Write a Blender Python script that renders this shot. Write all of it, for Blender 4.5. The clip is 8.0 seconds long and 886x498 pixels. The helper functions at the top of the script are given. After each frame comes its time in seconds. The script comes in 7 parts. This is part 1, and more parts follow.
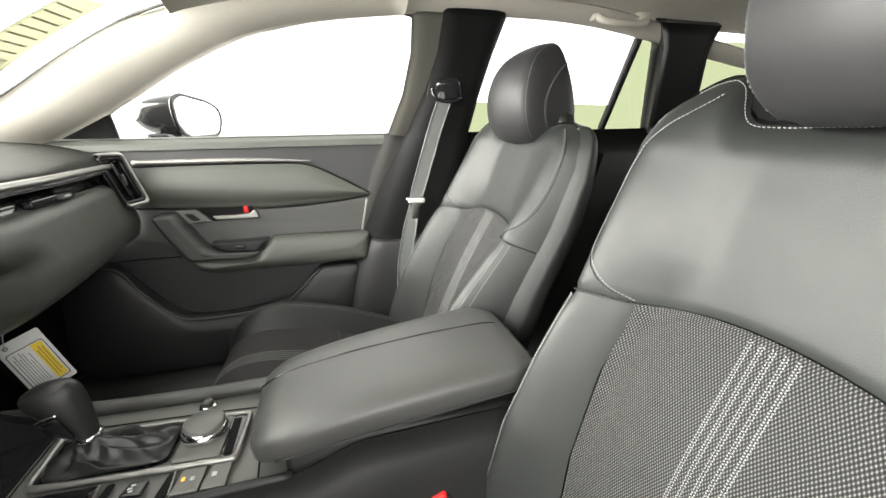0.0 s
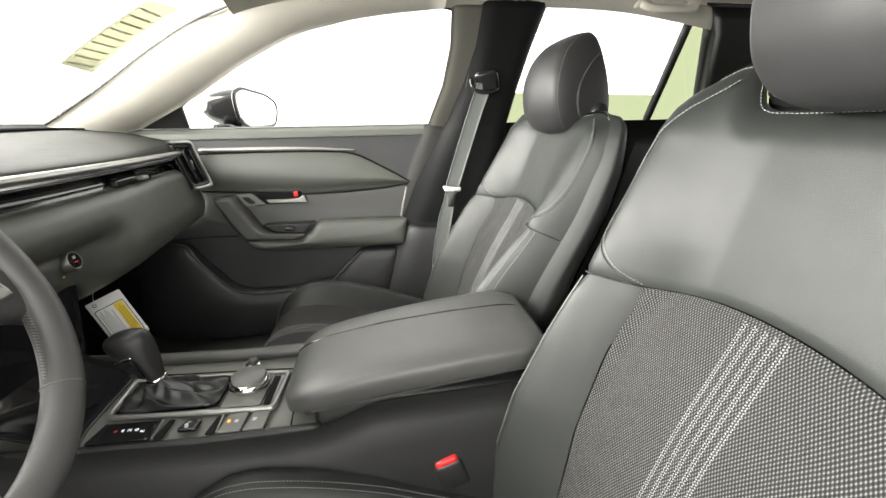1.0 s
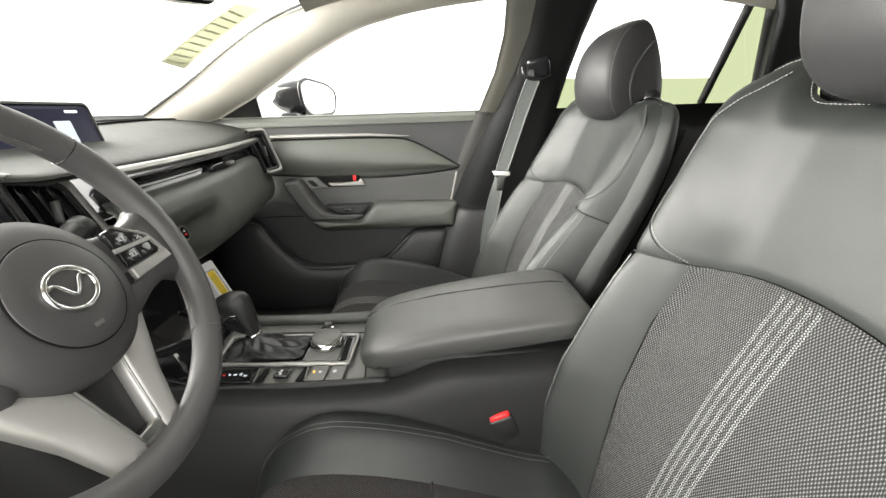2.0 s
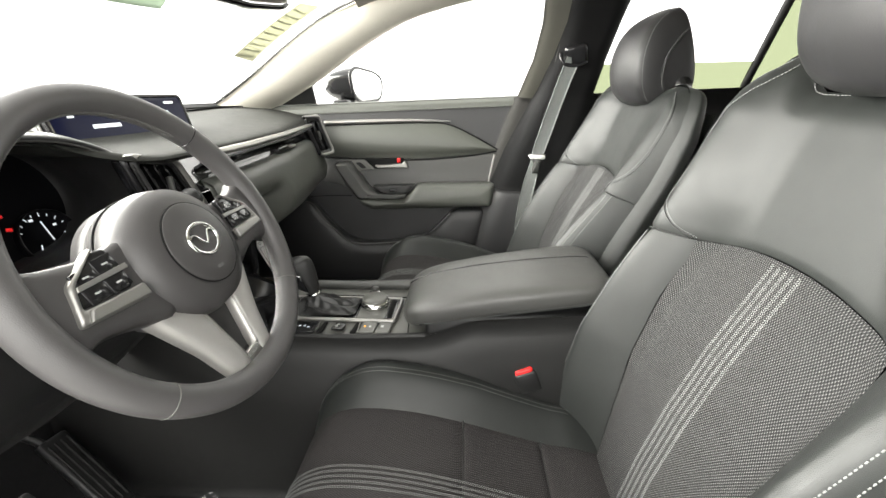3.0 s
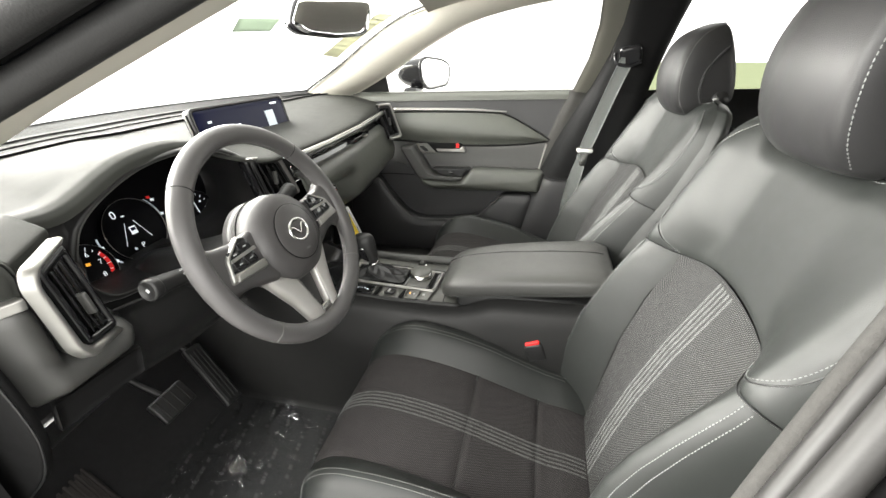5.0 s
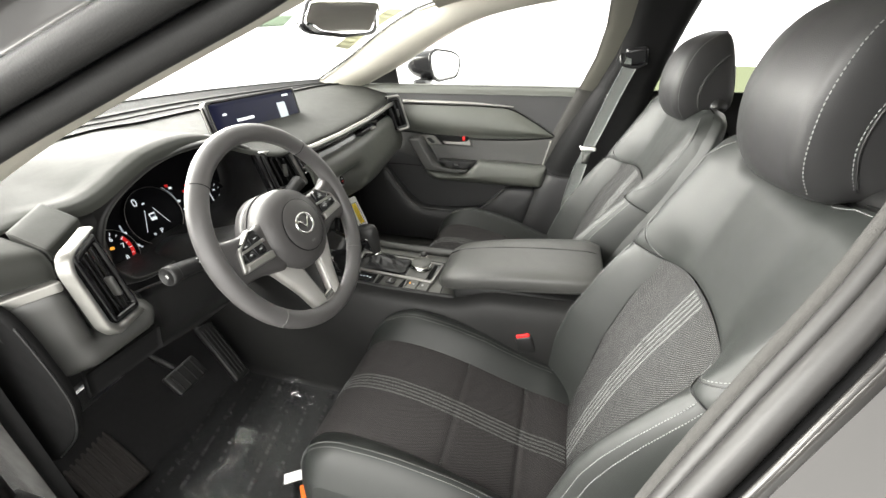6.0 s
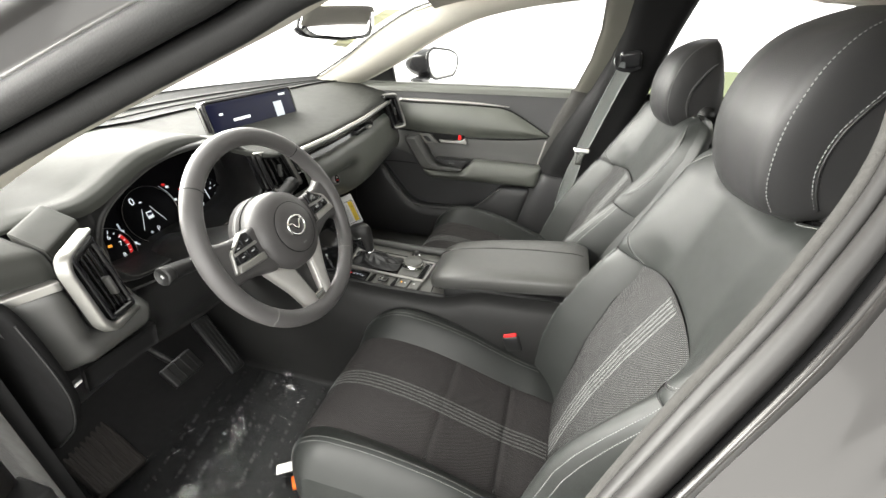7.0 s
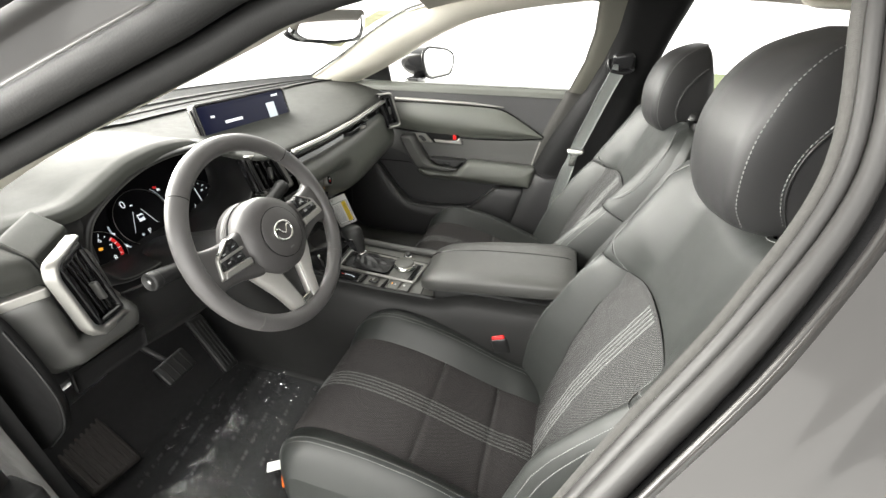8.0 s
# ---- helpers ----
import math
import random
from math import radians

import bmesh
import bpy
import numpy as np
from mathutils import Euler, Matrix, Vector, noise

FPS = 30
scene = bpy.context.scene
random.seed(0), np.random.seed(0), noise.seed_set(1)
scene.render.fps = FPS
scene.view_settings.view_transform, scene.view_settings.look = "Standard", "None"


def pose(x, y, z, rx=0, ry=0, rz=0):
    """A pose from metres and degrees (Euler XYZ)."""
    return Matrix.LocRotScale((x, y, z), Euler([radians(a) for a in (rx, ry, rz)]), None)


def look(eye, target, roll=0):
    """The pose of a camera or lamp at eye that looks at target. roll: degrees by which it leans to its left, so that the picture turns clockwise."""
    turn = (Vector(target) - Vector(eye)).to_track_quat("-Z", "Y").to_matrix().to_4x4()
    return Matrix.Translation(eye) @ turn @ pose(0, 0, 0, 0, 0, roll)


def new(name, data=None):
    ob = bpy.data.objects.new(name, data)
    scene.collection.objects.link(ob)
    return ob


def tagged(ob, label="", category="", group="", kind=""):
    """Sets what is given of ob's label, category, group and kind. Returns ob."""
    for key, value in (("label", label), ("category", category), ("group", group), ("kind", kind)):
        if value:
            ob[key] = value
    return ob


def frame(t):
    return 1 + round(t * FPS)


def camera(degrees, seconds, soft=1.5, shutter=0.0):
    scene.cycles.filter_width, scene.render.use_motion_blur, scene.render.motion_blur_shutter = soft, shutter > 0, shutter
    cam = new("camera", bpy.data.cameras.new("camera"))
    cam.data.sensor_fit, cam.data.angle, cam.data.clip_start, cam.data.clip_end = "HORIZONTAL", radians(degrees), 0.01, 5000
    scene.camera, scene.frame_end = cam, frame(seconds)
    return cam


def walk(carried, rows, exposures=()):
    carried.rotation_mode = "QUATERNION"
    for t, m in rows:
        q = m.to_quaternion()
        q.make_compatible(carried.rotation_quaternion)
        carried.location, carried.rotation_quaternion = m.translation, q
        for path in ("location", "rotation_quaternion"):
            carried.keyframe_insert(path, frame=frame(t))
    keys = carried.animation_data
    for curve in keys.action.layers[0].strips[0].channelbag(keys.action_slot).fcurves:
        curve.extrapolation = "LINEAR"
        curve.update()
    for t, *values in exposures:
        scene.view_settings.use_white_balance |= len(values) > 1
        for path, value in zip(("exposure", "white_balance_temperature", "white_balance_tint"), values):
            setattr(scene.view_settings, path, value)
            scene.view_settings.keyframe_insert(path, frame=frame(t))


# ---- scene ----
cam = camera(95.0, 8.0)
PATH = [
    (0, (-0.591, 0.353, 0.769), (1.265, -0.143, 0.213), -1.2),
    (0.5, (-0.616, 0.328, 0.765), (1.265, -0.049, 0.198), -1.3),
    (1, (-0.644, 0.321, 0.761), (1.251, 0.057, 0.179), -1.2),
    (1.5, (-0.673, 0.349, 0.765), (1.224, 0.172, 0.157), -1.2),
    (2.8, (-0.794, 0.368, 0.785), (1.074, 0.453, 0.077), -2.6),
    (3, (-0.815, 0.362, 0.787), (1.049, 0.476, 0.071), -2.4),
    (3.5, (-0.872, 0.336, 0.817), (0.969, 0.565, 0.068), -2.9),
    (4, (-0.913, 0.315, 0.851), (0.896, 0.641, 0.065), -2.9),
    (4.5, (-0.938, 0.289, 0.882), (0.84, 0.682, 0.055), -2.5),
    (5, (-0.957, 0.266, 0.908), (0.79, 0.703, 0.038), -1.9),
    (6.5, (-0.989, 0.219, 0.967), (0.705, 0.69, 0.013), 0.2),
    (7, (-0.989, 0.205, 0.98), (0.698, 0.673, 0.014), 0.5),
    (7.5, (-0.983, 0.188, 0.99), (0.695, 0.659, 0.01), 0.6),
    (8, (-0.978, 0.175, 1.005), (0.694, 0.646, 0.014), 0.8),
]
walk(cam, [(t, look(eye, target, roll)) for t, eye, target, roll in PATH])

# ---- world and light: a bright white photo studio ----
world = bpy.data.worlds.new("studio")
scene.world = world
world.use_nodes = True
wn = world.node_tree.nodes
wn["Background"].inputs[0].default_value = (1.0, 0.985, 0.945, 1)
wn["Background"].inputs[1].default_value = 0.74
scene.view_settings.exposure = 2.52
for nm, eye, aim, sx, sy, watts in (("studio_light_front", (-0.3, 4.4, 2.1), (0, 0.0, 0.65), 9.0, 4.0, 640), ("studio_light_side", (-3.4, 0.3, 1.7), (0.7, 0.6, 0.6), 3.0, 1.6, 12)):
    la = bpy.data.lights.new(nm, "AREA")
    la.shape, la.size, la.size_y, la.energy, la.color = "RECTANGLE", sx, sy, watts, (1.0, 0.98, 0.92)
    new(nm, la).matrix_world = look(eye, aim)


# ---- materials ----
def rgb(c):
    return (c, c, c, 1) if isinstance(c, (int, float)) else (*c, 1)


def material(name, base, rough=0.5, metal=0.0, vary=0.15, vary_scale=6.0, grain=0.0, grain_scale=400.0, grain_type="noise", coat=0.0, ior=1.45, spec=0.5, rough_vary=0.08):
    """A procedural surface: base colour with broad variation, fine relief, and roughness that wanders."""
    m = bpy.data.materials.new(name)
    m.use_nodes = True
    nt = m.node_tree
    b = nt.nodes["Principled BSDF"]
    b.inputs["Metallic"].default_value = metal
    b.inputs["IOR"].default_value = ior
    b.inputs["Specular IOR Level"].default_value = spec
    b.inputs["Coat Weight"].default_value = coat
    b.inputs["Coat Roughness"].default_value = 0.08
    tc = nt.nodes.new("ShaderNodeTexCoord")
    no = nt.nodes.new("ShaderNodeTexNoise")
    no.inputs["Scale"].default_value = vary_scale
    no.inputs["Detail"].default_value = 5
    nt.links.new(tc.outputs["Object"], no.inputs["Vector"])
    mix = nt.nodes.new("ShaderNodeMix")
    mix.data_type = "RGBA"
    c = rgb(base)
    mix.inputs[6].default_value = tuple(v * (1 - vary) for v in c[:3]) + (1,)
    mix.inputs[7].default_value = tuple(min(1, v * (1 + vary)) for v in c[:3]) + (1,)
    nt.links.new(no.outputs[0], mix.inputs[0])
    nt.links.new(mix.outputs[2], b.inputs["Base Color"])
    mr = nt.nodes.new("ShaderNodeMapRange")
    mr.inputs[3].default_value = max(0.02, rough - rough_vary)
    mr.inputs[4].default_value = min(1, rough + rough_vary)
    no2 = nt.nodes.new("ShaderNodeTexNoise")
    no2.inputs["Scale"].default_value = vary_scale * 7
    no2.inputs["Detail"].default_value = 3
    nt.links.new(tc.outputs["Object"], no2.inputs["Vector"])
    nt.links.new(no2.outputs[0], mr.inputs[0])
    nt.links.new(mr.outputs[0], b.inputs["Roughness"])
    if grain:
        bump = nt.nodes.new("ShaderNodeBump")
        bump.inputs["Strength"].default_value = grain
        bump.inputs["Distance"].default_value = 0.0006
        if grain_type == "voronoi":
            g = nt.nodes.new("ShaderNodeTexVoronoi")
            g.feature = "DISTANCE_TO_EDGE"
        else:
            g = nt.nodes.new("ShaderNodeTexNoise")
            g.inputs["Detail"].default_value = 3
        g.inputs["Scale"].default_value = grain_scale
        nt.links.new(tc.outputs["Object"], g.inputs["Vector"])
        nt.links.new(g.outputs[0], bump.inputs["Height"])
        nt.links.new(bump.outputs[0], b.inputs["Normal"])
    return m


def weave(name, base, light, scale, rough=0.85, strength=0.9):
    """Woven cloth: small diamond-laid pips with lighter tops, on a dark ground."""
    m = material(name, base, rough, vary=0.1)
    nt = m.node_tree
    b = nt.nodes["Principled BSDF"]
    b.inputs["Specular IOR Level"].default_value = 0.3
    uv = nt.nodes.new("ShaderNodeUVMap")
    vm = nt.nodes.new("ShaderNodeMapping")
    vm.inputs["Scale"].default_value = (scale, scale * 0.62, 1)
    nt.links.new(uv.outputs[0], vm.inputs[0])
    sep = nt.nodes.new("ShaderNodeSeparateXYZ")
    nt.links.new(vm.outputs[0], sep.inputs[0])

    def op(kind, a, bb=None):
        n = nt.nodes.new("ShaderNodeMath")
        n.operation = kind
        for i, v in enumerate((a, bb)):
            if v is None:
                continue
            if isinstance(v, (int, float)):
                n.inputs[i].default_value = v
            else:
                nt.links.new(v, n.inputs[i])
        return n.outputs[0]

    cx = op("COSINE", op("MULTIPLY", sep.outputs[0], 6.2832))
    cy = op("COSINE", op("MULTIPLY", sep.outputs[1], 6.2832))
    h = op("MULTIPLY", cx, cy)
    h = op("MULTIPLY", op("ADD", h, 1.0), 0.5)
    h2 = op("POWER", h, 3.2)
    old = b.inputs["Base Color"].links[0].from_socket
    mix = nt.nodes.new("ShaderNodeMix")
    mix.data_type = "RGBA"
    mix.inputs[7].default_value = rgb(light)
    nt.links.new(old, mix.inputs[6])
    nt.links.new(h2, mix.inputs[0])
    nt.links.new(mix.outputs[2], b.inputs["Base Color"])
    bump = nt.nodes.new("ShaderNodeBump")
    bump.inputs["Strength"].default_value = strength
    bump.inputs["Distance"].default_value = 0.0012
    nt.links.new(h, bump.inputs["Height"])
    nt.links.new(bump.outputs[0], b.inputs["Normal"])
    return m


def glow(name, colour, strength):
    m = bpy.data.materials.new(name)
    m.use_nodes = True
    b = m.node_tree.nodes["Principled BSDF"]
    b.inputs["Base Color"].default_value = rgb(colour)
    b.inputs["Emission Color"].default_value = rgb(colour)
    b.inputs["Emission Strength"].default_value = strength
    b.inputs["Specular IOR Level"].default_value = 0.12
    b.inputs["Roughness"].default_value = 0.3
    return m


def clear(name, tint=(1, 1, 1), rough=0.0, gloss=0.04, edge=0.5):
    """Thin clear sheet: mostly see-through, with a glossy skin."""
    m = bpy.data.materials.new(name)
    m.use_nodes = True
    nt = m.node_tree
    nt.nodes.remove(nt.nodes["Principled BSDF"])
    out = nt.nodes["Material Output"]
    t = nt.nodes.new("ShaderNodeBsdfTransparent")
    t.inputs[0].default_value = rgb(tint)
    g = nt.nodes.new("ShaderNodeBsdfGlossy")
    g.inputs["Roughness"].default_value = rough
    f = nt.nodes.new("ShaderNodeLayerWeight")
    f.inputs[0].default_value = 0.5
    pw = nt.nodes.new("ShaderNodeMath")
    pw.operation = "POWER"
    pw.inputs[1].default_value = 5.0
    nt.links.new(f.outputs["Facing"], pw.inputs[0])
    ml = nt.nodes.new("ShaderNodeMath")
    ml.operation = "MULTIPLY_ADD"
    ml.inputs[1].default_value = edge
    ml.inputs[2].default_value = gloss
    nt.links.new(pw.outputs[0], ml.inputs[0])
    mx = nt.nodes.new("ShaderNodeMixShader")
    nt.links.new(ml.outputs[0], mx.inputs[0])
    nt.links.new(t.outputs[0], mx.inputs[1])
    nt.links.new(g.outputs[0], mx.inputs[2])
    nt.links.new(mx.outputs[0], out.inputs[0])
    return m


LEATHER = material("black leather", (0.0172, 0.0190, 0.0178), 0.48, spec=0.54, vary=0.12, grain=0.35, grain_scale=650, grain_type="voronoi")
WHEELHIDE = material("wheel rim leather", (0.072, 0.069, 0.0695), 0.42, spec=0.65, vary=0.1, grain=0.35, grain_scale=600, grain_type="voronoi")
CONSOLE = material("black console plastic", (0.015, 0.015, 0.0148), 0.44, spec=0.4, vary=0.12, grain=0.5, grain_scale=700)
WORN = material("worn black plastic", (0.032, 0.029, 0.027), 0.6, spec=0.3, vary=0.35, vary_scale=40, grain=0.6, grain_scale=500)
DECK = material("satin grey-black console skin", (0.125, 0.125, 0.116), 0.4, vary=0.1, grain=0.3, grain_scale=800)
HEADLEATHER = material("smooth leather", (0.024, 0.0238, 0.0244), 0.45, spec=0.5, vary=0.12, grain=0.3, grain_scale=500, grain_type="voronoi")
FABRIC = weave("woven seat cloth", (0.009, 0.009, 0.009), (0.152, 0.153, 0.151), 300, strength=1.0)
SMOOTHCLOTH = weave("fine seat cloth", (0.020, 0.0184, 0.0184), (0.115, 0.107, 0.107), 300, strength=0.7)
THREAD = material("pale grey thread", (0.175, 0.18, 0.175), 0.7, vary=0.1, grain=0.3, grain_scale=900)
SOFT = material("black soft-touch plastic", (0.050, 0.050, 0.0475), 0.40, spec=0.7, vary=0.12, grain=0.5, grain_scale=900)
HARD = material("dark grained plastic", (0.016, 0.016, 0.0162), 0.38, spec=0.5, vary=0.14, grain=0.6, grain_scale=700)
DASHTOP = material("black dashboard skin", (0.0235, 0.0243, 0.0217), 0.7, spec=0.2, vary=0.12, grain=0.5, grain_scale=900)
PAD = material("padded grey-black vinyl", (0.076, 0.079, 0.070), 0.44, spec=0.6, vary=0.12, grain=0.4, grain_scale=600, grain_type="voronoi")
GLOSS = material("gloss black trim", (0.012, 0.012, 0.013), 0.12, vary=0.1, rough_vary=0.03)
SATIN = material("satin silver trim", (0.30, 0.295, 0.28), 0.38, metal=0.75, vary=0.04, grain=0.1, grain_scale=900)
CHROME = material("bright chrome", (0.8, 0.8, 0.78), 0.1, metal=1.0, vary=0.03, rough_vary=0.03)
HUB = material("grey-black airbag cover", (0.054, 0.0515, 0.052), 0.44, spec=0.6, vary=0.1, grain=0.4, grain_scale=900)
# SATIN made lighter, so the blades carry the doorway's bright reflection in their colour.
SPOKE = material("lightened silver spoke", (0.50, 0.49, 0.47), 0.42, metal=0.6, vary=0.05, grain=0.1, grain_scale=700)
# HARD made lighter, in place of light missing low on the passenger side.
DOORHARD = material("grey-black grained door plastic", (0.031, 0.031, 0.032), 0.42, spec=0.5, vary=0.14, grain=0.6, grain_scale=900)
LINER = material("pale grey headliner cloth", (0.47, 0.45, 0.392), 0.9, vary=0.06, grain=0.5, grain_scale=900)
CARPET = material("black carpet", (0.010, 0.010, 0.0105), 0.95, vary=0.4, vary_scale=60, grain=1.0, grain_scale=700)
DARKTRIM = material("matt black pillar plastic", (0.0075, 0.0075, 0.0077), 0.7, spec=0.12, vary=0.15, grain=0.5, grain_scale=700)
BOOT = material("thin black leather", (0.018, 0.018, 0.018), 0.36, vary=0.12, grain=0.4, grain_scale=500, grain_type="voronoi")
RUBBER = material("black rubber seal", (0.016, 0.016, 0.016), 0.55, spec=0.25, vary=0.2, grain=0.4, grain_scale=500)
JAMB = material("grey-beige painted jamb", (0.085, 0.082, 0.070), 0.45, vary=0.12, grain=0.3, grain_scale=400)
# RUBBER made paler, with the light that falls on these seals in its colour.
SEALLIT = material("grey rubber seal with light in its colour", (0.020, 0.0193, 0.0188), 0.46, spec=0.4, vary=0.12, grain=0.2, grain_scale=400)
FUZZ = material("grey flocked seal lip", (0.031, 0.030, 0.028), 0.9, vary=0.35, vary_scale=260, grain=0.9, grain_scale=900)
PAINT = material("grey metallic car paint", (0.020, 0.0190, 0.0182), 0.30, metal=0.2, vary=0.14, vary_scale=4, coat=0.4, spec=0.28, rough_vary=0.04)
BELT = weave("grey seat belt webbing", (0.27, 0.288, 0.276), (0.50, 0.52, 0.50), 500, strength=0.5)
RED = material("red plastic", (0.75, 0.02, 0.02), 0.35, vary=0.06)
YELLOW = material("yellow print", (0.86, 0.62, 0.02), 0.5, vary=0.04)
ORANGE = material("orange card", (0.85, 0.16, 0.01), 0.55, vary=0.1)
PAPER = material("white card", (0.82, 0.82, 0.80), 0.6, vary=0.03)
FAINTINK = material("pale grey print", (0.38, 0.38, 0.38), 0.6, vary=0.1)
OLIVE = material("olive print", (0.45, 0.33, 0.02), 0.6, vary=0.1)
INK = material("grey print", (0.12, 0.12, 0.12), 0.6, vary=0.1)
WHITEINK = glow("lit white marking", (0.85, 0.9, 0.95), 0.12)
AMBER = glow("lit amber marking", (1.0, 0.42, 0.05), 0.15)
REDLIGHT = glow("lit red marking", (0.9, 0.03, 0.03), 0.042)
SCREEN = glow("dark blue display", (0.003, 0.004, 0.017), 0.10)
DIALFACE = material("matt black dial face", (0.005, 0.005, 0.006), 0.6, vary=0.2, spec=0.08)
PRINT = material("pale grey print", (0.5, 0.5, 0.5), 0.6, vary=0.05)
GREYGLOW = glow("lit grey panel", (0.45, 0.5, 0.55), 0.12)
GLASS = clear("clear window glass", (0.97, 0.98, 0.96), 0.0, 0.02, 0.2)
FILM = clear("clear protective film", (0.95, 0.96, 0.96), 0.02, 0.006, 0.10)
# Far glossier copy of FILM: the glints are put into the material.
FILMGLINT = clear("extra glossy film for glints", (0.95, 0.96, 0.96), 0.03, 0.10, 0.36)
FAINT = material("faint black print", (0.004, 0.004, 0.004), 0.5, vary=0.1)
MIRROR = material("mirror silver", 0.9, 0.02, metal=1.0, vary=0.0, rough_vary=0.01)
TINT = clear("green tinted privacy glass", (0.172, 0.194, 0.118))


def thin_paper(name, colour):
    """Paper on glass, which lets some of the light behind it through."""
    m = bpy.data.materials.new(name)
    m.use_nodes = True
    nt = m.node_tree
    b = nt.nodes["Principled BSDF"]
    b.inputs["Base Color"].default_value = rgb(colour)
    b.inputs["Roughness"].default_value = 0.8
    t = nt.nodes.new("ShaderNodeBsdfTranslucent")
    t.inputs[0].default_value = rgb(colour)
    no = nt.nodes.new("ShaderNodeTexNoise")
    no.inputs["Scale"].default_value = 60
    mr = nt.nodes.new("ShaderNodeMapRange")
    mr.inputs[3].default_value, mr.inputs[4].default_value = 0.6, 0.8
    nt.links.new(no.outputs[0], mr.inputs[0])
    mx = nt.nodes.new("ShaderNodeMixShader")
    nt.links.new(mr.outputs[0], mx.inputs[0])
    nt.links.new(b.outputs[0], mx.inputs[1])
    nt.links.new(t.outputs[0], mx.inputs[2])
    nt.links.new(mx.outputs[0], nt.nodes["Material Output"].inputs[0])
    return m


STICKER = thin_paper("pale olive paper sticker", (0.42, 0.42, 0.34))
STICKER_GREEN = thin_paper("pale green paper sticker", (0.31, 0.35, 0.30))
STUDIO_FLOOR = material("pale studio floor", (0.26, 0.26, 0.25), 0.5, vary=0.08)


# ---- mesh helpers ----
def mesh_of(name, verts, faces, smooth=True, uvs=None):
    me = bpy.data.meshes.new(name)
    me.from_pydata([tuple(map(float, v)) for v in verts], [], faces)
    if uvs is not None:
        lay = me.uv_layers.new(name="UVMap")
        idx = np.zeros(len(me.loops), dtype=np.int32)
        me.loops.foreach_get("vertex_index", idx)
        lay.data.foreach_set("uv", np.asarray(uvs, dtype=np.float32)[idx].ravel())
    if smooth:
        me.polygons.foreach_set("use_smooth", [True] * len(me.polygons))
    me.update()
    return me


def part(name, me, mat, parent=None, label=""):
    """One mesh object under a thing or a part. me: a mesh or a bmesh."""
    if isinstance(me, bmesh.types.BMesh):
        bmesh.ops.recalc_face_normals(me, faces=me.faces)
        data = bpy.data.meshes.new(name)
        me.to_mesh(data)
        me.free()
        me = data
    if mat is not None:
        me.materials.clear()
        me.materials.append(mat)
    ob = new(name, me)
    if parent is not None:
        ob.parent = parent
        ob.matrix_parent_inverse = parent.matrix_basis.inverted()
    if label:
        tagged(ob, label)
    return ob


def thing(name, at, label, category, group="", kind=""):
    ob = new(name)
    ob.empty_display_size = 0.05
    ob.matrix_basis = Matrix.Translation(at)
    return tagged(ob, label, category, group, kind)


def setting(name, me, mat, label, category):
    return tagged(part(name, me, mat), label, category, kind="structure")


def spline(pts, n, closed=False):
    """n points evenly spread in parameter on a Catmull-Rom curve through pts."""
    p = np.asarray(pts, float)
    k = len(p)
    out = []
    span = k if closed else k - 1
    for i in range(n):
        t = i / (n if closed else n - 1) * span
        j = min(int(t), span - 1)
        f = t - j
        g = lambda q: p[q % k] if closed else (p[q] if 0 <= q < k else (2 * p[0] - p[1] if q < 0 else 2 * p[-1] - p[-2]))
        a, b, c, d = g(j - 1), g(j), g(j + 1), g(j + 2)
        out.append(0.5 * (2 * b + (c - a) * f + (2 * a - 5 * b + 4 * c - d) * f * f + (3 * b - a - 3 * c + d) * f ** 3))
    return np.array(out)


def grid_faces(nu, nv, close_u=False, close_v=False):
    f = []
    for i in range(nu if close_u else nu - 1):
        for j in range(nv if close_v else nv - 1):
            a, b = i * nv + j, i * nv + (j + 1) % nv
            c, d = ((i + 1) % nu) * nv + (j + 1) % nv, ((i + 1) % nu) * nv + j
            f.append((a, b, c, d))
    return f


def surface(name, fn, nu, nv, uv=None, thick=0.0):
    """A sheet from fn(s, r), both 0..1. thick: it gets a back that far behind."""
    v, u = [], []
    for i in range(nu):
        for j in range(nv):
            s, r = i / (nu - 1), j / (nv - 1)
            v.append(fn(s, r))
            u.append(uv(s, r) if uv else (s, r))
    v = np.array(v, float)
    f = grid_faces(nu, nv)
    if thick:
        g = v.reshape(nu, nv, 3)
        nrm = np.cross(np.gradient(g, axis=0), np.gradient(g, axis=1)).reshape(-1, 3)
        nrm /= np.maximum(np.linalg.norm(nrm, axis=1, keepdims=True), 1e-9)
        n0 = len(v)
        back = [tuple(q + n0 for q in reversed(a)) for a in f]
        edge = [i * nv for i in range(nu)] + [(nu - 1) * nv + j for j in range(1, nv)] + [i * nv + nv - 1 for i in range(nu - 2, -1, -1)] + [j for j in range(nv - 2, 0, -1)]
        f = f + back + [(edge[k], edge[k] + n0, edge[(k + 1) % len(edge)] + n0, edge[(k + 1) % len(edge)]) for k in range(len(edge))]
        v = np.vstack([v, v - nrm * thick])
        u = u + u
    return mesh_of(name, v, f, uvs=u)


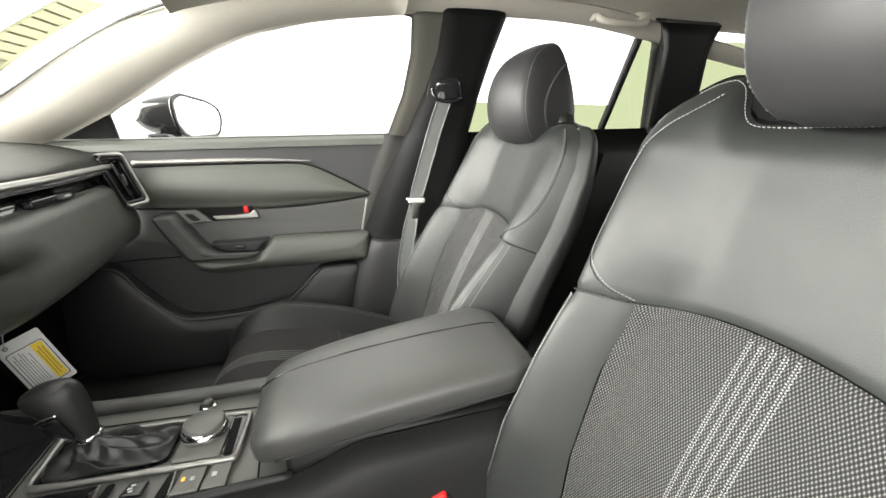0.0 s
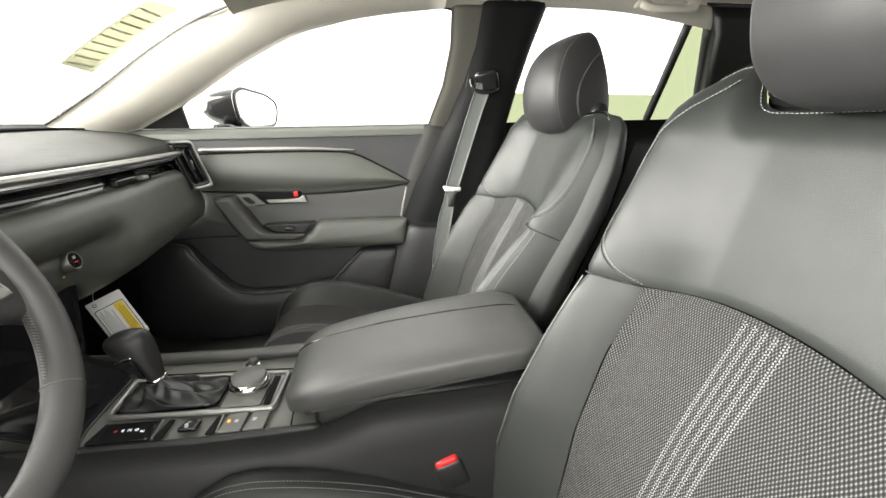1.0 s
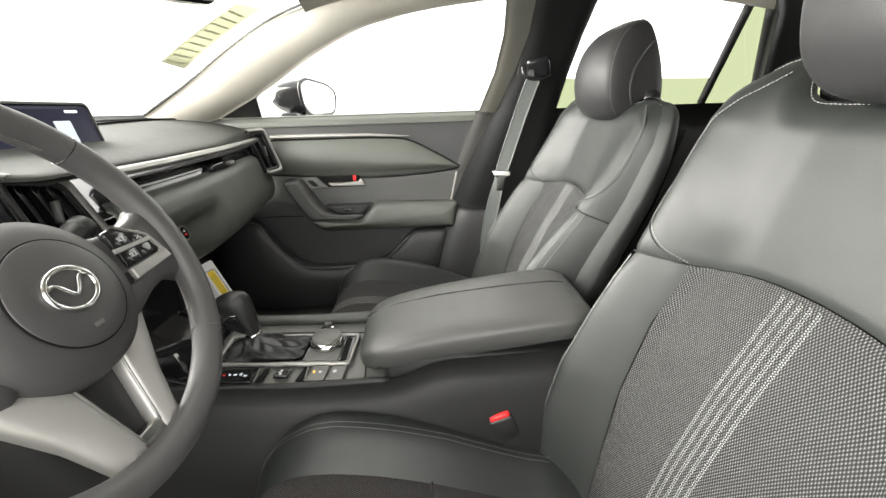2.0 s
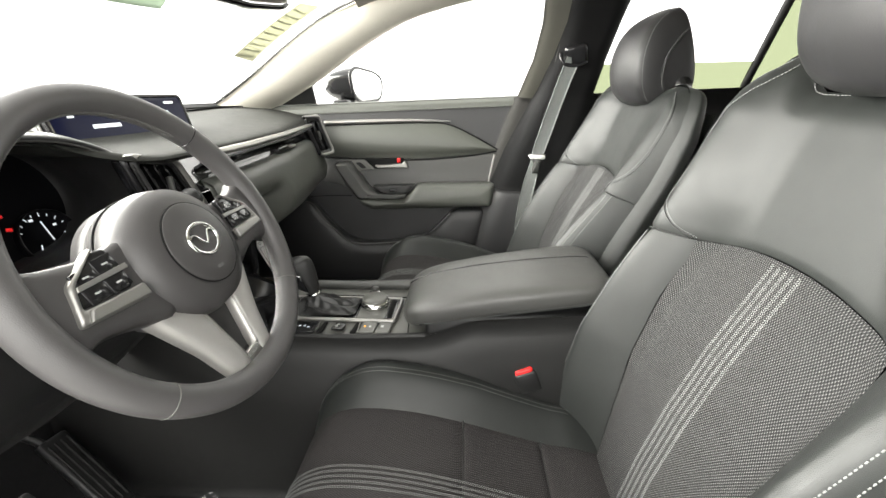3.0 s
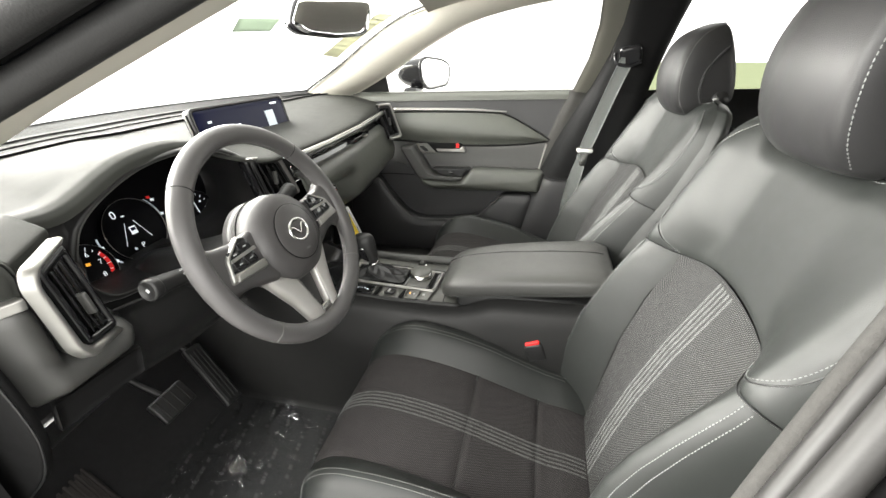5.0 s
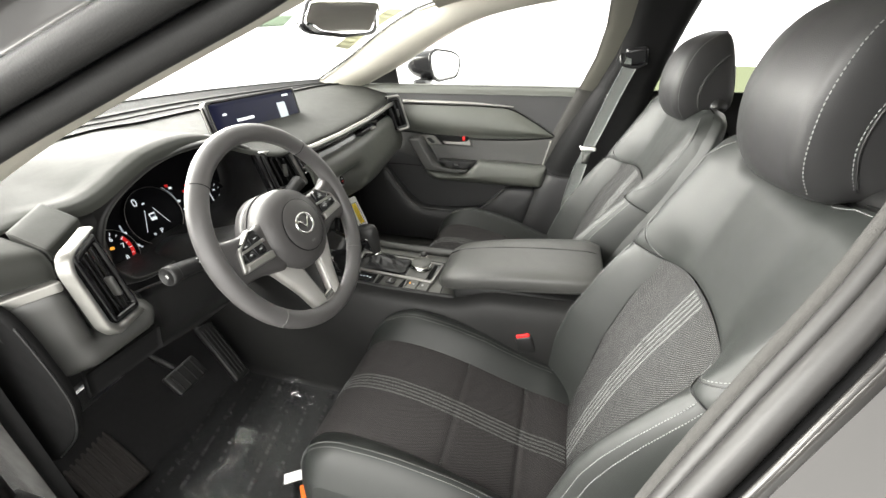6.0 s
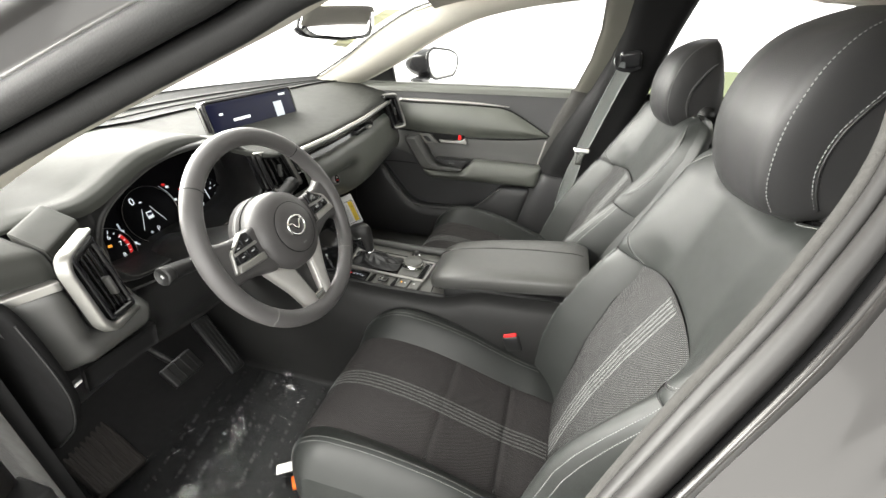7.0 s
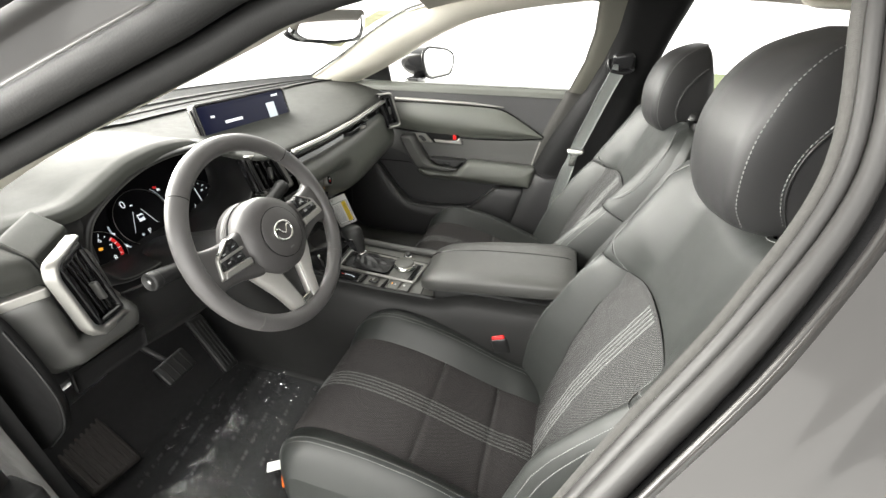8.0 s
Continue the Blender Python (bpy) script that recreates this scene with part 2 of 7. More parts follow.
def loft(name, sections, nu, nv, closed=True, caps=True, uv=False):
    """A smooth skin through sections, each a list of as many points."""
    secs = np.array([spline(s, nv, closed) for s in sections])
    skin = np.array([spline(secs[:, j], nu) for j in range(nv)]).transpose(1, 0, 2)
    v = list(skin.reshape(-1, 3))
    f = grid_faces(nu, nv, False, closed)
    if caps and closed:
        for row, flip in ((0, True), (nu - 1, False)):
            c = len(v)
            v.append(skin[row].mean(axis=0))
            for j in range(nv):
                a, b = row * nv + j, row * nv + (j + 1) % nv
                f.append((c, b, a) if flip else (c, a, b))
    return mesh_of(name, v, f)


def frames_along(p, closed=False):
    p = np.asarray(p, float)
    t = np.roll(p, -1, 0) - np.roll(p, 1, 0) if closed else np.gradient(p, axis=0)
    t /= np.linalg.norm(t, axis=1, keepdims=True)
    n = np.cross(t[0], (0, 0, 1))
    if np.linalg.norm(n) < 0.1:
        n = np.cross(t[0], (0, 1, 0))
    out = []
    for i in range(len(p)):
        n = n - t[i] * np.dot(n, t[i])
        n /= np.linalg.norm(n)
        out.append((n.copy(), np.cross(t[i], n)))
    return out


def tube(name, pts, radius, n=40, ring=10, closed=False, flat=1.0, smooth_path=True, up=None):
    """A rounded cord along pts. radius: a number or a function of 0..1; flat squashes it across."""
    p = spline(pts, n, closed) if smooth_path else np.asarray(pts, float)
    n = len(p)
    v = []
    for i, (a, b) in enumerate(frames_along(p, closed)):
        if up is not None:
            t = np.cross(a, b)
            b = np.asarray(up, float) - t * np.dot(up, t)
            b /= np.linalg.norm(b)
            a = np.cross(b, t)
        r = radius(i / (n - 1)) if callable(radius) else radius
        for k in range(ring):
            w = 2 * math.pi * k / ring
            v.append(p[i] + a * r * math.cos(w) + b * r * flat * math.sin(w))
    f = grid_faces(n, ring, closed, True)
    if not closed:
        f += [tuple(range(ring))[::-1], tuple((n - 1) * ring + k for k in range(ring))]
    return mesh_of(name, v, f)


def rounded(poly, r, seg=4):
    """A polygon with its corners rounded. r: a number or one for each corner."""
    out = []
    k = len(poly)
    for i in range(k):
        a, b, c = (np.array(poly[(i + q) % k], float) for q in (-1, 0, 1))
        rr = r[i] if isinstance(r, (list, tuple)) else r
        u, w = a - b, c - b
        lu, lw = np.linalg.norm(u), np.linalg.norm(w)
        d = min(rr, 0.45 * lu, 0.45 * lw)
        p, q = b + u / lu * d, b + w / lw * d
        for s in range(seg + 1):
            t = s / seg
            out.append((1 - t) ** 2 * p + 2 * t * (1 - t) * b + t * t * q)
    return np.array(out)


def pillow(name, poly, place, depth, bulge=0.0, soft=0.006, spine=None, rings=5, back=True, uv_scale=1.0):
    """A padded panel: the outline poly (u, v), raised by depth with a soft edge and a bulge towards spine (two points).
    place(u, v, h) puts a point in space."""
    poly = np.asarray(poly, float)
    if spine is None:
        spine = (poly.mean(axis=0), poly.mean(axis=0))
    a, b = np.array(spine[0], float), np.array(spine[1], float)
    ab = b - a
    L = max(float(ab @ ab), 1e-12)
    tgt = np.array([a + ab * min(1, max(0, float((q - a) @ ab) / L)) for q in poly])
    dist = np.linalg.norm(poly - tgt, axis=1, keepdims=True)
    way = (tgt - poly) / np.maximum(dist, 1e-9)
    levels = [(0, 0.0), (0, 0.6), (0.3, 0.9), (1.0, 1.0)]
    v, u = [], []
    k = len(poly)
    for off, hh in levels:
        q = poly + way * soft * off
        for w in q:
            v.append(place(w[0], w[1], depth * hh))
            u.append(w * uv_scale)
    for i in range(1, rings + 1):
        s = i / rings
        q = poly + way * soft + (tgt - poly - way * soft) * s * (1 if i < rings else 0.98)
        for w in q:
            v.append(place(w[0], w[1], depth + bulge * (1 - (1 - s) ** 2)))
            u.append(w * uv_scale)
    nl = len(levels) + rings
    f = grid_faces(nl, k, False, True)
    f.append(tuple((nl - 1) * k + j for j in range(k)))
    if back:
        f.append(tuple(range(k))[::-1])
    return mesh_of(name, v, f, uvs=u)


def box(name, sx, sy, sz, m, bevel=0.004, seg=2, taper=(1, 1)):
    """A bevelled block of that size about m; taper narrows its top."""
    bm = bmesh.new()
    bmesh.ops.create_cube(bm, size=1)
    for q in bm.verts:
        k = taper if q.co.z > 0 else (1, 1)
        q.co = Vector((q.co.x * sx * k[0], q.co.y * sy * k[1], q.co.z * sz))
    if bevel:
        bmesh.ops.bevel(bm, geom=list(bm.edges), offset=min(bevel, 0.45 * min(sx, sy, sz)), segments=seg, profile=0.5, affect="EDGES")
    bm.transform(m)
    for q in bm.faces:
        q.smooth = seg > 1
    bmesh.ops.recalc_face_normals(bm, faces=bm.faces)
    me = bpy.data.meshes.new(name)
    bm.to_mesh(me)
    bm.free()
    return me


def turned(name, profile, m, n=32, caps=True):
    """A lathe-turned solid: profile of (radius, height), about the z of m."""
    v = []
    for r, h in profile:
        for k in range(n):
            w = 2 * math.pi * k / n
            v.append(m @ Vector((r * math.cos(w), r * math.sin(w), h)))
    f = grid_faces(len(profile), n, False, True)
    if caps:
        f += [tuple(range(n))[::-1], tuple((len(profile) - 1) * n + k for k in range(n))]
    return mesh_of(name, v, f)


def join(name, meshes):
    """Several small pieces of one part as one mesh."""
    v, f, sm = [], [], []
    for me in meshes:
        o = len(v)
        v += [tuple(q.co) for q in me.vertices]
        f += [tuple(i + o for i in p.vertices) for p in me.polygons]
        sm += [p.use_smooth for p in me.polygons]
    out = bpy.data.meshes.new(name)
    out.from_pydata(v, [], f)
    out.polygons.foreach_set("use_smooth", sm)
    return out


def stitches(name, pts, normal_fn=None, length=0.0042, gap=0.0022, width=0.0011, height=0.0009, n=200, lift=0.0006):
    """A row of thread stitches along a curve: small rounded dashes."""
    p = spline(pts, n) if len(pts) < n else np.asarray(pts, float)
    seg = np.linalg.norm(np.diff(p, axis=0), axis=1)
    cum = np.concatenate([[0], np.cumsum(seg)])
    v, f = [], []
    s = gap
    at = lambda q: np.array([np.interp(q, cum, p[:, k]) for k in range(3)])
    while s + length < cum[-1]:
        a, b = at(s), at(s + length)
        t = b - a
        t /= np.linalg.norm(t)
        nn = np.asarray(normal_fn((a + b) / 2) if normal_fn else (0, -0.3, 1), float)
        side = np.cross(t, nn)
        side /= np.linalg.norm(side)
        up = np.cross(side, t)
        o = len(v)
        for q, w in ((a, 0.6), (a * 0.7 + b * 0.3, 1), (a * 0.3 + b * 0.7, 1), (b, 0.6)):
            c = q + up * (lift - 0.0004)
            h = height * (1 if w == 1 else 0.3)
            v += [c + side * width * w, c + up * (h + 0.0004), c - side * width * w]
        for k in range(3):
            i = o + 3 * k
            f += [(i, i + 3, i + 4, i + 1), (i + 1, i + 4, i + 5, i + 2)]
        s += length + gap
    return mesh_of(name, v, f)


def bar_text(name, lines, place, width, gap, thick=0.0006):
    """Unreadable print as plain bars. lines: (start, end) of each in 0..1; place(u, v, h)."""
    out = []
    for i, (a, b) in enumerate(lines):
        v0 = -i * gap
        poly = [(a * width, v0), (b * width, v0), (b * width, v0 - gap * 0.45), (a * width, v0 - gap * 0.45)]
        vs = [place(u, w, h) for h in (0, thick) for u, w in poly]
        out.append(mesh_of("bar", vs, [(4, 5, 6, 7), (0, 1, 5, 4), (1, 2, 6, 5), (2, 3, 7, 6), (3, 0, 4, 7)], smooth=False))
    return join(name, out)


def lettering(name, text, size, m, mat, parent, depth=0.0003):
    """Readable writing, as a thin raised mesh in the built-in font."""
    cu = bpy.data.curves.new(name, "FONT")
    cu.body, cu.size, cu.extrude, cu.align_x, cu.align_y = text, size, depth, "CENTER", "CENTER"
    tmp = bpy.data.objects.new(name, cu)
    scene.collection.objects.link(tmp)
    me = bpy.data.meshes.new_from_object(tmp.evaluated_get(bpy.context.evaluated_depsgraph_get()))
    bpy.data.objects.remove(tmp)
    me.transform(m)
    return part(name, me, mat, parent)


def basis(origin, u, v):
    """A frame at origin: x along u, y near v, z out of both."""
    u = Vector(u).normalized()
    w = u.cross(Vector(v)).normalized()
    v = w.cross(u)
    m = Matrix((u, v, w)).transposed().to_4x4()
    m.translation = Vector(origin)
    return m


def on(m):
    return lambda u, v, h: m @ Vector((u, v, h))


def interp(x, xs, ys):
    return float(np.interp(x, xs, ys))


# ---- setting: studio, floor, pillars, roof ----
FLOOR = -0.06


def side_x(z):
    """Half width of the cabin opening at that height (the glass leans inwards)."""
    return 0.75 - 0.7 * (z - 0.765) if z > 0.765 else 0.75 + 0.02 * (z < 0)


setting("ground", box("ground", 16, 16, 0.1, pose(0, 0, -0.55), 0.0), STUDIO_FLOOR, "pale smooth studio floor under the car", "floor")
setting("floor", box("floor", 1.5, 2.75, 0.03, pose(0, -0.1, FLOOR - 0.017), 0.004), CARPET, "black carpeted cabin floor", "floor")


def toe(s, r):
    x = -0.74 + 1.48 * s
    y = interp(r, [0, 0.3, 0.7, 1], [1.12, 1.22, 1.33, 1.4])
    return (x, y, interp(r, [0, 0.3, 0.7, 1], [FLOOR, 0.0, 0.16, 0.5]))


setting("wall_front", surface("wall_front", toe, 10, 12, thick=0.02), CARPET, "black carpeted bulkhead and toe board", "bulkhead")
setting("wall_rear", box("wall_rear", 1.45, 0.05, 0.85, pose(0, -1.5, 0.36), 0.01), HARD, "dark plastic rear wall of the cabin", "wall")


def roof(s, r):
    y = 0.66 - 2.1 * r
    w = 0.56 - 0.03 * max(0, r - 0.6)
    x = -w + 2 * w * s
    z = interp(r, [0, 0.15, 0.4, 0.8, 1], [1.035, 1.075, 1.095, 1.07, 1.0]) + 0.045 * (1 - (2 * s - 1) ** 2) - 0.02 * abs(2 * s - 1) ** 6
    return (x, y, z)


setting("ceiling", surface("ceiling", roof, 24, 24, thick=0.02), LINER, "pale grey cloth headliner", "headliner")
setting("roof", surface("roof", lambda s, r: tuple(np.add(roof(s, r), ((2 * s - 1) * 0.06, 0.02, 0.035))), 16, 16, thick=0.01), PAINT, "grey metallic roof skin", "roof")


# ---- windshield, pillars ----
def glass_y(x):
    return -0.24 * (x / 0.7) ** 2


def windshield(s, r):
    w = 0.70 - 0.12 * r
    x = -w + 2 * w * s
    return (x, 1.45 - 0.72 * r + glass_y(x), 0.775 + 0.29 * r + 0.02 * math.sin(math.pi * r))


ws = setting("window_1", surface("window_1", windshield, 24, 12), GLASS, "clear curved windshield", "windshield")
ws.visible_shadow = False
setting("trim", tube("trim", [windshield(i / 20, 0.0) for i in range(21)], 0.012, 60, 8), RUBBER, "black rubber moulding along the windshield base", "seal")


def strip_between(low, high, n=30, m=10, bulge=0.02, out=(1, 0, 0), thick=0.012):
    """A trim sheet between two edge curves, bulged towards the cabin."""
    a, b = spline(low, n), spline(high, n)
    o = np.array(out, float)
    return lambda name: surface(name, lambda s, r: (a[round(s * (n - 1))] * (1 - r) + b[round(s * (n - 1))] * r) - o * bulge * 4 * r * (1 - r), n, m, thick=thick)


# inner edge of the driver's door opening along the windshield pillar
AD = [(-0.765, 0.93, 0.74), (-0.70, 0.775, 0.838), (-0.65, 0.633, 0.908), (-0.609, 0.507, 0.966), (-0.579, 0.416, 1.009), (-0.558, 0.25, 1.045), (-0.55, 0.05, 1.06), (-0.55, -0.02, 1.06)]
A_LOW = [(0.735, 1.06, 0.765), (0.69, 0.86, 0.855), (0.63, 0.69, 0.94), (0.585, 0.545, 1.0), (0.565, 0.43, 1.03), (0.553, 0.30, 1.05), (0.545, 0.14, 1.066)]
A_HIGH = [(0.655, 1.22, 0.782), (0.63, 1.06, 0.865), (0.60, 0.90, 0.955), (0.565, 0.76, 1.02), (0.52, 0.64, 1.05), (0.49, 0.45, 1.085), (0.48, 0.14, 1.10)]
for sx, nm in ((1, "wall_right"), (-1, "wall_left")):
    lo = [(sx * x, y, z) for x, y, z in A_LOW]
    hi = [(sx * x, y, z) for x, y, z in A_HIGH]
    rail = [(sx * 0.545, 0.2, 1.066), (sx * 0.54, -0.1, 1.07), (sx * 0.543, -0.35, 1.063), (sx * 0.562, -0.6, 1.035), (sx * 0.60, -1.0, 0.975), (sx * 0.63, -1.4, 0.93)]
    top = [(sx * (abs(x) - 0.05), y, z + 0.03) for x, y, z in rail]
    setting(nm + "_rail", strip_between(rail, top, bulge=0.006, out=(sx, 0, 0.5), thick=0.012 * -sx)(nm + "_rail"), LINER, "pale grey roof rail lining above the side windows", "headliner")
    if sx < 0:
        e1 = spline([(x - 0.022, y, z) for x, y, z in AD], 40)
        e0 = spline([(x + 0.056, y, z + 0.014) for x, y, z in AD], 40)
        e2 = spline([(x + 0.090, y + 0.10, z + 0.050) for x, y, z in AD], 40)
        lining = lambda s, r: tuple(spline([e1[round(s * 39)], e0[round(s * 39)], e2[round(s * 39)]], 9)[round(r * 8)])
        setting(nm + "_pillar", surface(nm + "_pillar", lining, 40, 9, thick=-0.006), LINER, "pale grey windshield pillar trim by the driver", "pillar trim")
        continue
    setting(nm + "_pillar", strip_between(lo, hi, bulge=0.018, out=(sx, 0, 0.5), thick=0.012 * -sx)(nm + "_pillar"), LINER, "pale grey windshield pillar trim", "pillar trim")
    setting("trim", tube("trim", [(sx * (abs(x) + 0.004), y + 0.006, z + 0.004) for x, y, z in hi[:5]], 0.0045, 40, 6), RUBBER, "black edge band of the windshield", "seal")
    setting("trim", tube("trim", [tuple(np.array(lo[3]) * (1 - t) + np.array(hi[4]) * t - np.array((sx, 0, 0.5)) * (0.018 * 4 * t * (1 - t) - 0.0002)) for t in np.linspace(0.02, 0.98, 9)], 0.0014, 24, 6), HARD, "joint between pillar trim and headliner", "trim")


def bpillar(sx, low, high, proud=0.0):
    """The pillar between the doors, with its trim leaning in towards the roof."""
    zs = [-0.06, 0.18, 0.40, 0.57, 0.765, 0.88, 0.98, 1.08]
    front = [0.37, 0.34, 0.265, 0.19, 0.082, 0.046, 0.032, 0.036]
    rear = [0.0, -0.0, -0.02, -0.03, -0.06, -0.08, -0.1, -0.125]
    inner = [0.70, 0.70, 0.70, 0.695, 0.685, 0.64, 0.59, 0.53]

    def fn(s, r):
        z = low + (high - low) * r
        f, b, x = (interp(z, zs, q) for q in (front, rear, inner))
        x -= proud * (1 - abs(2 * r - 1) ** 12)
        y = b + (f - b) * s
        edge = abs(2 * s - 1) ** 10
        return (sx * (x + 0.05 * edge), y, z)

    return surface("wall_pillar", fn, 20, 40, thick=0.03 * sx)


# edge of the driver's door opening: the flocked lip, and the gap before the rear door
LIP = [(-0.80, 0.29, 0.05), (-0.82, 0.235, 0.35), (-0.818, 0.205, 0.445), (-0.796, 0.177, 0.54), (-0.761, 0.138, 0.635), (-0.723, 0.089, 0.73), (-0.683, 0.037, 0.825), (-0.638, -0.002, 0.919), (-0.58, -0.005, 1.014), (-0.553, -0.005, 1.06)]
GAP = [(-0.84, 0.285, 0.05), (-0.852, 0.23, 0.35), (-0.848, 0.201, 0.445), (-0.836, 0.174, 0.54), (-0.812, 0.135, 0.635), (-0.776, 0.081, 0.73), (-0.726, 0.019, 0.825), (-0.661, -0.033, 0.919), (-0.589, -0.043, 1.014), (-0.562, -0.04, 1.06)]


def driver_pillar():
    a = spline(LIP, 40)
    return surface("wall_pillar", lambda s, r: tuple(a[round(r * 39)] + np.array((0.004 - 0.004 * math.sin(math.pi * s), -0.012 - 0.11 * s, 0.0))), 12, 40, thick=0.010)


setting("wall_pillar", bpillar(1, 0.44, 1.08), DARKTRIM, "black plastic centre pillar trim", "pillar trim")
setting("wall_pillar", bpillar(1, -0.06, 0.437, 0.006), DOORHARD, "dark grained lower centre pillar trim", "pillar trim")
setting("wall_pillar", driver_pillar(), DARKTRIM, "black plastic centre pillar trim by the driver", "pillar trim")


# ---- rear side: doors, glass and quarter pillars ----
def rear_side(sx):
    nm = "wall_right_rear" if sx > 0 else "wall_left_rear"
    setting(nm, surface(nm, lambda s, r: (sx * (0.72 + 0.03 * r), -0.02 - 1.48 * s, FLOOR + (0.765 - FLOOR) * r), 12, 10, thick=-0.03 * sx), HARD, "dark plastic rear door panel below the window", "door panel")
    bars = [((-0.611, 0.768), (-0.585, 1.03), 0.013), ((-0.80, 0.768), (-0.66, 1.02), 0.016)]
    for (y0, z0), (y1, z1), w in bars:
        setting(nm + "_bar", tube(nm + "_bar", [(sx * side_x(z0), y0, z0), (sx * side_x((z0 + z1) / 2), (y0 + y1) / 2, (z0 + z1) / 2), (sx * side_x(z1), y1, z1)], w, 12, 8), RUBBER, "black divider bar in the rear side window", "window frame")

    def quarter(s, r):
        z = 0.765 + 0.31 * r
        y0 = interp(r, [0, 0.82, 1], [-0.785, -0.655, -0.60])
        y1 = interp(r, [0, 0.80, 1], [-0.98, -0.83, -0.82])
        return (sx * (side_x(z) - 0.012), y0 + (y1 - y0) * s, z)

    setting(nm + "_quarter", surface(nm + "_quarter", quarter, 8, 12, thick=-0.03 * sx), HARD, "black quarter pillar trim", "pillar trim")
    for (ya, yb), (yc, yd) in (((-0.615, -0.80), (-0.59, -0.665)), ((-0.98, -1.13), (-0.83, -1.10))):
        g = setting("window_%d" % (2 if sx > 0 else 3), surface("quarter_glass", lambda s, r: (sx * (side_x(0.765 + 0.265 * r) + 0.004), (ya + (yb - ya) * s) * (1 - r) + (yc + (yd - yc) * s) * r, 0.765 + 0.265 * r), 6, 8), TINT, "green tinted rear quarter glass", "window")
        g.visible_shadow = False
    g = setting("window_%d" % (2 if sx > 0 else 3), surface("lowered_glass", lambda s, r: (sx * (side_x(0.745 + 0.11 * r) + 0.004), -0.075 - 0.53 * s, 0.745 + (0.112 - 0.012 * s) * r), 10, 6), TINT, "green tinted rear door glass, wound most of the way down", "window")
    g.visible_shadow = False
    setting(nm + "_tail", surface(nm + "_tail", lambda s, r: (sx * (side_x(0.765 + 0.24 * r) - 0.02), -1.12 - 0.35 * s, 0.765 + 0.24 * r), 6, 8, thick=-0.03 * sx), HARD, "black tailgate pillar trim", "pillar trim")


rear_side(1)
rear_side(-1)


# ---- front seats ----
SEAT = {"x": -0.35, "recline": 0.0, "lift": 0.0}


def seat_y(z):
    return interp(z, [0.0, 0.10, 0.147, 0.25, 0.35, 0.45, 0.572, 0.68, 0.77, 0.82, 0.86], [0.15, 0.136, 0.124, 0.10, 0.070, 0.032, -0.025, -0.055, -0.082, -0.105, -0.14])


def back_bump(a, z):
    amp = interp(z, [0.05, 0.12, 0.2, 0.35, 0.5, 0.57, 0.64, 0.72, 0.82], [0.05, 0.065, 0.08, 0.085, 0.072, 0.062, 0.034, 0.014, 0.0])
    k = min(1, max(0, (a - interp(z, [0.52, 0.62], [0.132, 0.085])) / interp(z, [0.52, 0.62], [0.075, 0.135])))
    h = amp * k * k * (3 - 2 * k)
    if a > 0.2:
        h -= (amp * 0.9 + 0.03) * ((a - 0.2) / 0.05) ** 2
    return h


def back_point(u, z, lift=0.0):
    h = back_bump(abs(u), z) * (1 - (0.25 * min(1, max(0, (z - 0.4) / 0.12)) if u < 0 else 0)) + lift
    if u > 0:
        h += interp(z, [0.54, 0.64, 0.74, 0.81], [0, 0.022, 0.027, 0.008]) * interp(u, [0.08, 0.19], [0, 1])
    return (SEAT["x"] + u, seat_y(z) + h * 0.95 + SEAT["recline"] * (0.56 - z), z + h * 0.28)


def fabric_half(z):
    return interp(z, [0.08, 0.2, 0.35, 0.5, 0.56], [0.118, 0.135, 0.148, 0.155, 0.152])


def fabric_top(u):
    return 0.576 - 0.024 * (abs(u) / 0.15) ** 2


def wing_low(a):
    return fabric_top(a) if a < 0.15 else interp(a, [0.15, 0.165, 0.188, 0.22, 0.25], [0.552, 0.549, 0.546, 0.542, 0.538])


def wing_top(a, u=1):
    if u < 0:
        return interp(a, [0, 0.075, 0.09, 0.105, 0.145, 0.19, 0.22, 0.24, 0.25], [0.770, 0.771, 0.775, 0.780, 0.784, 0.780, 0.766, 0.746, 0.705])
    return interp(a, [0, 0.110, 0.122, 0.131, 0.140, 0.150, 0.162, 0.18, 0.215, 0.235, 0.25], [0.772, 0.772, 0.777, 0.788, 0.806, 0.820, 0.826, 0.824, 0.808, 0.775, 0.715])


def top_roll(a, d):
    """The padding rolls back over the top edge, d below it."""
    return -0.022 * max(0, 1 - d / 0.04) ** 2 * min(1, max(0, (0.25 - a) / 0.03))


def seam_dip(*d):
    """A seam pulls the padding in, within a centimetre of it."""
    q = min(d)
    return -0.0045 * max(0.0, 1 - q / 0.012) ** 2


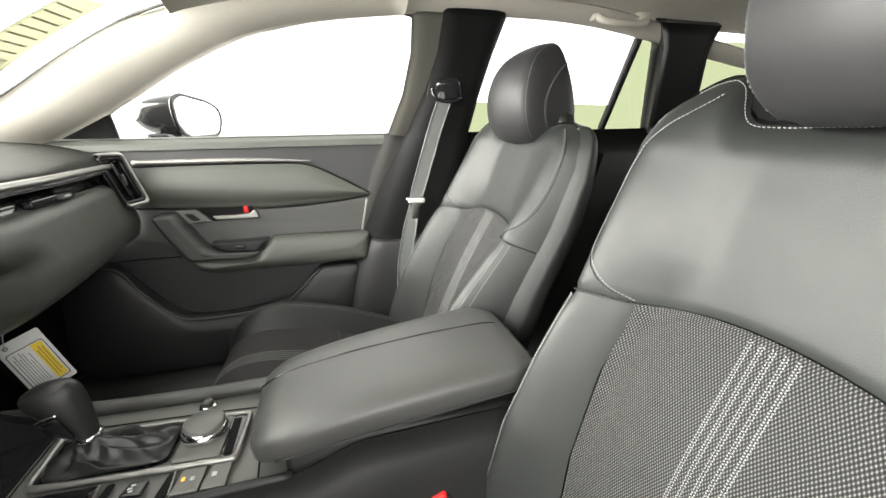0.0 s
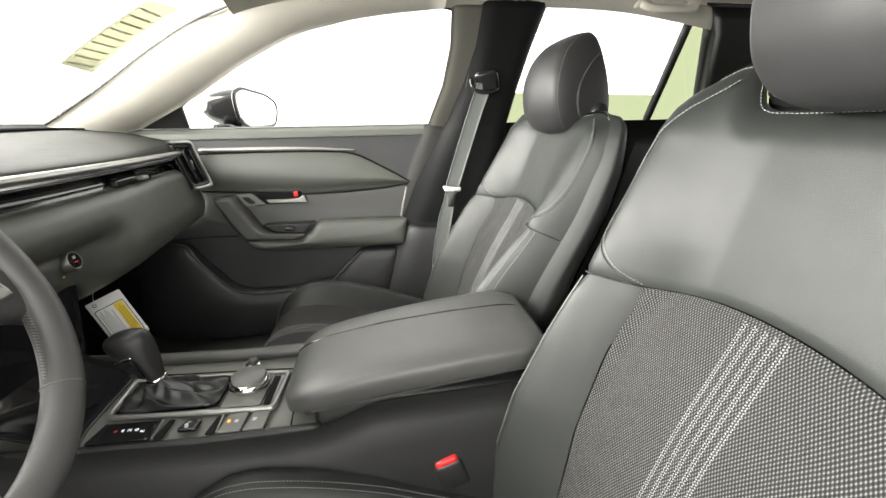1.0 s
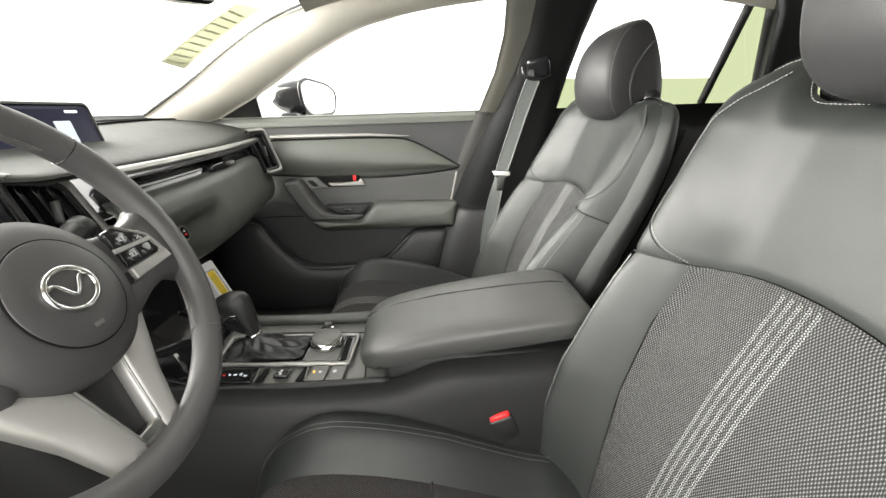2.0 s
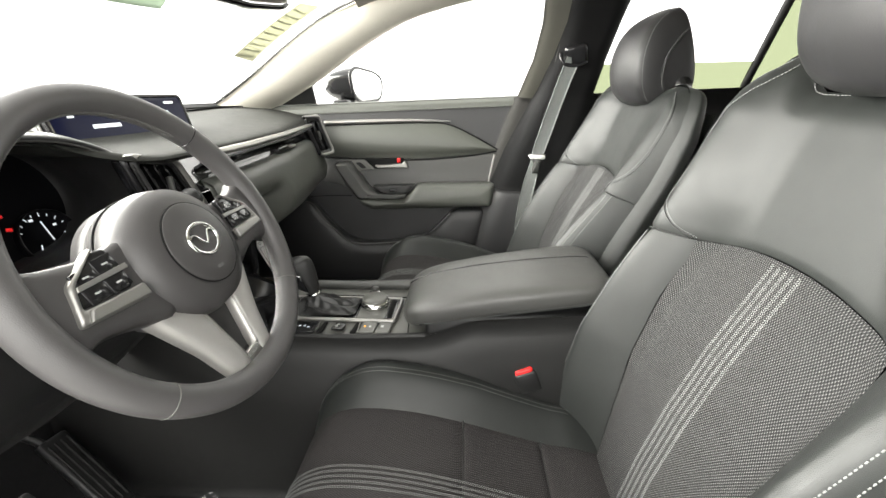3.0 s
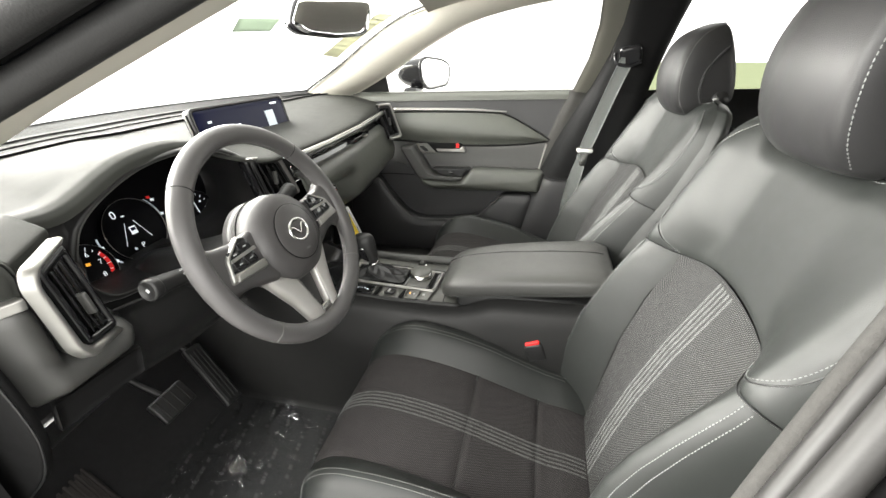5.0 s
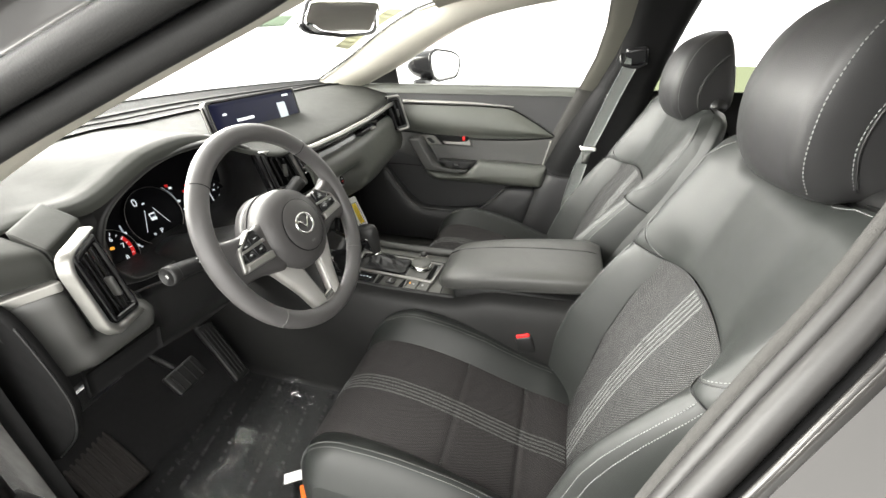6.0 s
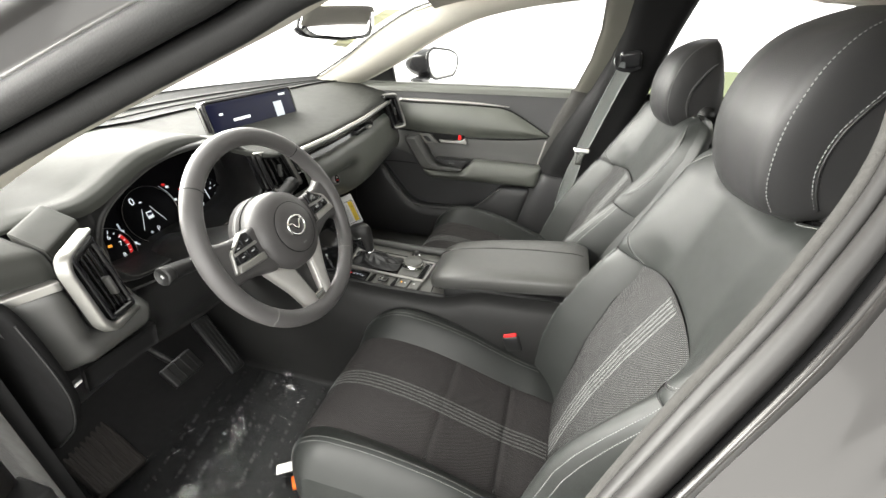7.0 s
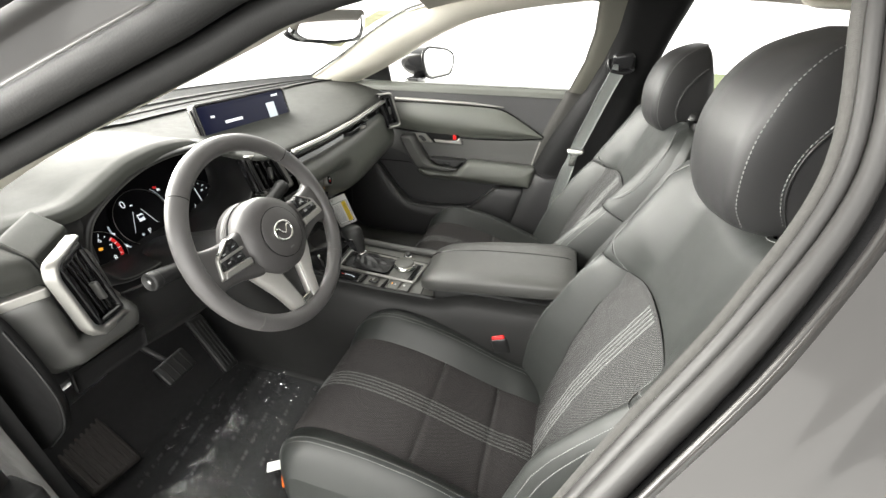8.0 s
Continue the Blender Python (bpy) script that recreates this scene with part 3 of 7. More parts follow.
def seat(x, recline, lift, label):
    """A front seat. recline: how far the backrest leans; lift: how much higher the cushion is set."""
    SEAT.update(x=x, recline=recline, lift=lift)
    base = thing("front_seat", (x, 0.3, FLOOR), label, "car seat", "front seats")

    def cloth(s, r):
        zz = 0.07 + r * 0.49
        w = fabric_half(zz)
        u = (2 * s - 1) * w
        z = 0.07 + r * (fabric_top(u) - 0.07)
        return back_point(u, z, seam_dip((w - abs(u)), (1 - r) * 0.5) + 0.004 * math.sin(math.pi * s))

    back = part("backrest", surface("backrest", cloth, 41, 61, lambda s, r: ((2 * s - 1) * 0.15, r * 0.5)), FABRIC, base, "dark woven cloth backrest centre")

    def wing(s, r):
        u = (2 * s - 1) * 0.25
        a = abs(u)
        lo, hi = wing_low(a), wing_top(a, u)
        z = lo + (hi - lo) * r
        roll = top_roll(a, hi - z)
        q = interp(z, [0.565, 0.60, 0.65, 0.70, 0.757, 0.80], [0.182, 0.212, 0.226, 0.222, 0.198, 0.155])
        roll += 0.5 * seam_dip(abs(a - q)) if z < 0.79 and u > 0 else 0
        x, y, zz = back_point(u, z)
        return (x, y + seam_dip(z - lo + 0.001) + roll, zz + 0.2 * roll)

    part("shoulder_panel", surface("shoulder_panel", wing, 61, 31), LEATHER, base)
    for sg in (-1, 1):
        def bol(s, r):
            zz = 0.04 + r * 0.55
            w = fabric_half(zz)
            a = w + s * (0.25 - w)
            z = 0.04 + r * (wing_low(a) - 0.04)
            fold = -0.003 * max(0.0, 1 - abs(z - wing_low(a) + 0.012) / 0.016)
            return back_point(sg * a, z, seam_dip(a - w, (1 - r) * 0.6) + fold)

        part("side_bolster", surface("side_bolster", bol, 24, 50), LEATHER, base)
    # sides and back shell
    zs = list(np.linspace(0.02, 0.69, 16))
    loop = [(-0.25, z) for z in zs if z < 0.65] + [(-a, wing_top(a, -1)) for a in np.linspace(0.25, 0.0, 22)] + [(a, wing_top(a)) for a in np.linspace(0.0, 0.25, 22)[1:]] + [(0.25, z) for z in reversed(zs[:-1])]

    def shell(s, r):
        k = s * (len(loop) - 1)
        j = min(int(k), len(loop) - 2)
        u, z = (np.array(loop[j]) * (1 - k + j) + np.array(loop[j + 1]) * (k - j))
        x, y, zz = back_point(u, z)
        y += top_roll(abs(u), max(0, wing_top(abs(u), u) - z))
        d = interp(r, [0, 0.15, 0.5, 0.8, 1], [0, 0.016, 0.04, 0.075, 0.11]) * interp(z, [0.3, 0.65, 0.8], [1, 0.6, 0.28])
        sh = interp(r, [0, 0.15, 0.5, 0.8, 1], [1, 1.002, 0.95, 0.9, 0.85] if abs(u) < 0.2 else [1, 1.025, 1.045, 1.02, 0.9] if u > 0 else [1, 1.04, 1.085, 1.07, 0.9])
        return (SEAT["x"] + u * sh, y - d, zz - 0.25 * d * 0.3 - 0.02 * max(0, r - 0.5) * interp(z, [0.5, 0.65], [0, 1]))

    part("back_shell", surface("back_shell", shell, 75, 12), LEATHER, base)
    part("back_cover", surface("back_cover", lambda s, r: (SEAT["x"] + (2 * s - 1) * 0.215, seat_y(0.02 + 0.7 * r) - 0.115 - 0.015 * math.sin(math.pi * s), 0.02 + 0.7 * r), 8, 16), HARD, base)

    # thread: five rows up the middle, and the seams of the bolsters
    for k in range(5):
        for side in (-1, 1):
            u = -0.003 + (k - 2) * 0.0108 + side * 0.0014
            part("stitching", stitches("stitching", [back_point(u, z, 0.0036) for z in np.linspace(0.10 + 0.0007 * side, fabric_top(u) - 0.004, 30)], lambda p: (0, 0.95, 0.3), 0.0017, 0.0013, 0.00085, 0.0007), THREAD, base, "rows of fine pale grey contrast thread")
    for sg in (-1, 1):
        for off in (0.0, 0.008):
            ln = [back_point(sg * ((0.205 if sg > 0 else 0.218) + off), z, 0.001) for z in np.linspace(0.06, 0.540, 40)]
            part("stitching", stitches("stitching", ln, lambda p: (0.3 * sg, 0.9, 0.3), 0.0032, 0.0016, 0.0007, 0.0007), THREAD, base, "pale grey seam thread")
        ln = spline([(0.152, 0.553), (0.182, 0.562), (0.212, 0.595), (0.226, 0.65), (0.222, 0.70), (0.198, 0.757), (0.155, 0.80)] if sg > 0 else [(0.152, 0.553), (0.195, 0.556), (0.222, 0.58), (0.232, 0.63), (0.231, 0.70), (0.222, 0.74), (0.205, 0.768)], 40)
        part("piping", tube("piping", [back_point(sg * q, z, -0.0005) for q, z in ln], 0.0012, 60, 6), BOOT, base)
        part("stitching", stitches("stitching", [back_point(sg * (q - 0.004), z + 0.002, 0.0) for q, z in ln], lambda p: (0.2 * sg, 0.95, 0.3), 0.0032, 0.0016, 0.0006, 0.0006), THREAD, base, "pale grey seam thread")
        part("piping", tube("piping", [back_point(sg * a, wing_low(a), 0.0) for a in np.linspace(0.155, 0.249, 16)], 0.0012, 30, 6), BOOT, base)
        ln = [tuple(np.add(wing(0.5 + sg * a / 0.5, 0.985), (0, 0.001, 0))) for a in np.linspace(0.0, 0.205 if sg > 0 else 0.145, 30)]
        part("stitching", stitches("stitching", ln, lambda p: (0, 0.8, 0.6), 0.0032, 0.0016, 0.0007, 0.0007), THREAD, base, "pale grey seam thread")

    # cushion
    prof = np.array([(0.12, 0.140), (0.17, 0.155), (0.22, 0.164), (0.30, 0.190), (0.37, 0.214), (0.45, 0.236), (0.53, 0.248), (0.59, 0.245), (0.635, 0.222), (0.662, 0.18), (0.672, 0.11), (0.665, 0.03), (0.65, -0.01)])
    line = spline(prof, 90)

    def cush(u, q, lift=0.0):
        y, z = np.interp(q * 89, range(90), line[:, 0]), np.interp(q * 89, range(90), line[:, 1])
        a = abs(u)
        amp = interp(q, [0, 0.1, 0.3, 0.5, 0.62, 0.72, 0.85, 1], [0.03, 0.045, 0.06, 0.058, 0.045, 0.02, 0.0, 0.0])
        k = min(1, max(0, (a - 0.115) / 0.065)) if u > 0 else min(1, max(0, (a - 0.150) / 0.050))
        h = amp * (0.82 if u > 0 else interp(q, [0.25, 0.5], [0.75, 0.30])) * k * k * (3 - 2 * k)
        drop = max(0, (a - 0.195) / 0.055) ** 2
        h -= drop * (0.035 + 0.3 * amp)
        nz = interp(q, [0, 0.55, 0.75, 1], [1, 1, 0.2, 0])
        pull = max(0, (a - 0.19) / 0.06) ** 2 * 0.012
        corner = interp(q, [0, 0.5, 0.75, 1], [0, 0, 0.03, 0.035]) * max(0, (a - 0.12) / 0.13) ** 2
        return (SEAT["x"] + u, y + (h + lift) * (1 - nz) - corner, z + (h + lift) * nz - pull + SEAT["lift"])

    cl, cr = -0.160, 0.125
    panels = ((0.0, 0.18, "cushion_rear"), (0.18, 0.338, "cushion_middle"), (0.338, 1.0, "cushion_front"))
    for q0, q1, nm in panels:
        def pad(s, r, q0=q0, q1=q1):
            q = q0 + (q1 - q0) * r
            u = cl + (cr - cl) * s
            return cush(u, q, seam_dip(cr - u, u - cl, (q - q0) * 0.8, (q1 - q) * 0.8 if q1 < 1 else 1))

        part(nm, surface(nm, pad, 41, 60 if q1 == 1 else 24, lambda s, r, q0=q0, q1=q1: (cl + (cr - cl) * s, (q0 + (q1 - q0) * r) * 0.75)), SMOOTHCLOTH, base, "dark fine-woven cloth cushion centre")
    for sg in (-1, 1):
        part("cushion_bolster", surface("cushion_bolster", lambda s, r: cush(sg * ((cr if sg > 0 else -cl) + s * (0.25 - (cr if sg > 0 else -cl))), r, seam_dip(s * 0.1)), 26, 70), LEATHER, base)
        part("cushion_side", surface("cushion_side", lambda s, r: tuple(np.add(cush(sg * 0.25, 0.02 + s * 0.93), (sg * 0.01 * math.sin(math.pi * r), 0, -r * max(0.0, cush(0.25, 0.02 + s * 0.93)[2] - 0.02)))), 40, 8), LEATHER, base)
        for off in ((0.172, 0.181) if sg > 0 else (0.196, 0.205)):
            ln = [cush(sg * off, q, 0.001) for q in np.linspace(0.08, 0.78, 60)]
            part("stitching", stitches("stitching", ln, lambda p: (0.3 * sg, 0.1, 1), 0.0032, 0.0016, 0.0007, 0.0007), THREAD, base, "pale grey seam thread")
        ln = [tuple(np.add(cush(sg * 0.25, q), (sg * 0.006, 0, -0.05))) for q in np.linspace(0.15, 0.7, 60)]
        part("stitching", stitches("stitching", ln, lambda p: (sg, 0, 0.2), 0.0032, 0.0016, 0.0007, 0.0007), THREAD, base, "pale grey seam thread")
    # Dark cords sunk in the cross seams, standing for shade in the grooves.
    for q in (0.18, 0.338):
        part("piping", tube("piping", [cush(u, q, -0.005 if cl + 0.006 < u < cr - 0.006 else -0.001) for u in np.linspace(cl, cr, 20)], 0.0016, 40, 6), BOOT, base)
    for k in range(5):
        for side in (-1, 1):
            u = -0.020 + (k - 2) * 0.0092 + side * 0.0013
            part("stitching", stitches("stitching", [cush(u, q, 0.001) for q in np.linspace(0.02 + 0.001 * side, 0.85, 80)], lambda p: (0, 0.2, 1), 0.0020, 0.0016, 0.0009, 0.0008), THREAD, base, "rows of fine pale grey contrast thread")

    # head restraint
    rows = []
    for z, wide, yf, yb in ((0.735, 0.082, -0.092, -0.137), (0.748, 0.102, -0.062, -0.167), (0.775, 0.116, -0.043, -0.197), (0.809, 0.121, -0.035, -0.198), (0.845, 0.122, -0.034, -0.192), (0.875, 0.119, -0.040, -0.185), (0.905, 0.112, -0.052, -0.177), (0.930, 0.100, -0.073, -0.170), (0.946, 0.080, -0.102, -0.164), (0.955, 0.050, -0.127, -0.157)):
        w = 0.86 * wide
        ring = ((1.0, (yf + yb) / 2 - 0.01), (0.97, yf - 0.026), (0.70, yf - 0.010), (0.0, yf), (-0.70, yf - 0.010), (-0.97, yf - 0.026), (-1.0, (yf + yb) / 2 - 0.01), (-0.85, yb + 0.01), (0.0, yb), (0.85, yb + 0.01))
        rows.append([(SEAT["x"] - k * w, y, z) for k, y in ring])
    hr = part("head_restraint", loft("head_restraint", rows, 30, 60), HEADLEATHER, base)
    for sg in (-1, 1):
        arc = [r[5 if sg > 0 else 1] for r in rows]
        part("seam", stitches("seam", [(x + sg * 0.0015, y, z) for x, y, z in arc[1:9]], lambda p: (sg, 0.6, 0), 0.0036, 0.0018, 0.0007, 0.0007), THREAD, hr, "pale grey seam thread")
        disc = [(SEAT["x"] + sg * (0.86 * interp(zz, [0.748, 0.775, 0.809, 0.845, 0.875, 0.903], [0.102, 0.116, 0.121, 0.122, 0.119, 0.112]) + 0.0012), -0.130 + yy, zz) for yy, zz in ((0.004, 0.758), (0.018, 0.780), (0.026, 0.808), (0.022, 0.842), (0.004, 0.874), (-0.012, 0.893), (-0.024, 0.903))]
        part("seam_groove", tube("seam_groove", [(x, y - 0.004, z) for x, y, z in disc], 0.0016, 30, 6), BOOT, hr)
        part("seam", stitches("seam", disc, lambda p: (sg, 0, 0), 0.0036, 0.0018, 0.0007, 0.0007), THREAD, hr, "pale grey seam thread")
    for sg in (-1, 1):
        part("neck_pad", tube("neck_pad", [(SEAT["x"] + sg * q, -0.135 + SEAT["recline"] * -0.22, zz) for q, zz in ((0.0, 0.776), (0.05, 0.777), (0.085, 0.779), (0.112 if recline else 0.138, 0.783))], 0.019, 20, 12), BOOT, base)
        part("head_post", tube("head_post", [(SEAT["x"] + sg * 0.06, -0.185, 0.66), (SEAT["x"] + sg * 0.06, -0.178, 0.70), (SEAT["x"] + sg * 0.06, -0.165, 0.775)], 0.006, 8, 10), CHROME, base)
        part("rail", box("rail", 0.03, 0.62, 0.06, pose(SEAT["x"] + sg * 0.19, 0.33, FLOOR + 0.035), 0.006), HARD, base, "black steel seat rail")
    part("seat_base", box("seat_base", 0.40, 0.44, 0.12, pose(SEAT["x"], 0.36, FLOOR + 0.12), 0.02), HARD, base)
    return base


driver_seat = seat(-0.35, 0.0, 0.0, "black leather front seat with grey stitching and woven cloth centre")
for ch in driver_seat.children:
    if ch.name.startswith("head_restraint"):  # the driver's is drawn up a notch
        ch.matrix_basis = Matrix.Translation((-0.356, 0.027, 0.031 + 0.735)) @ Matrix.Diagonal((0.935, 1, 1.074, 1)) @ Matrix.Translation((0.35, 0, -0.735)) @ ch.matrix_basis
seat(0.35, 0.10, 0.025, "black leather passenger seat with grey stitching beside the console")


# ---- dashboard ----
def brow_y(x):
    """How far forward the dashboard's silver line lies."""
    return interp(x, [-0.74, -0.70, -0.66, -0.62, -0.585, -0.55, -0.50, -0.44, -0.2, 0.05, 0.3, 0.62, 0.72], [0.935, 0.942, 0.962, 0.970, 0.955, 0.915, 0.880, 0.862, 0.83, 0.83, 0.85, 0.90, 0.91])


dash = thing("dashboard", (0, 1.05, 0.3), "black padded dashboard with a satin silver line across it", "dashboard")


def hooded(x):
    """1 over the instruments, 0 beside them."""
    k = min(1.0, max(0.0, (x + 0.665) / 0.10), max(0.0, (-0.175 - x) / 0.10))
    return k * k * (3 - 2 * k)


HOODLINE = spline([(-0.62, 0.706), (-0.58, 0.702), (-0.545, 0.703), (-0.51, 0.714), (-0.47, 0.731), (-0.42, 0.747), (-0.345, 0.754), (-0.28, 0.746), (-0.235, 0.726), (-0.19, 0.708), (-0.15, 0.706)], 200)


def dash_top(s, r):
    x = -0.72 + 1.44 * s
    k = hooded(x)
    y0 = (brow_y(x) + 0.004) * (1 - k) + 0.934 * k
    y1 = 1.45 + glass_y(x) - 0.005
    z1 = interp(x, HOODLINE[:, 0], HOODLINE[:, 1])
    roll_y = interp(r, [0, 0.03, 0.07, 0.12], [0, 0.003, 0.011, 0.027])
    y = y0 + roll_y if r < 0.12 else y0 + 0.027 + (y1 - y0 - 0.027) * (r - 0.12) / 0.88
    open_z = interp(r, [0, 0.03, 0.07, 0.12, 0.2, 0.4, 0.7, 1], [0.706, 0.710, 0.713, 0.716, 0.722, 0.737, 0.758, 0.772])
    top = z1 + 0.023
    hood_z = interp(r, [0, 0.03, 0.07, 0.12, 0.2, 0.4, 0.7, 1], [z1, z1 + 0.011, z1 + 0.0185, top, top - 0.001, 0.6 * top + 0.4 * 0.752, 0.758, 0.772])
    z = open_z * (1 - k) + hood_z * k + 0.02 * math.exp(-((x - 0.6) / 0.2) ** 2) * math.sin(math.pi * r ** 0.6)
    return (x, y, z)


part("top_pad", surface("top_pad", lambda s, r: dash_top(s, r ** 1.8), 145, 46, thick=0.012), DASHTOP, dash)


part("defroster", surface("defroster", lambda s, r: tuple(np.add(dash_top(0.03 + 0.94 * s, 0.70 + 0.17 * r), (0, 0, 0.003))), 50, 5, thick=0.002), DARKTRIM, dash, "dark defroster grille")
part("glass_base", surface("glass_base", lambda s, r: tuple(np.add(dash_top(0.02 + 0.96 * s, 0.87 + 0.125 * r), (0, 0, 0.003 + 0.012 * r))), 50, 5, thick=0.002), DARKTRIM, dash, "black band at the windshield base")
for q in (0.70, 0.785, 0.87):
    part("grille_line", tube("grille_line", [tuple(np.add(dash_top(0.03 + 0.94 * k / 30, q), (0, 0, 0.004))) for k in range(31)], 0.0018, 60, 6), DARKTRIM, dash)


part("dash_face", surface("dash_face", lambda s, r: (-0.74 + 0.20 * s, brow_y(-0.74 + 0.20 * s) * (1 - hooded(-0.74 + 0.20 * s)) + 0.945 * hooded(-0.74 + 0.20 * s) + 0.010 - 0.004 * math.sin(math.pi * r), 0.704 - 0.10 * r), 24, 6, thick=-0.01), HARD, dash)


def pass_x(s):
    return -0.10 + 0.80 * s


part("recess", surface("recess", lambda s, r: (pass_x(s), brow_y(pass_x(s)) + interp(r, [0, 0.3, 1], [0.004, 0.03, 0.012]), 0.688 - 0.045 * r), 24, 6, thick=0.005), GLOSS, dash, "dark recessed band under the silver line")


def lower_pad(s, r):
    x = pass_x(s)
    d = interp(r, [0, 0.10, 0.5, 0.68, 0.8, 0.9, 1], [0.02, 0.0, -0.022, -0.014, 0.03, 0.09, 0.15]) + 0.065 * min(1, max(0, (0.19 - x) / 0.05)) * min(1, max(0, (r - 0.28) / 0.14))
    return (x, brow_y(x) + d, interp(r, [0, 0.10, 0.5, 0.68, 0.8, 0.9, 1], [0.648, 0.640, 0.552, 0.515, 0.485, 0.455, 0.43]))


part("glovebox_panel", surface("glovebox_panel", lower_pad, 30, 20, thick=0.01), PAD, dash)
part("under_panel", surface("under_panel", lambda s, r: (-0.10 + 0.82 * s, 1.0 + 0.35 * r, 0.435 - 0.12 * r), 8, 8, thick=0.01), HARD, dash)
part("silver_line", tube("silver_line", [(x, brow_y(x) - 0.006, 0.70) for x in np.linspace(-0.10, 0.655, 16)], 0.0085, 50, 10, flat=0.85), SATIN, dash, "satin silver trim line")
part("slot_vent", box("slot_vent", 0.16, 0.02, 0.016, pose(0.33, 0.865, 0.662, 0, 0, 6), 0.003), GLOSS, dash)
part("vent_tab", box("vent_tab", 0.03, 0.016, 0.008, pose(0.35, 0.852, 0.664, 0, 0, 6), 0.003), SATIN, dash)


def frame_mesh(name, inner, outer, depth, m, whole=True):
    """A flat ring between two outlines of as many points."""
    k = len(inner)
    v = [m @ Vector((*q, h)) for q, h in [(q, 0) for q in outer] + [(q, depth * 0.8) for q in outer] + [(q * 0.75 + w * 0.25, depth) for q, w in zip(outer, inner)] + [(q, depth) for q in inner] + [(q, 0) for q in inner]]
    return mesh_of(name, v, grid_faces(5, k, False, whole))


def vent(name, corners, slats, tilt, parent_label, open_side=None):
    """An air vent: gloss surround, silver bracket, slats and a tab. corners: top inner, top outer, bottom outer, bottom inner."""
    c = [Vector(q) for q in corners]
    u = ((c[1] - c[0]) + (c[2] - c[3])) / 2
    v = ((c[0] - c[3]) + (c[1] - c[2])) / 2
    mid = sum(c, Vector()) / 4
    m = basis(mid, u, v)
    if (m.to_3x3() @ Vector((0, 0, 1))).y > 0:
        m = basis(mid, -u, v)
    inv = m.inverted()
    poly = [tuple((inv @ q)[:2]) for q in c]
    ob = thing(name, tuple(mid), parent_label, "air vent", "dashboard air vents")
    out = rounded(poly, 0.014)
    ctr = np.mean(poly, axis=0)
    mid_o = ctr + (out - ctr) * 0.86
    inn = ctr + (out - ctr) * 0.74
    part("housing", pillow("housing", out * 0.96 + ctr * 0.04, on(m @ pose(0, 0, -0.03)), 0.02, 0, 0.004), GLOSS, ob)
    part("surround", frame_mesh("surround", inn, mid_o, 0.008, m @ pose(0, 0, -0.008)), HARD, ob)
    k = len(out) // 4
    part("bracket", frame_mesh("bracket", mid_o[k // 2:4 * k - k // 3], out[k // 2:4 * k - k // 3], 0.014, m @ pose(0, 0, -0.008), False), SATIN, ob, "satin silver bracket")
    lo, hi = inn.min(axis=0), inn.max(axis=0)
    for i in range(slats):
        t = (i + 0.5) / slats
        a = Vector((poly[0][0], poly[0][1])).lerp(Vector(poly[1]), t)
        b = Vector((poly[3][0], poly[3][1])).lerp(Vector(poly[2]), t)
        a, b = a.lerp(b, 0.14), b.lerp(a, 0.14)
        q = [m @ Vector((*(a.lerp(b, k / 4)), -0.004)) for k in range(5)]
        part("slat", tube("slat", q, 0.0075, 8, 8, flat=0.16, up=tuple(m.to_3x3() @ Vector((0.35, 0, 1)))), GLOSS, ob)
    part("tab", box("tab", 0.006, 0.03, 0.01, m @ pose(0, 0, 0.002), 0.002), SOFT, ob)
    return ob


vent("air_vent", [(0.612, 0.912, 0.735), (0.668, 0.872, 0.735), (0.678, 0.835, 0.598), (0.622, 0.868, 0.593)], 3, 0, "slatted black air vent in a silver bracket beside the passenger door")


def bent(points, r, seg=4):
    """An open line with its corners rounded."""
    out = [np.array(points[0], float)]
    for a, b, c in zip(points, points[1:], points[2:]):
        a, b, c = (np.array(q, float) for q in (a, b, c))
        u, w = a - b, c - b
        d = min(r, 0.45 * np.linalg.norm(u), 0.45 * np.linalg.norm(w))
        p, q = b + u / np.linalg.norm(u) * d, b + w / np.linalg.norm(w) * d
        out += [(1 - t) ** 2 * p + 2 * t * (1 - t) * b + t * t * q for t in np.linspace(0, 1, seg + 1)]
    return np.array(out + [np.array(points[-1], float)])


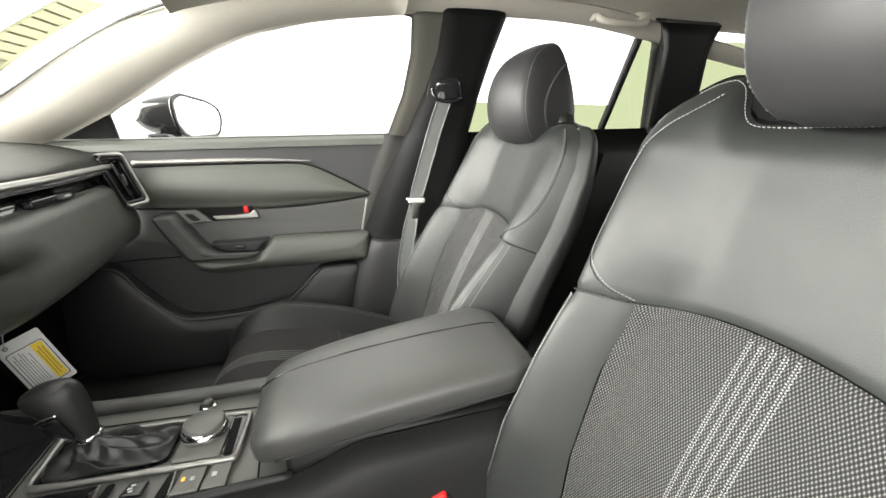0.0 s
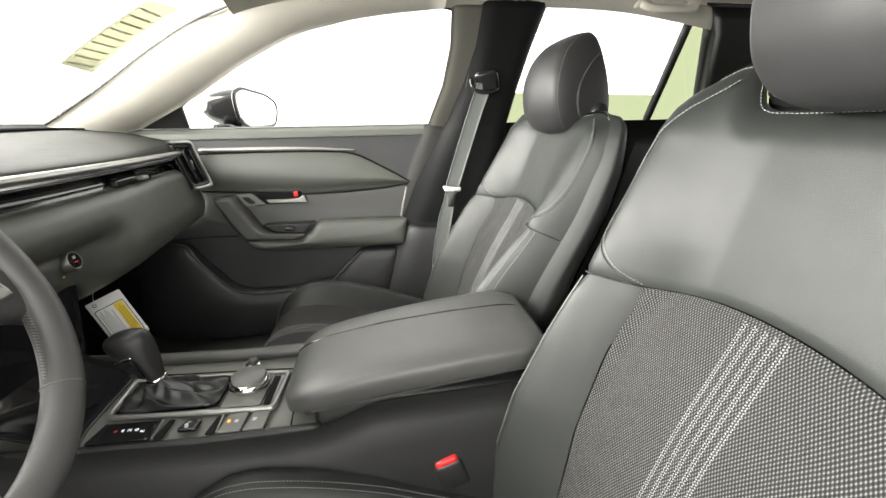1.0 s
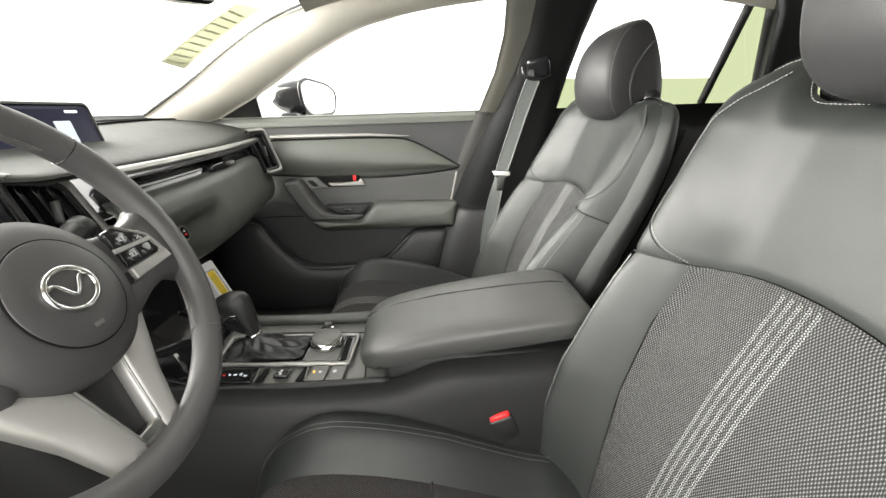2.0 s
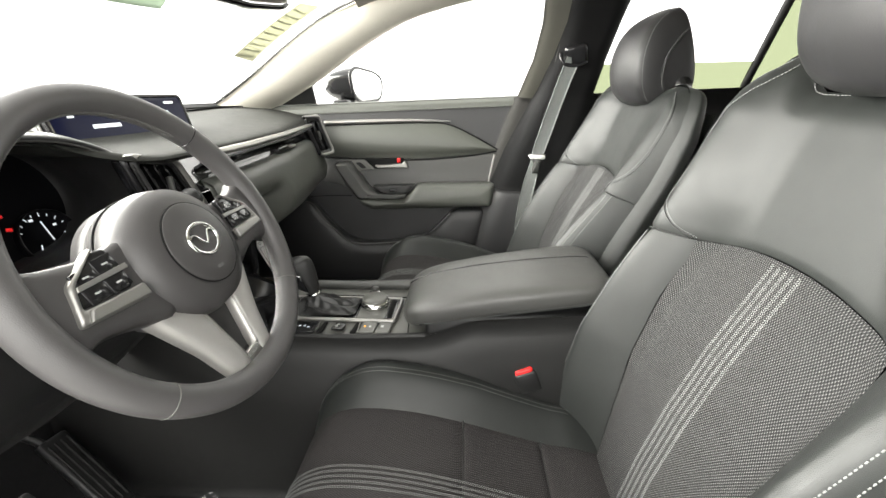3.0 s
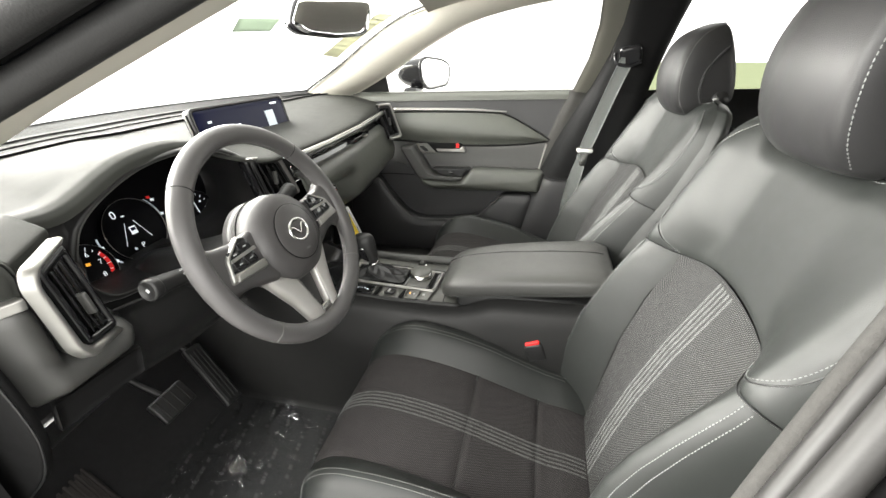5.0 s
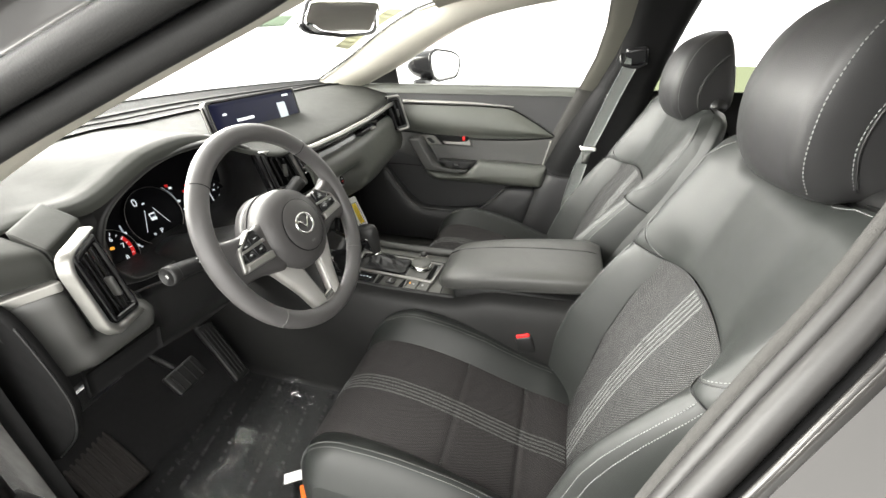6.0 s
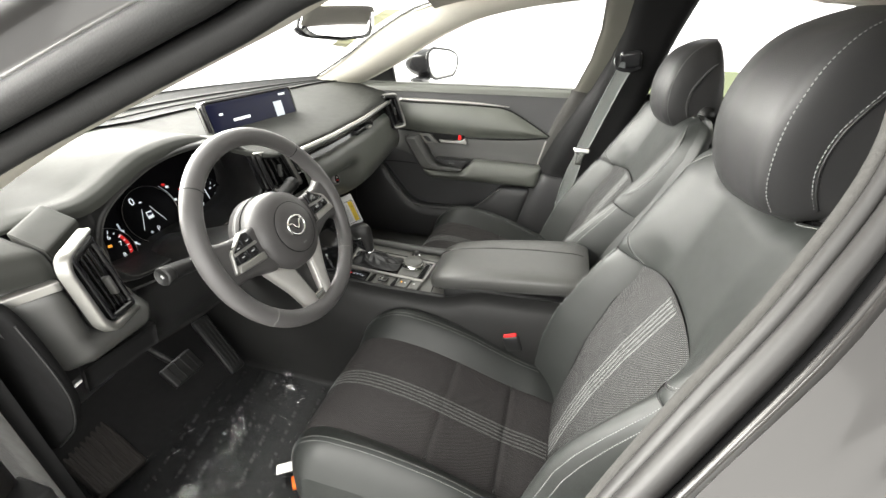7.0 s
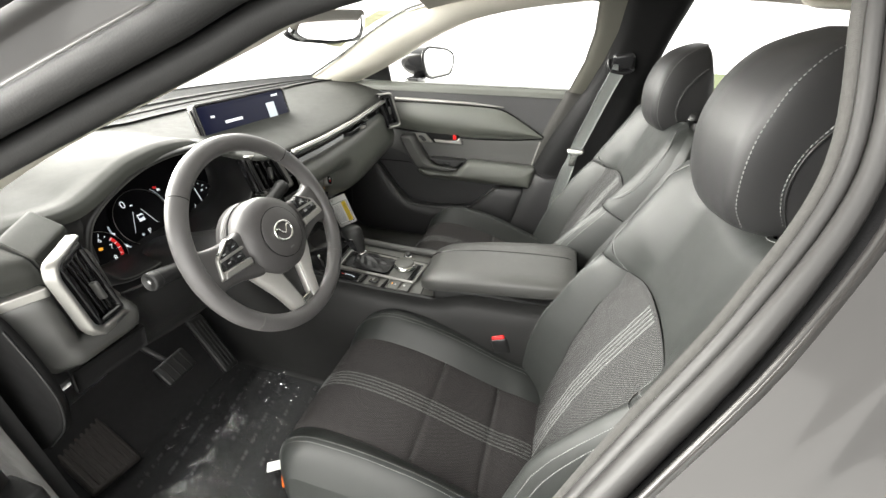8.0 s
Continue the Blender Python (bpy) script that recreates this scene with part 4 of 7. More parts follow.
def driver_vent():
    """The tall vent at the driver's end: a C-shaped silver bracket round slanted slats."""
    ob = thing("air_vent", (-0.625, 0.855, 0.62), "tall slatted black air vent in a silver bracket beside the driver", "air vent", "dashboard air vents")
    m = basis((-0.625, 0.855, 0.62), (0.923, 0.385, 0), (0, 0.1, 1))
    outer = bent([(0.034, 0.085), (-0.030, 0.070), (-0.0405, 0.050), (-0.036, -0.052), (-0.020, -0.076), (0.046, -0.078)], 0.010)
    inner = bent([(0.029, 0.074), (-0.020, 0.061), (-0.0295, 0.046), (-0.0235, -0.049), (-0.012, -0.061), (0.040, -0.065)], 0.008)
    k = len(outer)
    levels = [(outer, -0.018), (outer, -0.003), (outer * 0.8 + inner * 0.2, 0.0015), (outer * 0.3 + inner * 0.7, 0.0), (inner, -0.004), (inner, -0.018)]
    br = mesh_of("bracket", [m @ Vector((*q, h)) for ring, h in levels for q in ring], grid_faces(6, k) + [tuple(i * k for i in range(6)), tuple(i * k + k - 1 for i in reversed(range(6)))])
    part("bracket", br, SATIN, ob, "satin silver bracket")
    hole = rounded([(-0.024, 0.060), (0.030, 0.075), (0.042, -0.064), (-0.016, -0.056)], 0.006)
    part("housing", pillow("housing", hole * 1.06, on(m @ pose(0, 0, -0.034)), 0.010, 0, 0.002), DARKTRIM, ob)
    ctr = hole.mean(axis=0)
    part("surround", frame_mesh("surround", ctr + (hole - ctr) * 0.86, ctr + (hole - ctr) * 1.03, 0.012, m @ pose(0, 0, -0.012)), GLOSS, ob)
    for i in range(4):
        t = (i + 0.7) / 4.4
        a, b = Vector((-0.018 + 0.044 * t, 0.056 + 0.011 * t)), Vector((-0.010 + 0.046 * t, -0.049 - 0.006 * t))
        q = [m @ Vector((*(a.lerp(b, f / 4)), -0.006)) for f in range(5)]
        part("slat", tube("slat", q, 0.008, 10, 10, flat=0.17, up=tuple(m.to_3x3() @ Vector((0.5, 0, 1)))), GLOSS, ob)
    part("tab", box("tab", 0.007, 0.034, 0.012, m @ pose(0.010, -0.006, 0.002, 0, 0, 4), 0.0025), SOFT, ob)


driver_vent()
vent("air_vent", [(-0.222, 0.868, 0.722), (-0.118, 0.868, 0.70), (-0.078, 0.855, 0.60), (-0.202, 0.855, 0.615)], 5, 0, "slatted black centre air vent in a silver bracket")

# driver's side of the dashboard
def end_y(x):
    """The end of the dashboard turns away towards the door."""
    return 0.868 + 0.75 * max(0.0, -0.672 - x)


def end_panel(s, r):
    """The lower end of the dashboard beside the driver's door."""
    x0, x1 = interp(r, [0, 0.5, 0.85, 1], [-0.740, -0.728, -0.708, -0.690]), interp(r, [0, 0.6, 1], [-0.555, -0.552, -0.572])
    x = x0 + (x1 - x0) * s
    deep = 0.06 * min(1, max(0, (x + 0.675) / 0.03)) * min(1, max(0, (0.78 - r) / 0.16))
    z = interp(r, [0, 0.06, 0.5, 0.92, 1], [0.640, 0.634, 0.572, 0.512, 0.502]) + 0.004 * s * r
    return (x, end_y(x) + 0.004 + deep + interp(r, [0, 0.06, 0.5, 0.92, 1], [0.02, 0.0, -0.006, 0.0, 0.02]) + 0.03 * max(0, s * 9 - 8) ** 2, z)


part("driver_panel", surface("driver_panel", end_panel, 28, 20, thick=0.01), SOFT, dash)
def end_cap(s, r):
    x = -0.745 + 0.082 * s
    y0 = brow_y(x) + 0.004
    return (x, interp(r, [0, 0.2, 0.35, 0.55, 0.75, 1], [y0 + 0.06, y0 + 0.018, y0 - 0.008, min(y0 - 0.016, end_y(x) + 0.016), end_y(x) + 0.006, end_y(x) + 0.012]), interp(r, [0, 0.2, 0.35, 0.55, 0.75, 1], [0.7195, 0.716, 0.709, 0.696, 0.678, 0.652]))


part("end_cap", surface("end_cap", end_cap, 16, 16, thick=-0.01), DASHTOP, dash)
tip = rounded([(-0.74, 0.630), (-0.668, 0.641), (-0.668, 0.656), (-0.74, 0.645)], 0.003)
part("silver_tip", pillow("silver_tip", tip, lambda u, v, h: (u, end_y(u) + 0.012 - h, v), 0.018, 0.0, 0.003), SATIN, dash, "satin silver trim end")
# housing of the driver's vent, padded on top
VO = [(-0.590, 0.884, 0.705), (-0.660, 0.854, 0.690), (-0.656, 0.842, 0.552), (-0.578, 0.872, 0.535)]
vr = []
for k, grow in ((0.20, 0.95), (0.23, 1.0), (0.5, 1.0), (0.95, 0.98), (1.05, 0.88)):
    cc = np.mean(VO, axis=0)
    ring = []
    for i in range(4):
        q, nx, pv = np.array(VO[i]), np.array(VO[(i + 1) % 4]), np.array(VO[i - 1])
        ring += [q * 0.9 + pv * 0.1, q * 0.985 + (pv + nx) * 0.0075, q * 0.9 + nx * 0.1]
    vr.append([tuple(cc + (q - cc) * grow + np.array((0.0, 0.085, 0.026)) * k + np.array((0, 0.006, 0))) for q in ring])
part("vent_pad", loft("vent_pad", vr, 12, 48), DASHTOP, dash)
cap_line = [(0.885, 0.645), (0.862, 0.60), (0.848, 0.53), (0.850, 0.48), (0.885, 0.41), (0.97, 0.325), (1.25, 0.30), (1.25, 0.66)]
part("side_cap", pillow("side_cap", rounded(cap_line, 0.03), lambda u, v, h: (-0.722 - h - 0.12 * max(0.0, u - 0.9), u, v), 0.014, 0.002, 0.006), DARKTRIM, dash, "black end cover of the dashboard")
part("cap_edge", tube("cap_edge", [(-0.734, y, z) for y, z in ((0.870, 0.622), (0.858, 0.58), (0.848, 0.53), (0.850, 0.48), (0.885, 0.41), (0.96, 0.335))], 0.0014, 40, 6), HARD, dash)
ledge = part("switch_ledge", surface("switch_ledge", lambda s, r: (-0.692 + 0.122 * s - 0.004 * r, 0.882 - 0.008 * s + 0.006 * r, 0.503 + 0.002 * s - 0.045 * r), 12, 5, thick=0.012), DARKTRIM, dash)
for x, y, z in ((-0.67, 0.877, 0.474), (-0.612, 0.872, 0.488)):
    for dz in (-0.0035, 0, 0.0035):
        part("marking", box("marking", 0.008, 0.001, 0.0018, pose(x, y - 0.002, z + dz), 0, 1), PRINT, ledge)
part("knee_panel", surface("knee_panel", lambda s, r: (-0.72 + 0.60 * s, interp(r, [0, 0.4, 1], [0.915, 0.95, 1.08]) + 0.02 * s, interp(r, [0, 0.4, 1], [0.462, 0.40, 0.30]) + 0.05 * s), 16, 12, thick=0.012), HARD, dash)
part("column_shroud", surface("column_shroud", lambda s, r: (-0.56 + 0.36 * s, interp(r, [0, 0.5, 1], [0.905, 0.90, 0.94]), 0.56 - 0.14 * r - 0.02 * math.sin(math.pi * s)), 14, 8, thick=0.012), HARD, dash)
part("column_cover", loft("column_cover", [[(-0.395 + 0.05 * math.cos(w), y, z + 0.045 * math.sin(w)) for w in np.linspace(0, 2 * math.pi, 12, endpoint=False)] for y, z in ((0.75, 0.612), (0.80, 0.585), (0.90, 0.555), (1.0, 0.53))], 14, 28), HARD, dash)
part("centre_panel", surface("centre_panel", lambda s, r: (-0.14 + 0.28 * s, interp(r, [0, 0.4, 1], [0.87, 0.90, 0.92]), interp(r, [0, 0.4, 1], [0.63, 0.52, 0.36])), 10, 12, thick=0.01), GLOSS, dash)

# instrument cluster
cluster = thing("instrument_cluster", (-0.375, 1.05, 0.62), "round lit instrument dials under a black hood", "instrument cluster")
CL = basis((-0.375, 1.050, 0.62), (1, 0, 0), (0, 0.28, 0.96))
part("face", pillow("face", rounded([(-0.165, -0.085), (0.24, -0.085), (0.24, 0.13), (-0.165, 0.13)], 0.05), on(CL @ pose(0, 0, -0.016)), 0.008, 0, 0.004), DIALFACE, cluster)
LIPLINE = [(-0.552, 0.61), (-0.543, 0.65), (-0.52, 0.688), (-0.47, 0.720), (-0.40, 0.745), (-0.32, 0.752), (-0.25, 0.738), (-0.205, 0.70), (-0.195, 0.64), (-0.23, 0.588), (-0.32, 0.568), (-0.40, 0.562), (-0.46, 0.550), (-0.515, 0.555), (-0.54, 0.58)]
lip = spline([(x, interp(x, [-0.55, -0.50, -0.35, -0.25, -0.2], [0.948, 0.944, 0.932, 0.91, 0.885]), z) for x, z in LIPLINE], 90, True)
lc = lip.mean(axis=0)
rings_ = []
for k, deep in ((1.13, 0.25), (1.07, 0.02), (1.03, -0.02), (1.0, 0.0), (0.985, 0.03), (0.96, 0.3), (0.945, 0.65), (0.94, 1.0), (0.5, 1.0), (0.02, 1.0)):
    rings_ += [(lc[0] + (q[0] - lc[0]) * k + 0.055 * max(0.0, deep) * min(1.0, max(0.0, (q[0] - lc[0]) / 0.12)), q[1] + (1.066 + (lc[2] + (q[2] - lc[2]) * k - 0.62) * 0.29 - q[1]) * deep, lc[2] + (q[2] - lc[2]) * k) for q in lip]
part("hood", mesh_of("hood", rings_, grid_faces(10, 90, False, True)), HARD, cluster, "black instrument hood")
part("hood_lip", tube("hood_lip", lip, 0.0016, 90, 6, closed=True, smooth_path=False), SOFT, cluster, "thin grey lip round the dials")


def dial(cx, cy, r, ticks, a0, a1, red, ring_mat=SATIN):
    ob = part("dial", turned("dial", [(r, 0), (r, 0.010), (r * 0.985, 0.012), (r * 0.965, 0.010), (r * 0.965, 0.002), (0.001, 0.002)], CL @ pose(cx, cy, -0.006), 48), DIALFACE, cluster)
    part("ring", turned("ring", [(r * 0.99, 0.0122), (r * 0.985, 0.0130), (r * 0.978, 0.0130), (r * 0.973, 0.0122)], CL @ pose(cx, cy, -0.006), 48, False), ring_mat, ob)
    for i in range(ticks):
        w = radians(a0 + (a1 - a0) * i / (ticks - 1))
        n = 0.13 if i % 2 == 0 else 0.08
        part("tick", box("tick", r * n, r * 0.022, 0.0008, CL @ pose(cx + r * 0.84 * math.cos(w), cy + r * 0.84 * math.sin(w), -0.003) @ pose(0, 0, 0, 0, 0, math.degrees(w)), 0, 1), WHITEINK, ob)
    if red:
        arc = [(cx + r * q * math.cos(w), cy + r * q * math.sin(w)) for q, ws in ((0.93, np.linspace(radians(32), radians(-24), 10)), (0.80, np.linspace(radians(-24), radians(32), 10))) for w in ws]
        part("red_arc", pillow("red_arc", np.array(arc), on(CL @ pose(0, 0, -0.004)), 0.0006, 0, 0.0002, spine=(arc[4], arc[5])), REDLIGHT, ob)
    return ob


mid = dial(0.003, -0.012, 0.063, 2, 300, 301, False)
lettering("digit", "0", 0.022, CL @ pose(-0.018, 0.026, -0.0025), WHITEINK, mid)
part("print_bar", box("print_bar", 0.006, 0.003, 0.0006, CL @ pose(-0.002, 0.019, -0.003), 0, 1), WHITEINK, mid)
lettering("digit", "P", 0.015, CL @ pose(0.005, -0.046, -0.0025), WHITEINK, mid)
part("lamp_mark", turned("lamp_mark", [(0.0028, 0), (0.0028, 0.0008), (0.0005, 0.0008)], CL @ pose(-0.013, -0.047, -0.003), 12), GREYGLOW, mid)
for sg in (-1, 1):
    part("lane_mark", box("lane_mark", 0.0008, 0.046, 0.0006, CL @ pose(0.003 + sg * 0.019, -0.016, -0.003, 0, 0, sg * 24), 0, 1), WHITEINK, mid)
part("car_mark", box("car_mark", 0.013, 0.016, 0.0008, CL @ pose(0.003, -0.012, -0.003), 0.0, 1), WHITEINK, mid)
part("car_window", box("car_window", 0.010, 0.006, 0.0008, CL @ pose(0.003, -0.010, -0.0024), 0.0, 1), SCREEN, mid)
left = dial(-0.115, -0.048, 0.052, 13, 150, -30, True)
for k, (x, y) in enumerate(((-0.097, -0.020), (-0.083, -0.040), (-0.088, -0.064))):
    lettering("digit", "678"[k], 0.013, CL @ pose(x, y, -0.0025), WHITEINK, left)
right = dial(0.158, -0.030, 0.048, 13, 150, -60, False, HARD)
part("needle", box("needle", 0.034, 0.0018, 0.001, CL @ pose(0.160, -0.018, 0.0, 0, 0, 94), 0, 1), WHITEINK, right)
part("needle", box("needle", 0.030, 0.0014, 0.001, CL @ pose(0.132, -0.050, 0.0, 0, 0, 65), 0, 1), WHITEINK, right)
for k, (x, y) in enumerate(((0.148, 0.004), (0.178, -0.012), (0.188, -0.030))):
    part("print_bar", box("print_bar", 0.006, 0.004, 0.0006, CL @ pose(x, y, -0.002), 0, 1), WHITEINK, right)
# bright arc between the dials, and the warning lamps
part("rev_band", tube("rev_band", [CL @ Vector((0.003 + 0.071 * math.cos(w), -0.012 + 0.071 * math.sin(w), -0.004)) for w in np.linspace(radians(172), radians(228), 14)], 0.0016, 30, 6, flat=0.4), GREYGLOW, cluster)
part("rev_band", tube("rev_band", [CL @ Vector((0.003 + 0.071 * math.cos(w), -0.012 + 0.071 * math.sin(w), -0.004)) for w in np.linspace(radians(42), radians(4), 14)], 0.0016, 30, 6, flat=0.4), GREYGLOW, cluster)
for x, y, w, mt in ((0.066, 0.036, 0.008, REDLIGHT), (0.072, 0.029, 0.008, WHITEINK), (-0.059, -0.052, 0.010, WHITEINK), (-0.068, -0.020, 0.008, WHITEINK), (0.076, -0.004, 0.007, WHITEINK), (0.079, -0.026, 0.006, WHITEINK), (-0.104, -0.036, 0.008, AMBER), (0.10, 0.012, 0.009, REDLIGHT), (0.112, 0.022, 0.008, REDLIGHT), (0.113, 0.0, 0.009, REDLIGHT)):
    part("warning_light", box("warning_light", w, 0.0055, 0.001, CL @ pose(x, y, -0.002, 0, 0, -12), 0.001, 1), mt, cluster)

# screen on the dashboard
screen = thing("display_screen", (0.02, 1.06, 0.72), "wide dark display screen standing on the dashboard, switched on", "screen")
SC = basis((0.02, 1.035, 0.755), (1, -0.04, 0), (0, 0.2, 0.97))
part("case", pillow("case", rounded([(-0.172, -0.055), (0.172, -0.055), (0.172, 0.055), (-0.172, 0.055)], 0.014), on(SC @ pose(0, 0, -0.022)), 0.02, 0, 0.004), GLOSS, screen)
part("bezel", frame_mesh("bezel", rounded([(-0.165, -0.049), (0.165, -0.049), (0.165, 0.049), (-0.165, 0.049)], 0.01), rounded([(-0.173, -0.056), (0.173, -0.056), (0.173, 0.056), (-0.173, 0.056)], 0.015), 0.004, SC @ pose(0, 0, -0.004)), GLOSS, screen)
part("edge_strip", tube("edge_strip", [SC @ Vector((-0.1745, y, -0.013)) for y in (-0.05, -0.02, 0.02, 0.046)], 0.0022, 20, 8), SATIN, screen, "thin satin silver edge")
part("panel", pillow("panel", rounded([(-0.165, -0.049), (0.165, -0.049), (0.165, 0.049), (-0.165, 0.049)], 0.01), on(SC @ pose(0, 0, -0.003)), 0.002, 0, 0.001), SCREEN, screen, "dark blue lit display")
part("cover_art", box("cover_art", 0.036, 0.05, 0.0006, SC @ pose(0.095, -0.004, -0.0005), 0, 1), GREYGLOW, screen)
part("print_bar", box("print_bar", 0.062, 0.007, 0.0006, SC @ pose(-0.06, 0.0, -0.0005), 0, 1), WHITEINK, screen)
for x, y, w in ((0.125, 0.038, 0.028), (-0.125, 0.02, 0.012), (0.13, -0.036, 0.014)):
    part("print_bar", box("print_bar", w, 0.005, 0.0006, SC @ pose(x, y, -0.0005), 0, 1), WHITEINK, screen)
part("mount", box("mount", 0.24, 0.05, 0.045, pose(0.02, 1.06, 0.72), 0.012), SOFT, screen)

# ---- steering wheel ----
WS = basis((-0.384, 0.697, 0.633), (1, -0.012, 0), (0.005, 0.414, 0.91))
WH = WS
wheel = thing("steering_wheel", tuple(WH.translation), "black leather three-spoke steering wheel with silver accents", "steering wheel")
RIM = 0.18
ring_pts = [WH @ Vector((RIM * math.cos(w), RIM * math.sin(w), 0)) for w in np.linspace(0, 2 * math.pi, 24, endpoint=False)]
part("rim", tube("rim", ring_pts, 0.0165, 120, 20, closed=True), WHEELHIDE, wheel, "black leather-wrapped rim")
for deg in (137, 43, 222, 318):
    w = radians(deg)
    c = WH @ Vector((RIM * math.cos(w), RIM * math.sin(w), 0))
    a, b = (WH.to_3x3() @ Vector((math.cos(w), math.sin(w), 0))), WH.to_3x3() @ Vector((0, 0, 1))
    part("rim_seam", tube("rim_seam", [c + (a * math.cos(q) + b * math.sin(q)) * 0.0167 for q in np.linspace(0, 2 * math.pi, 12, endpoint=False)], 0.0006, 30, 6, closed=True), GLOSS if deg < 180 else DECK, wheel)
# lacing along the inside of the rim
for a0, a1 in ((50, 130), (-40, -4), (184, 220)):
    bits = [tube("lace", [WH @ Vector(((RIM - 0.0166 + 0.0006 * f) * math.cos(radians(d + f)), (RIM - 0.0166 + 0.0006 * f) * math.sin(radians(d + f)), 0.003 - 0.006 * f)) for f in (0, 0.5, 1)], 0.0006, 3, 5, smooth_path=False) for d in np.arange(a0, a1, 1.1)]
    part("lacing", join("lacing", bits), DECK, wheel, "grey thread lacing inside the rim")


def round_hub(r, cy=-0.008):
    return np.array([(r * math.cos(w), cy + r * 0.98 * math.sin(w)) for w in np.linspace(0, 2 * math.pi, 64, endpoint=False)])


pad = part("airbag_cover", pillow("airbag_cover", round_hub(0.081), on(WH @ pose(0, 0, -0.050)), 0.070, 0.010, 0.022, rings=8), HUB, wheel)
part("collar", pillow("collar", round_hub(0.0825), on(WH @ pose(0, 0, -0.056)), 0.024, 0.0, 0.006), HUB, wheel)
part("cover_joint", tube("cover_joint", [WH @ Vector((0.0815 * math.cos(w), -0.008 + 0.080 * math.sin(w), -0.026)) for w in np.linspace(0, 2 * math.pi, 24, endpoint=False)], 0.0012, 60, 6, closed=True), DARKTRIM, pad)
part("emblem_disc", turned("emblem_disc", [(0.049, 0), (0.0492, 0.0012), (0.0478, 0.0022), (0.03, 0.004), (0.001, 0.0045)], WH @ pose(0, -0.008, 0.0262), 48), HUB, pad)
part("disc_joint", tube("disc_joint", [WH @ Vector((0.0495 * math.cos(w), -0.008 + 0.0495 * math.sin(w), 0.0268)) for w in np.linspace(0, 2 * math.pi, 24, endpoint=False)], 0.0010, 60, 6, closed=True), DARKTRIM, pad)
part("emblem_ring", tube("emblem_ring", [WH @ Vector((0.0225 * math.cos(w), -0.006 + 0.0185 * math.sin(w), 0.0315)) for w in np.linspace(0, 2 * math.pi, 16, endpoint=False)], 0.0027, 40, 8, closed=True), CHROME, pad, "chrome oval emblem")
part("emblem_wing", tube("emblem_wing", [WH @ Vector(q) for q in ((-0.0205, -0.001, 0.0315), (-0.012, 0.001, 0.0325), (0.0, -0.012, 0.0325), (0.012, 0.001, 0.0325), (0.0205, -0.001, 0.0315))], 0.0018, 30, 8), CHROME, pad, "chrome wing emblem")
part("print_bar", box("print_bar", 0.010, 0.005, 0.0006, WH @ pose(0.0, -0.041, 0.0297), 0, 1), INK, pad)
